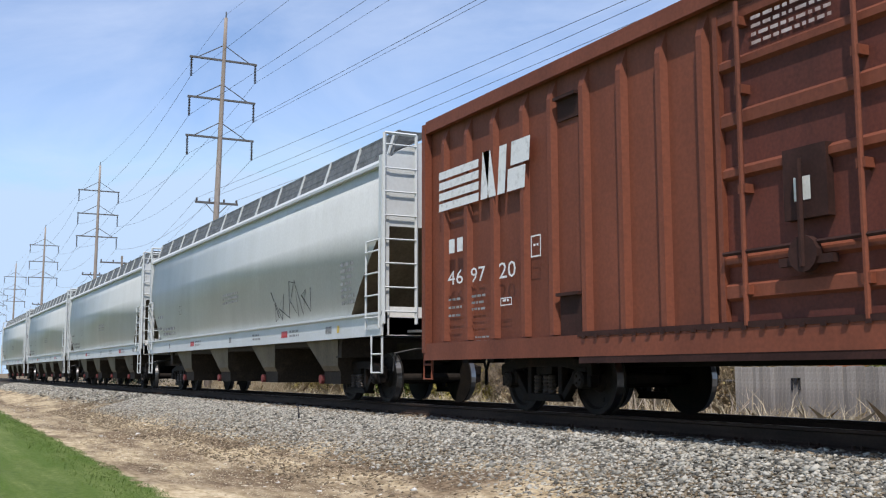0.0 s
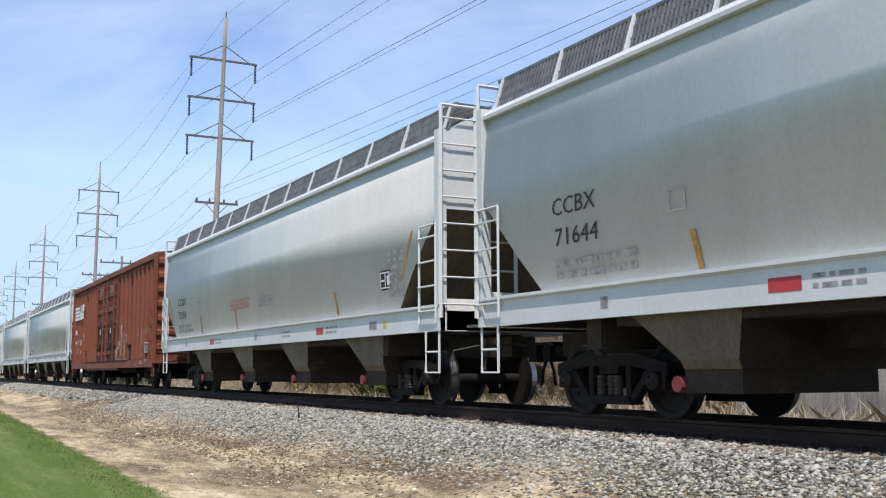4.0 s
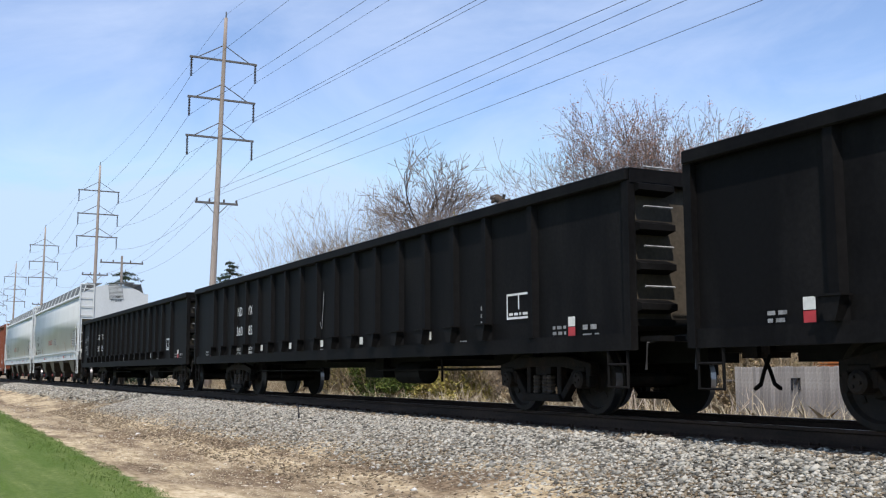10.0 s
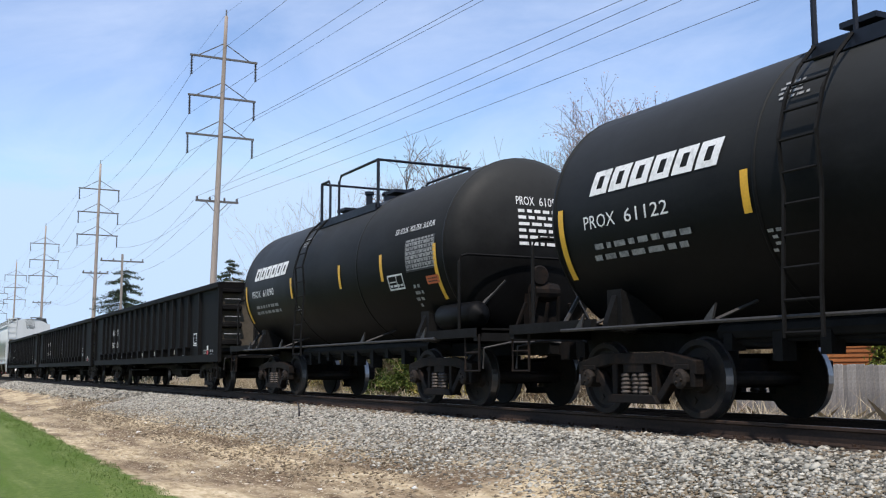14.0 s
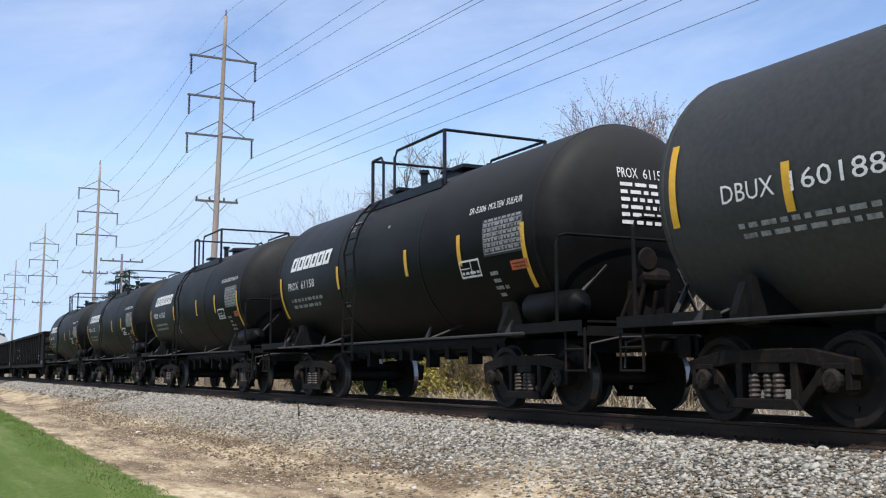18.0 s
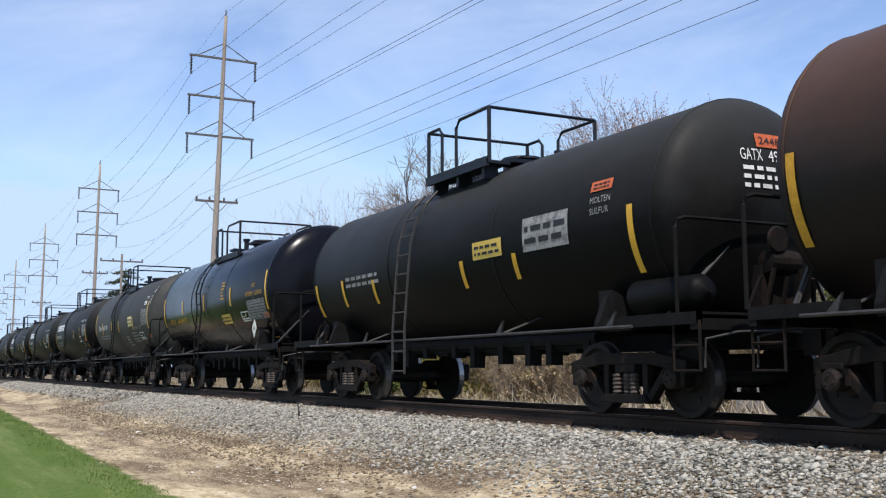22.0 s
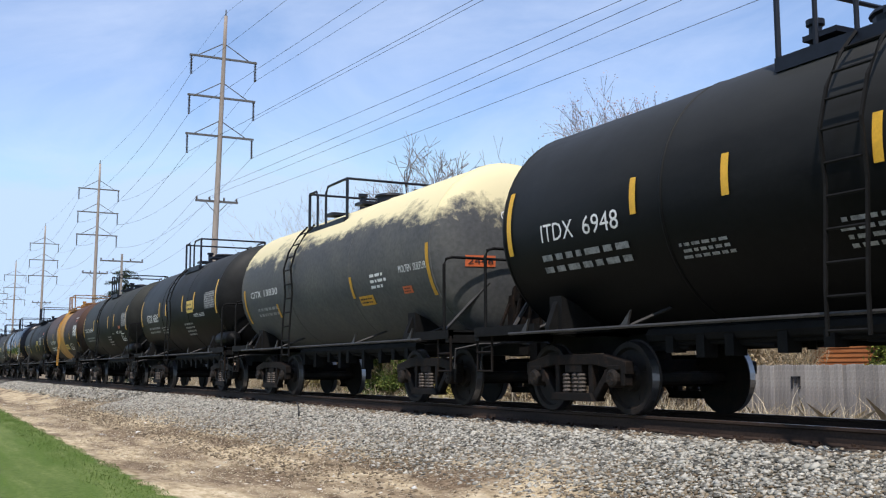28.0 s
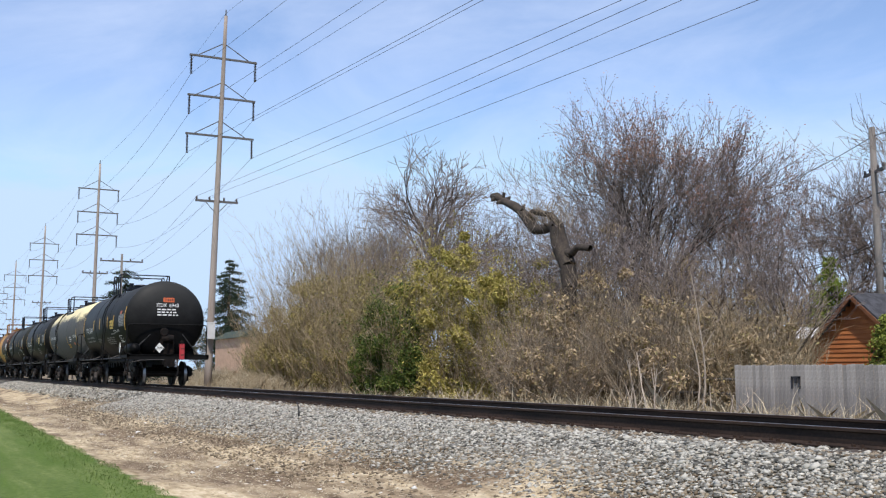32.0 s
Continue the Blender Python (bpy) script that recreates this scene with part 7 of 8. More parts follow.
POLES = [Vector((x, y, 4.02 if x > 0 else 0)) for x, y in ((31.1, 23.04), (-75.3, 19.72), (-138.4, 21.2), (-203.0, 21.9), (-273.6, 23.2), (-340.0, 24.4), (-406.0, 25.6))]
for i, b in enumerate(POLES):
    pole = pylon(b, 0.78 if i == 1 else 0.3, "tall wooden power pole with three steel crossarms")
    if i == 1:
        bm = bmesh.new()
        box(bm, 0.35, 0.85, -0.25, 0.25, 3.9, 5.1)
        part("equipment_box", bm, M_PALE, pole, "pale grey metal equipment box")
        bm = bmesh.new()
        box(bm, 0.2, 0.36, -0.06, 0.06, 4.2, 4.8)
        part("bracket", bm, M_ARM, pole)


def wire(a, b, sag, r, material, name="power_cable"):
    bm = bmesh.new()
    tube(bm, catenary(a, b, sag), r, 4, cap=False)
    return tagged(part(name, bm, material), "thin overhead power cable strung between poles", "cable", "overhead cables")


def lean_of(i):
    return 0.78 if i == 1 else 0.3


for i in range(len(POLES) - 1):
    a, b = POLES[i], POLES[i + 1]
    for z in ARMZ:
        for s in (-1, 1):
            la, lb = lean_of(i) * (z + 1.05) / 28.6, lean_of(i + 1) * (z + 1.05) / 28.6
            wire((a.x, a.y + la + s * 2.45, z - HANG - 0.12 - a.z), (b.x, b.y + lb + s * 2.45, z - HANG - 0.12), 2.0 if i else 0.16, 0.014, M_WIRE)
    wire((a.x, a.y + lean_of(i), 27.6 - a.z), (b.x, b.y + lean_of(i + 1), 27.6), 0.9, 0.010, M_WIRE)
    for y in (-1.5, -0.55, 1.5):
        la, lb = lean_of(i) * 14.1 / 28.6, lean_of(i + 1) * 14.1 / 28.6
        wire((a.x, a.y + la + y, 13.36 if i else 11.6), (b.x, b.y + lb + y, 13.36), 2.2 if i else 0.5, 0.011, M_WIRE)


def street_pole(x, y, h, arm, turn, label, rad=0.15, armz=None):
    armz = armz or h - 0.68
    root = tagged(empty("utility_pole", pose(x, y, ground_z(y), 0, 0, turn)), label, "utility pole")
    bm = bmesh.new()
    tube(bm, [(0, 0, -0.1), (0, 0, h / 2), (0, 0, h)], rad, 10, r2=rad * 0.7)
    part("pole", bm, M_POLE_GREY, root, smooth=True)
    bm = bmesh.new()
    box(bm, -0.06, 0.06, -arm, arm, armz - 0.07, armz + 0.06)
    ca = part("crossarm", bm, M_ARM, root)
    for yy in (-arm + 0.1, -arm * 0.4, arm * 0.4, arm - 0.1):
        bm = bmesh.new()
        lathe(bm, [(armz + 0.05, 0.03), (armz + 0.13, 0.07), (armz + 0.26, 0.06), (armz + 0.28, 0)], "z", (0, yy, 0), 8)
        part("pin_insulator", bm, M_INSUL, ca)
    return root


street_pole(-101.1, 18.0, 12.6, 2.0, 0, "weathered wooden utility pole with a single crossarm")
street_pole(-34.0, 41.0, 13.2, 1.2, 62, "grey wooden utility pole behind the garden shed", 0.21, 11.0)
for a, b, sag, r in (((-34.0, 41.0, 11.7), (-75.7, 70.0, 17.3), 0.8, 0.022), ((-34.0, 41.0, 8.9), (-75.9, 70.0, 13.3), 0.9, 0.030), ((-34.0, 41.0, 6.7), (-71.7, 70.0, 10.9), 1.2, 0.028), ((-34.0, 41.0, 6.5), (-82.7, 70.0, 10.5), 1.6, 0.028), ((-34.0, 41.0, 11.7), (-6.0, 33.0, 13.0), 0.6, 0.022), ((-34.0, 41.0, 8.9), (-6.0, 33.0, 10.0), 0.6, 0.030)):
    wire(a, b, sag, r, M_WIRE_DARK)

# ------------------------------------------------------------------ garden fence, shed, far houses
def board_fence():
    root = tagged(empty("board_fence", pose(0, 22.0, 0)), "weathered grey wooden privacy fence of upright boards", "fence")
    rng = random.Random(2)
    bm = bmesh.new()
    box(bm, -0.068, 0.068, -0.012, 0.012, -1.10, 0.655)
    prism(bm, [(-0.068, 0.655), (0.068, 0.655), (0.045, 0.68), (-0.045, 0.68)], "y", -0.012, 0.012)
    bmesh.ops.recalc_face_normals(bm, faces=bm.faces[:])
    me = bpy.data.meshes.new("board")
    bm.to_mesh(me)
    bm.free()
    me.materials.append(M_FENCE)
    for i in range(112):
        o = new("board", me)
        o.parent = root
        o.location = (-23.5 + i * 0.143, rng.uniform(-0.006, 0.006), rng.uniform(-0.025, 0.01))
        o.rotation_euler = (0, rng.uniform(-0.006, 0.006), 0)
    for z in (-0.7, 0.35):
        bm = bmesh.new()
        box(bm, -23.6, -7.5, 0.014, 0.06, z, z + 0.09)
        part("fence_rail", bm, M_FENCE, root)


board_fence()


def gate_frame():
    """A small dark metal frame fixed on the boards."""
    bm = bmesh.new()
    for x0, x1, z0, z1 in ((-0.16, -0.11, 0.02, 0.36), (0.10, 0.16, 0.02, 0.36), (-0.16, 0.16, 0.31, 0.36), (-0.04, 0.04, 0.18, 0.31)):
        box(bm, x0, x1, -0.03, 0.0, z0, z1)
    f = tagged(part("metal_frame", bm, M_WIRE_DARK), "small dark metal frame fixed on the board fence", "bracket")
    f.location = (-21.18, 21.985, 0)


gate_frame()


def rail_fence():
    root = tagged(empty("rail_fence", pose(0, 24.0, 0)), "low brown split-rail fence half hidden in brush", "fence")
    for i in range(14):
        x = -62 + i * 2.9
        bm = bmesh.new()
        box(bm, x - 0.07, x + 0.07, -0.07, 0.07, -1.1, 0.48)
        part("post", bm, M_POLE_GREY, root)
        for z in (-0.25, 0.22):
            bm = bmesh.new()
            tube(bm, [(x, 0, z), (x + 2.9, 0, z + 0.03)], 0.055, 6)
            part("rail", bm, M_POLE_GREY, root)


rail_fence()


def shed():
    root = tagged(empty("garden_shed", pose(-29.37, 34.0, -1.05)), "orange-stained clapboard shed with a dark shingle gable roof", "shed")
    w, eave, apex, depth = 2.45, 2.45, 4.55, 6.0
    bm = bmesh.new()
    prism(bm, [(-w, 0), (w, 0), (w, eave), (0, apex - 0.12), (-w, eave)], "y", 0.03, depth)
    bmesh.ops.recalc_face_normals(bm, faces=bm.faces[:])
    part("wall", bm, M_CEDAR, root)
    z, k = 0.05, 0
    while z < apex - 0.35:
        hw = w if z < eave else w * (apex - 0.2 - z) / (apex - 0.2 - eave)
        bm = bmesh.new()
        prism(bm, [(-0.045, z), (0.03, z), (0.03, z + 0.19), (-0.012, z + 0.19)], "x", -hw, hw)
        bmesh.ops.recalc_face_normals(bm, faces=bm.faces[:])
        part("clapboard", bm, M_CEDAR, root)
        z += 0.185
    for s in (-1, 1):
        bm = bmesh.new()
        a, b = (0, apex), (s * (w + 0.45), eave - 0.38 * 1.0)
        nx = 0.12
        prism(bm, [a, b, (b[0], b[1] + nx), (0, apex + nx)] if s < 0 else [b, a, (0, apex + nx), (b[0], b[1] + nx)], "y", -0.35, depth + 0.3)
        bmesh.ops.recalc_face_normals(bm, faces=bm.faces[:])
        part("roof", bm, M_SHINGLE, root)
        bm = bmesh.new()
        prism(bm, [(0, apex - 0.16), (b[0], b[1] - 0.16), (b[0], b[1] + 0.02), (0, apex + 0.02)] if s < 0 else [(b[0], b[1] - 0.16), (0, apex - 0.16), (0, apex + 0.02), (b[0], b[1] + 0.02)], "y", -0.39, -0.35)
        bmesh.ops.recalc_face_normals(bm, faces=bm.faces[:])
        part("fascia", bm, M_TRIM, root)


shed()


def far_house(x, y, w, d, eave, apex, wall_m, turn, label):
    root = tagged(empty("house", pose(x, y, ground_z(y), 0, 0, turn)), label, "house")
    bm = bmesh.new()
    box(bm, -w / 2, w / 2, -d / 2, d / 2, 0, eave)
    wl_ = part("wall", bm, wall_m, root)
    bm = bmesh.new()
    prism(bm, [(-d / 2 - 0.3, eave - 0.05), (d / 2 + 0.3, eave - 0.05), (0, apex)], "x", -w / 2 - 0.3, w / 2 + 0.3)
    bmesh.ops.recalc_face_normals(bm, faces=bm.faces[:])
    part("roof", bm, M_ROOFGREEN if wall_m == M_TAN else M_PALE, root)
    for k in (-1, 1) if wall_m != M_TAN else ():
        bm = bmesh.new()
        box(bm, k * w * 0.22 - 0.5, k * w * 0.22 + 0.5, -d / 2 - 0.03, -d / 2 + 0.02, 0.9, 2.0)
        part("window", bm, M_GLASS, root)


far_house(-99.6, 29.2, 9.0, 2.4, 4.75, 5.5, M_TAN, 0, "tan house with a low grey roof beyond the poles")
far_house(-33.0, 34.5, 2.2, 1.6, 2.95, 3.4, M_PALE, 40, "small pale garden hut hidden behind bare brush")

# ------------------------------------------------------------------ trees and scrub
bare_tree("bare_tree", -43.7, 34.0, 17.0, 24, "large leafless tree with several stems and reddish buds", trunk=0.21, depth=5, limbs=8, first=0.20, buds=M_BUDS, bud_size=0.058, spread=(0.08, 0.52), budn=4, bark=M_BARK_DARK, tw=0.0115, up=0.09, bend=0.17, twig=M_TWIG_GREY, limb=(0.205, 0.26), angle=(0.22, 0.66), bud_from=0.70)
bare_tree("bare_tree", -50.6, 37.5, 12.8, 15, "leafless grey tree in the scrub", trunk=0.14, depth=5, limbs=4, first=0.30, spread=(0.15, 0.45), bark=M_BARK_DARK, tw=0.011, up=0.18, twig=M_TWIG_GREY, bend=0.16)
bare_tree("bare_tree", -40.0, 37.5, 12.4, 25, "leafless tree with reddish buds in the scrub", buds=M_BUDS, bud_size=0.055, budn=2, bud_from=0.6, trunk=0.13, depth=5, limbs=4, first=0.30, spread=(0.15, 0.5), bark=M_BARK_DARK, tw=0.011, up=0.18, twig=M_TWIG_GREY, bend=0.16)
bare_tree("bare_tree", -90.5, 45.0, 25.6, 43, "leafless round-crowned grey tree", trunk=0.34, depth=4, limbs=9, first=0.55, spread=(0.15, 0.95), bark=M_BARK_DARK, tw=0.026, up=0.02, limb=(0.125, 0.16), twig=M_TWIG_GREY, bend=0.27, angle=(0.3, 0.75))
bare_tree("bare_tree", -37.5, 47.0, 12.5, 45, "leafless spreading grey tree", trunk=0.18, depth=5, limbs=5, first=0.3, spread=(0.3, 0.7), tw=0.012, twig=M_TWIG_GREY, up=0.12)
bare_tree("bare_tree", -32.5, 47.5, 12.8, 46, "leafless spreading grey tree", trunk=0.18, depth=5, limbs=5, first=0.3, spread=(0.3, 0.7), tw=0.012, twig=M_TWIG_GREY, up=0.12)
bare_tree("bare_tree", -43.0, 49.0, 11.5, 47, "leafless spreading grey tree", trunk=0.18, depth=5, limbs=5, first=0.3, spread=(0.3, 0.7), tw=0.012, twig=M_TWIG_GREY, up=0.12)
for x, y, h, sd in ((-57.5, 30.0, 12.8, 51), (-60.5, 31.0, 13.4, 52), (-64.0, 30.0, 12.8, 53), (-68.0, 29.5, 12.4, 54), (-72.5, 29.0, 11.8, 55), (-53.0, 31.0, 13.0, 56), (-77.0, 29.0, 10.6, 57), (-66.0, 27.5, 12.2, 59), (-70.5, 27.0, 11.6, 61), (-62.0, 27.5, 12.6, 62), (-55.0, 28.0, 12.4, 63), (-50.0, 33.0, 10.0, 58), (-46.5, 30.5, 8.5, 60)):
    bare_tree("bare_tree", x, y, h, sd, "thin leafless young tree in the scrub", trunk=0.07, depth=4, limbs=6, first=0.15, spread=(0.05, 0.32), tw=0.010, up=0.3, twig=M_TWIG_GREY, bend=0.14)
for i in range(16):
    rr = random.Random(900 + i)
    bare_tree("bare_tree", -128 - i * 15, 30 + rr.uniform(0, 25), rr.uniform(8, 11), 900 + i, "far leafless tree along the line", trunk=0.15, depth=3, limbs=7, first=0.2, spread=(0.2, 0.6), tw=0.04)


def dead_tree():
    root = tagged(empty("dead_tree", pose(-34.1, 23.1, ground_z(23.1))), "broken dark dead tree with one crooked limb", "tree")
    rng = random.Random(8)
    segs = []
    path = [(0.0, 0, -0.2, 0.36), (0.07, 0, 1.9, 0.33), (0.12, 0, 3.67, 0.32), (0.35, 0, 4.81, 0.31), (0.26, 0, 5.64, 0.33), (-0.20, 0, 6.39, 0.36), (-0.39, 0, 6.86, 0.34), (-0.46, 0, 7.29, 0.30), (-0.83, 0, 7.35, 0.22),
            (-1.5, 0, 7.30, 0.19), (-2.15, 0, 7.40, 0.23), (-2.71, 0.05, 7.90, 0.25), (-3.3, 0.1, 8.30, 0.20), (-3.8, 0.1, 8.59, 0.21), (-4.8, 0.1, 8.98, 0.16), (-5.35, 0.1, 9.26, 0.20), (-5.79, 0.1, 9.36, 0.13)]
    for a, b in zip(path, path[1:]):
        segs.append((a[0], a[1], a[2], a[3], b[0], b[1], b[2], b[3]))
    for a, b, r in (((-0.1, 0, 6.2), (0.55, 0, 6.12), 0.20), ((0.55, 0, 6.12), (0.94, 0, 6.33), 0.15), ((0.94, 0, 6.33), (1.65, 0.1, 6.21), 0.14), ((-2.60, 0, 7.9), (-2.3, 0, 8.16), 0.15), ((-2.3, 0, 8.16), (-1.02, 0.05, 7.87), 0.13), ((-1.02, 0.05, 7.87), (-0.30, 0.1, 7.21), 0.15), ((-4.9, 0.1, 9.0), (-4.75, 0.1, 9.35), 0.08)):
        segs.append((*a, r, *b, r * 0.85))
    for _ in range(26):                                # burls and broken knots
        a = path[rng.randint(3, 15)]
        d = Vector((rng.gauss(0, 1), rng.gauss(0, 1), rng.gauss(0, 1))).normalized()
        segs.append((a[0], a[1], a[2], 0.16, a[0] + d.x * 0.34, a[1] + d.y * 0.34, a[2] + d.z * 0.34, 0.05))
    seg_mesh("trunk", segs, M_BARK_DARK, root, sides=8)
    tw = []
    for _ in range(260):
        p = Vector((rng.uniform(-2.9, 0.3), rng.gauss(0, 0.15), rng.uniform(7.1, 8.2)))
        d = Vector((rng.gauss(0, 0.4), rng.gauss(0, 0.4), rng.uniform(0.2, 1))).normalized()
        tw.append((*p, 0.014, *(p + d * rng.uniform(0.2, 0.8)), 0.004))
    seg_mesh("twig_mass", tw, M_TWIG, root)


dead_tree()

conifer("spruce_tree", -131.5, 37.0, 16.6, 10.5, 61, "dark green spruce tree", M_SPRUCE, ragged=0.5, power=0.6, n=34)
conifer("spruce_tree", -137.5, 25.0, 15.4, 12.0, 62, "dark bushy spruce tree", M_SPRUCE, ragged=0.4, power=0.42, n=24)
conifer("arborvitae", -34.2, 38.0, 7.0, 4.2, 63, "yellow-green clipped conifer beside the shed", M_CEDARLEAF, ragged=0.12, n=34, power=0.6)
conifer("arborvitae", -25.75, 31.2, 3.7, 1.8, 64, "yellow-green clipped conifer beside the shed", M_CEDARLEAF, ragged=0.15, n=30, power=0.5)

shrub("budding_shrub", -42.4, 22.4, 10.8, 5.4, 9.0, 71, "tall dense shrub in yellow-green young leaf", M_YOUNG, 84000, 0.074, n_twig=240, lo=0.03, shape=0.40, fill=0.6, thin=1.3, gap=0.05, blobs=200, blob_r=(0.30, 0.75))
shrub("budding_shrub", -38.6, 23.4, 6.4, 4.0, 7.2, 72, "shrub in thin yellow-green young leaf", M_YOUNG, 21000, 0.070, n_twig=240, lo=0.05, shape=0.5, fill=0.6, thin=1.2, gap=0.05, blobs=50, blob_r=(0.3, 0.6))
shrub("evergreen_shrub", -43.7, 19.8, 5.2, 2.6, 6.6, 73, "dense dark green evergreen shrub", M_GREEN, 30000, 0.072, n_twig=100, lo=0.0, shape=0.5, fill=0.6, gap=0.05, blobs=44, blob_r=(0.40, 0.80))
shrub("evergreen_shrub", -80.3, 25.0, 3.6, 2.4, 4.7, 88, "small dark green bush beside the house", M_GREEN, 6000, 0.075, n_twig=40, lo=0.0, shape=0.5, fill=0.8, gap=-0.1)
for x, y, w, d, h, sd in ((-52.5, 22.8, 8.0, 4.0, 11.4, 75), (-59.0, 23.0, 9.0, 4.0, 12.2, 76), (-66.5, 23.4, 8.0, 4.0, 11.4, 77), (-73.0, 24.2, 7.0, 3.6, 8.0, 83)):
    shrub("tan_brush", x, y, w, d, h, sd, "tall tan brush with first olive leaves", M_OLIVE, 30000, 0.080, n_twig=380, shape=0.32, lo=0.02, hi=0.62, thin=1.5, gap=0.08, fill=0.6, blobs=80, blob_r=(0.35, 0.9), crown=0.66)
for x, y, w, d, h, sd in ((-33.0, 24.2, 6.5, 3.6, 5.8, 78), (-29.4, 23.8, 6.0, 3.6, 5.4, 79), (-26.4, 25.2, 4.5, 3.0, 4.4, 80), (-38.0, 27.5, 8.0, 4.0, 7.8, 81), (-33.4, 29.0, 8.0, 4.0, 7.2, 82), (-29.6, 28.6, 5.0, 3.0, 5.2, 84), (-45.5, 29.5, 9.0, 4.0, 9.0, 85), (-37.0, 33.0, 8.0, 4.0, 7.6, 86), (-32.4, 21.2, 5.0, 2.4, 3.2, 87), (-34.2, 21.8, 5.5, 2.4, 4.9, 89)):
    shrub("tan_brush", x, y, w, d, h, sd, "tangled tan leafless brush", M_DEADLEAF, 9000, 0.074, n_twig=260, shape=0.35, lo=0.02, hi=0.95, thin=1.7, fill=0.35, gap=0.10, blobs=46, blob_r=(0.25, 0.6), twig=(M_TANTWIG, M_TWIG)[sd % 2])
for x, y, w, d, h, sd in ((-84.0, 22.5, 9.0, 3.0, 1.9, 95), (-76.0, 21.5, 10.0, 3.0, 1.7, 96), (-66.0, 20.5, 10.0, 3.0, 1.5, 97)):
    shrub("weed_clump", x, y, w, d, h, sd, "low dry straw-coloured weed thicket", M_STRAW, 2500, 0.05, n_twig=420, shape=0.3, thin=0.9, twig=M_STRAW, category="weeds")
for x, y, h, sd in ((-36.2, 25.6, 9.0, 91), (-33.6, 26.4, 8.6, 92), (-31.0, 26.0, 7.6, 93), (-28.6, 26.6, 7.4, 94), (-39.4, 25.4, 8.8, 98), (-26.8, 27.4, 6.6, 99)):
    bare_tree("bare_tree", x, y, h, sd, "thin dark-stemmed leafless sapling in tan brush", trunk=0.085, depth=4, limbs=5, first=0.25, spread=(0.1, 0.5), bark=M_BARK_DARK, tw=0.010, up=0.16, twig=M_TWIG_GREY, bend=0.2)
for i in range(15):
    rr = random.Random(700 + i)
    bare_tree("bare_tree", -24 - i * 5.2, 52 + rr.uniform(0, 10), rr.uniform(8.5, 11.5), 700 + i, "grey leafless tree far behind the scrub", trunk=0.14, depth=4, limbs=5, first=0.12, spread=(0.1, 0.7), tw=0.026, twig=M_TWIG_GREY)


def pale_sapling(x, y, h, seed):
    root = tagged(empty("pale_sapling", pose(x, y, ground_z(y))), "thin pale leafless sapling at the brush's edge", "sapling")
    rng, segs = random.Random(seed), []
    p, d, r = Vector((0, 0, -0.1)), Vector((rng.gauss(0, 0.05), 0, 1)).normalized(), 0.042
    for i in range(8):
        q = p + d * (h / 8)
        segs.append((*p, r, *q, r * 0.86))
        p, r = q, r * 0.86
        d = (d + Vector((rng.gauss(0, 0.09), rng.gauss(0, 0.09), 0.03))).normalized()
        if i > 2:
            s = Vector((rng.gauss(0, 1), rng.gauss(0, 1), 0.8)).normalized()
            segs.append((*p, r * 0.5, *(p + s * rng.uniform(0.3, 0.8)), 0.006))
    tagged(seg_mesh("trunk", segs, M_PALEWOOD, root, sides=6), kind="stuff")


pale_sapling(-23.9, 21.0, 4.6, 1)
pale_sapling(-24.6, 21.4, 3.0, 2)


def fallen_branch(x, y, turn, size, seed):
    """A bleached broken bough lying in the weeds."""
    rng, segs = random.Random(seed), []
    root = tagged(empty("fallen_branch", pose(x, y, ground_z(y), 0, 0, turn)), "bleached broken branch lying in dry weeds", "branch")
    p, d, r = Vector((-size, 0, 0.05)), Vector((1, 0, 0.18)).normalized(), 0.035
    for i in range(6):
        q = p + d * size / 3
        segs.append((*p, r, *q, r * 0.85))
        for _ in range(2):
            s = (d * 0.4 + Vector((rng.gauss(0, 0.6), rng.gauss(0, 0.6), rng.uniform(0.1, 1.2)))).normalized()
            e = q + s * rng.uniform(0.3, 0.9)
            segs.append((*q, r * 0.55, *e, 0.012))
            segs.append((*e, 0.012, *(e + (s + Vector((rng.gauss(0, 0.5), 0, 0.3))).normalized() * 0.4), 0.006))
        p, r = q, r * 0.85
        d = (d + Vector((0, rng.gauss(0, 0.15), rng.gauss(0, 0.2)))).normalized()
    tagged(seg_mesh("wood", segs, M_PALEWOOD, root, sides=5), kind="stuff")


for x, y, t, s, sd in ((-26.6, 19.2, 20, 1.3, 1), (-23.6, 18.2, -20, 1.1, 2), (-18.6, 17.6, 200, 0.9, 3), (-34.5, 18.8, 160, 0.9, 5)):
    fallen_branch(x, y, t, s, sd)
pale_sapling(-23.7, 18.8, 2.4, 5)
pale_sapling(-24.3, 18.9, 2.0, 6)
pale_sapling(-22.6, 18.2, 1.7, 7)


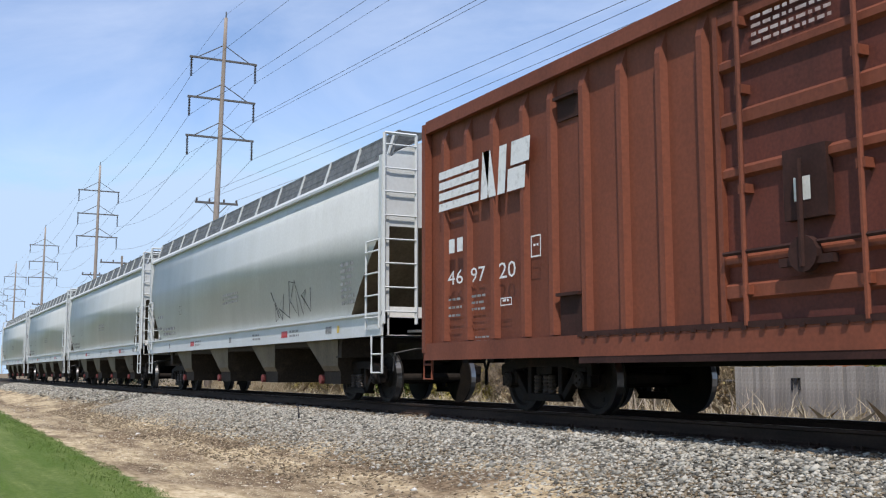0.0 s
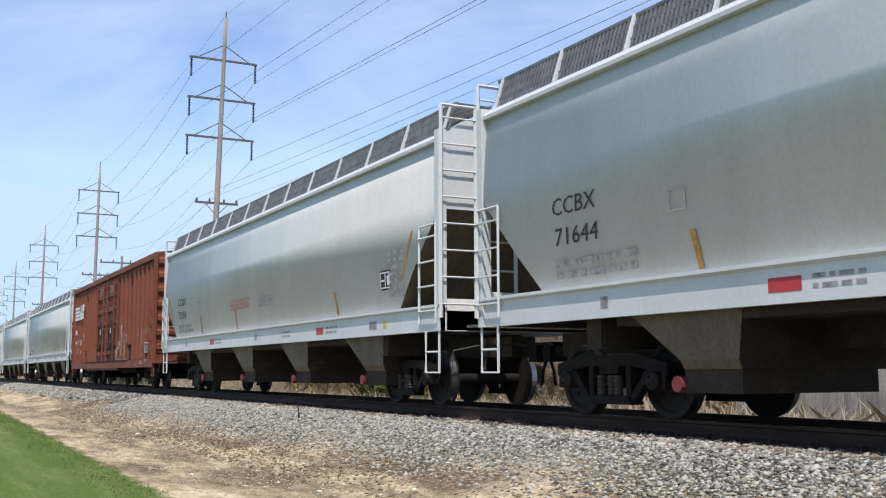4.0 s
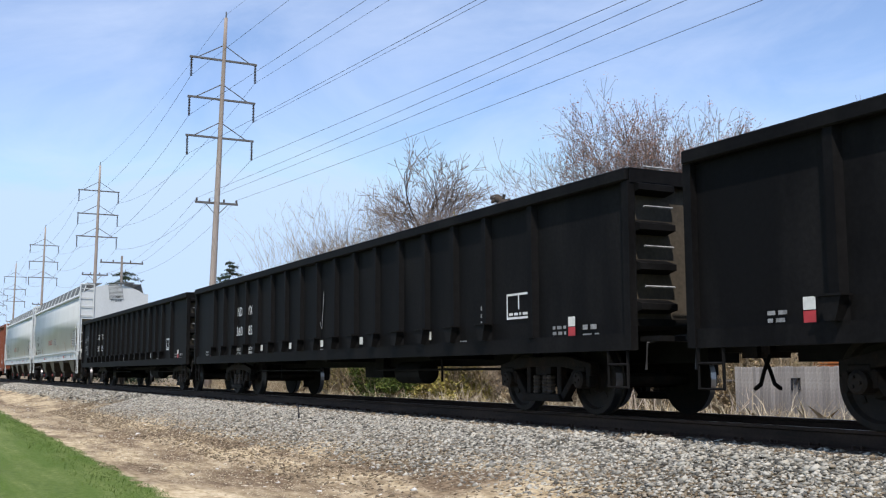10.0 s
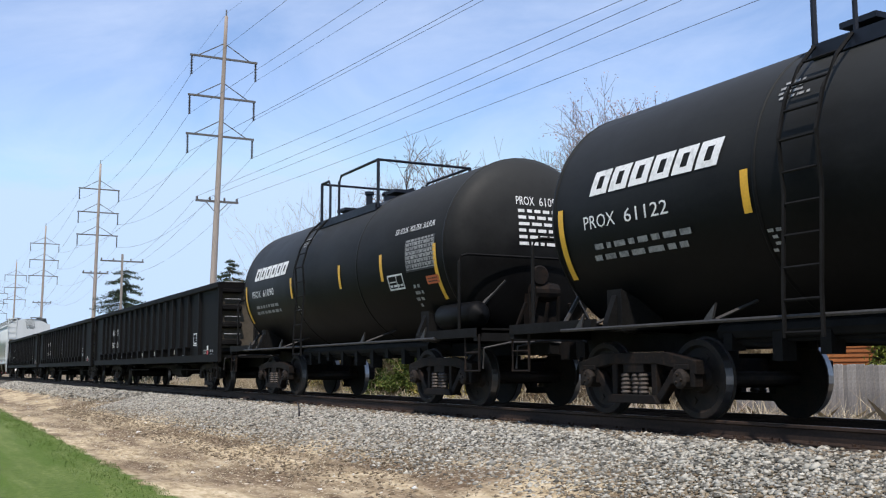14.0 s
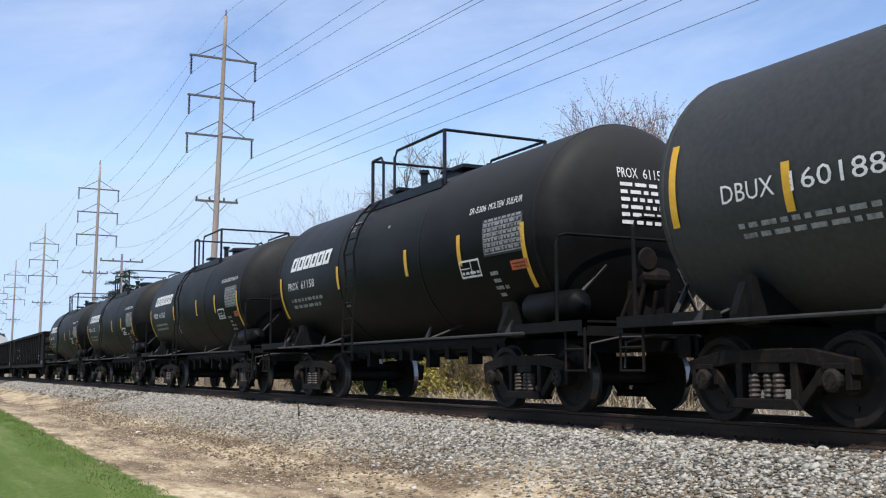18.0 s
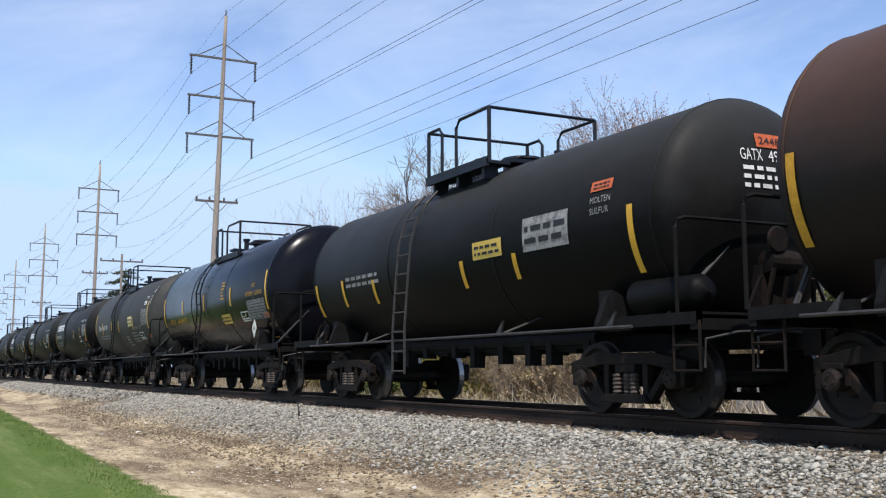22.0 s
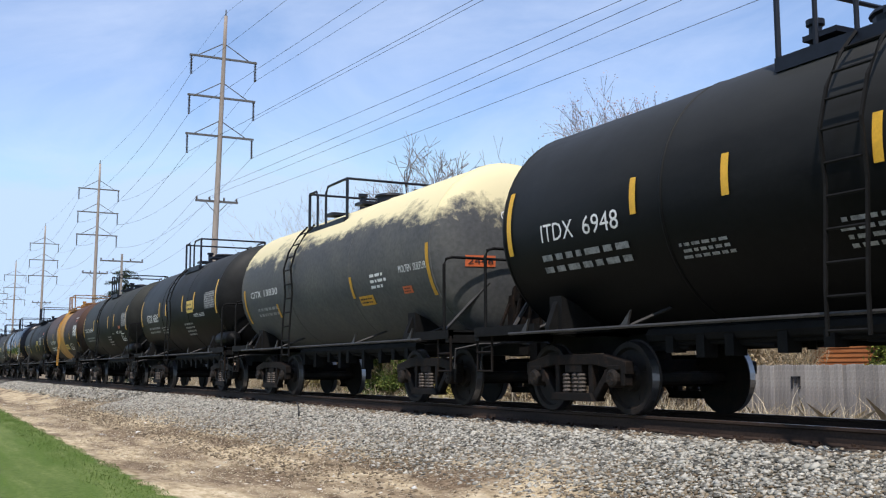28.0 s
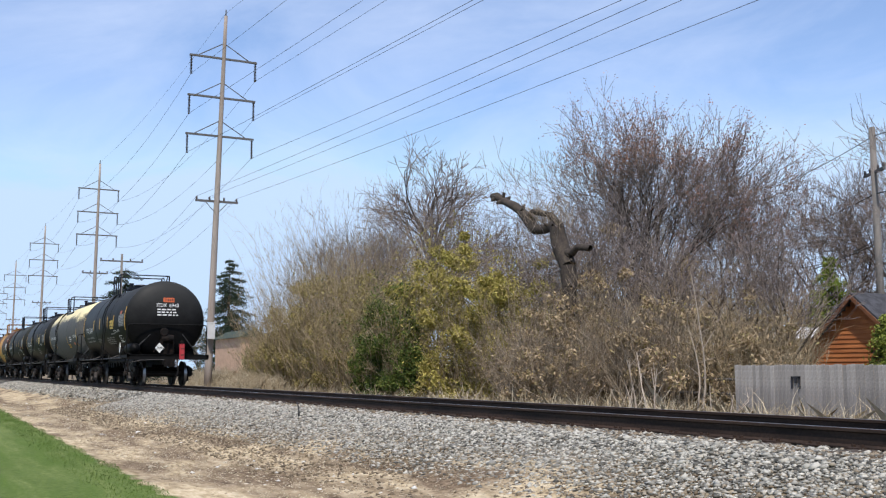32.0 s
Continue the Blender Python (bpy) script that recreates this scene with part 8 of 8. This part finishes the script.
def weeds():
    """Dry stalks and grass along the far edge of the ballast."""
    g = np.random.RandomState(21)
    n = 90000
    x = g.uniform(-95, -6, n)
    y = 13.0 + g.gamma(2.2, 2.2, n)
    keep = y < 23.5
    x, y = x[keep], y[keep]
    n = len(x)
    z = np.interp(y, [q[0] for q in GZ], [q[1] for q in GZ])
    h = np.minimum(g.gamma(2.4, 0.13, n) * (0.45 + 0.075 * (y - 12)) + 0.06, 1.3)
    a = g.uniform(0, 2 * np.pi, n)
    lean = g.normal(0, 0.55, (n, 2))
    w = g.uniform(0.006, 0.013, n)
    p = np.stack([x, y, z], 1)
    side = np.stack([np.cos(a) * w, np.sin(a) * w, 0 * w], 1)
    mid = p + np.stack([lean[:, 0] * h * 0.4, lean[:, 1] * h * 0.4, h * 0.6], 1)
    tip = p + np.stack([lean[:, 0] * h * 1.1, lean[:, 1] * h * 1.1, h], 1)
    v = np.stack([p - side, p + side, mid + side * 0.7, tip, mid - side * 0.7], 1).reshape(-1, 3)
    f = np.arange(n * 5).reshape(n, 5)
    raw_mesh("dry_weeds", v, f, M_STRAW, kind="stuff", label="tangle of dry straw-coloured weeds beside the track", category="weeds")


weeds()


def stones(name, n, x0, x1, y0, y1, size, material, seed, label, power=1.0, fade=0.0):
    g = np.random.RandomState(seed)
    x = x1 - (x1 - x0) * g.uniform(0, 1, n) ** power
    y = g.uniform(y0, y1, n)
    if fade:
        keep = g.uniform(0, 1, n) < np.clip((y - y0) / fade, 0.12, 1)
        x, y = x[keep], y[keep]
        n = len(x)
    z = np.interp(y, [q[0] for q in GZ], [q[1] for q in GZ])
    s = size * np.exp(g.normal(0, 0.30, n))
    c = np.stack([x, y, z + s * 0.15], 1)
    base = np.array([(1, 0, 0), (0, 1, 0), (-1, 0, 0), (0, -1, 0), (0, 0, 1), (0, 0, -1.0)])
    v = np.repeat(base[None], n, 0) * g.uniform(0.55, 1.1, (n, 6, 1)) + g.normal(0, 0.16, (n, 6, 3))
    th = g.uniform(0, 2 * np.pi, n)
    cs, sn = np.cos(th)[:, None], np.sin(th)[:, None]
    vx, vy = v[:, :, 0] * cs - v[:, :, 1] * sn, v[:, :, 0] * sn + v[:, :, 1] * cs
    tilt = g.normal(0, 0.6, n)[:, None]
    vz = v[:, :, 2] * np.cos(tilt) + vx * np.sin(tilt)
    vx = vx * np.cos(tilt) - v[:, :, 2] * np.sin(tilt)
    v = np.stack([vx * 1.15, vy * 1.15, vz * 0.62], 2) * s[:, None, None] + c[:, None, :]
    f = np.array([(0, 1, 4), (1, 2, 4), (2, 3, 4), (3, 0, 4), (1, 0, 5), (2, 1, 5), (3, 2, 5), (0, 3, 5)])
    faces = (np.arange(n) * 6)[:, None, None] + f[None]
    raw_mesh(name, v.reshape(-1, 3), faces.reshape(-1, 3), material, kind="stuff", label=label, category="gravel")


stones("ballast_stones", 105000, -36, -3.5, 5.45, 7.7, 0.0245, M_STONE, 31, "coarse grey crushed-stone ballast", 0.9, 1.5)
stones("ballast_stones", 14000, -36, -3.5, 7.5, 10.6, 0.028, M_STONE, 32, "coarse grey crushed-stone ballast between the rails", 0.9)
stones("ballast_stones", 17000, -85, -36, 5.9, 7.7, 0.045, M_STONE, 33, "coarse grey crushed-stone ballast", 0.7, 0.9)
stones("ballast_stones", 6000, -50, 3, 10.6, 12.4, 0.036, M_STONE, 34, "coarse grey crushed-stone ballast")
stones("stained_stones", 2600, -30, -3.5, 7.42, 7.85, 0.030, M_STONE_BROWN, 38, "rust-stained ballast stones along the rail", 0.8)
stones("scattered_stones", 15000, -50, -4, 3.4, 6.0, 0.014, M_STONE_TAN, 35, "small dusty stones strewn over sandy soil")
stones("scattered_stones", 110, -50, -4, 3.6, 6.2, 0.034, M_STONE_PALE, 36, "pale larger stones strewn over sandy soil")
stones("scattered_stones", 12000, -40, -4, 4.6, 6.8, 0.022, M_STONE_BROWN, 37, "brown dusty stones at the foot of the ballast")


def straw():
    """Dead grass lying on the sandy shoulder, and ragged turf along the lawn's edge."""
    g = np.random.RandomState(5)
    for name, n, y0, y1, size, m, up, lab in (("dead_grass", 30000, 3.2, 6.4, 0.085, M_STRAW, 0.16, "flattened dead grass on sandy soil"), ("lawn_edge", 15000, 2.2, 2.98, 0.034, M_GRASSBLADE, 1.05, "ragged green turf along the lawn's edge")):
        x = g.uniform(-55, -8, n)
        y = y0 + (y1 - y0) * g.uniform(0, 1, n) ** (1.0 if up < 1 else 0.7)
        if up > 1:
            y += -0.0173 * (x + 12.85) + 0.06 * np.sin(x * 1.7)
        keep = (np.sin(x * 0.9 + y * 3) + np.sin(x * 0.37 - y * 1.3) + g.normal(0, 0.8, n)) > (-0.4 if up < 1 else -9)
        x, y = x[keep], y[keep]
        q = len(x)
        z = np.interp(y, [v[0] for v in GZ], [v[1] for v in GZ]) + 0.012
        a = g.uniform(0, 2 * np.pi, q)
        ln = size * g.uniform(0.5, 1.6, q)
        d = np.stack([np.cos(a), np.sin(a), np.abs(g.normal(0, 1, q)) * up], 1)
        d /= np.linalg.norm(d, axis=1, keepdims=True)
        p = np.stack([x, y, z], 1)
        side = np.stack([-np.sin(a), np.cos(a), 0 * a], 1) * 0.005
        v = np.stack([p - side, p + side, p + d * ln[:, None]], 1).reshape(-1, 3)
        raw_mesh(name, v, np.arange(q * 3).reshape(q, 3), m, kind="stuff", label=lab, category="grass")


straw()


def stick():
    bm = bmesh.new()
    tube(bm, [(0, 0, -0.05), (0.015, 0, 0.12), (-0.03, 0, 0.24), (-0.12, 0, 0.30)], 0.022, 6, r2=0.012)
    s = tagged(part("bent_stake", bm, M_WIRE_DARK, label="short bent black stake standing in the ballast", smooth=True), category="stake")
    s.location = (-19.3, 6.85, -0.36)


stick()


# ------------------------------------------------------------------ what moves
def motions():
    """The train rolls by at a steady 9.6 m/s; all wheels turn with it."""
    way = ((0, 0.0), (6, 57.511), (12, 115.018), (18, 172.542), (24, 229.781), (32, 306.071))
    for ob, u in TRAIN:
        walk(ob, [(t, pose(u - s, YC, 0)) for t, s in way])
    turn = math.degrees(9.565 / 0.457)                  # degrees a second
    for s in (-1, 1):
        alike = [w for w in WHEELSETS if w.location.x * s > 0]
        first = alike[0]
        walk(first, [(k / 15, pose(s * 0.889, 0, 0.455, 0, -(turn * k / 15) % 360, 0)) for k in range(481)])
        for w in alike[1:]:
            w.rotation_mode = "QUATERNION"
            w.animation_data_create()
            w.animation_data.action = first.animation_data.action
            w.animation_data.action_slot = first.animation_data.action_slot


motions()
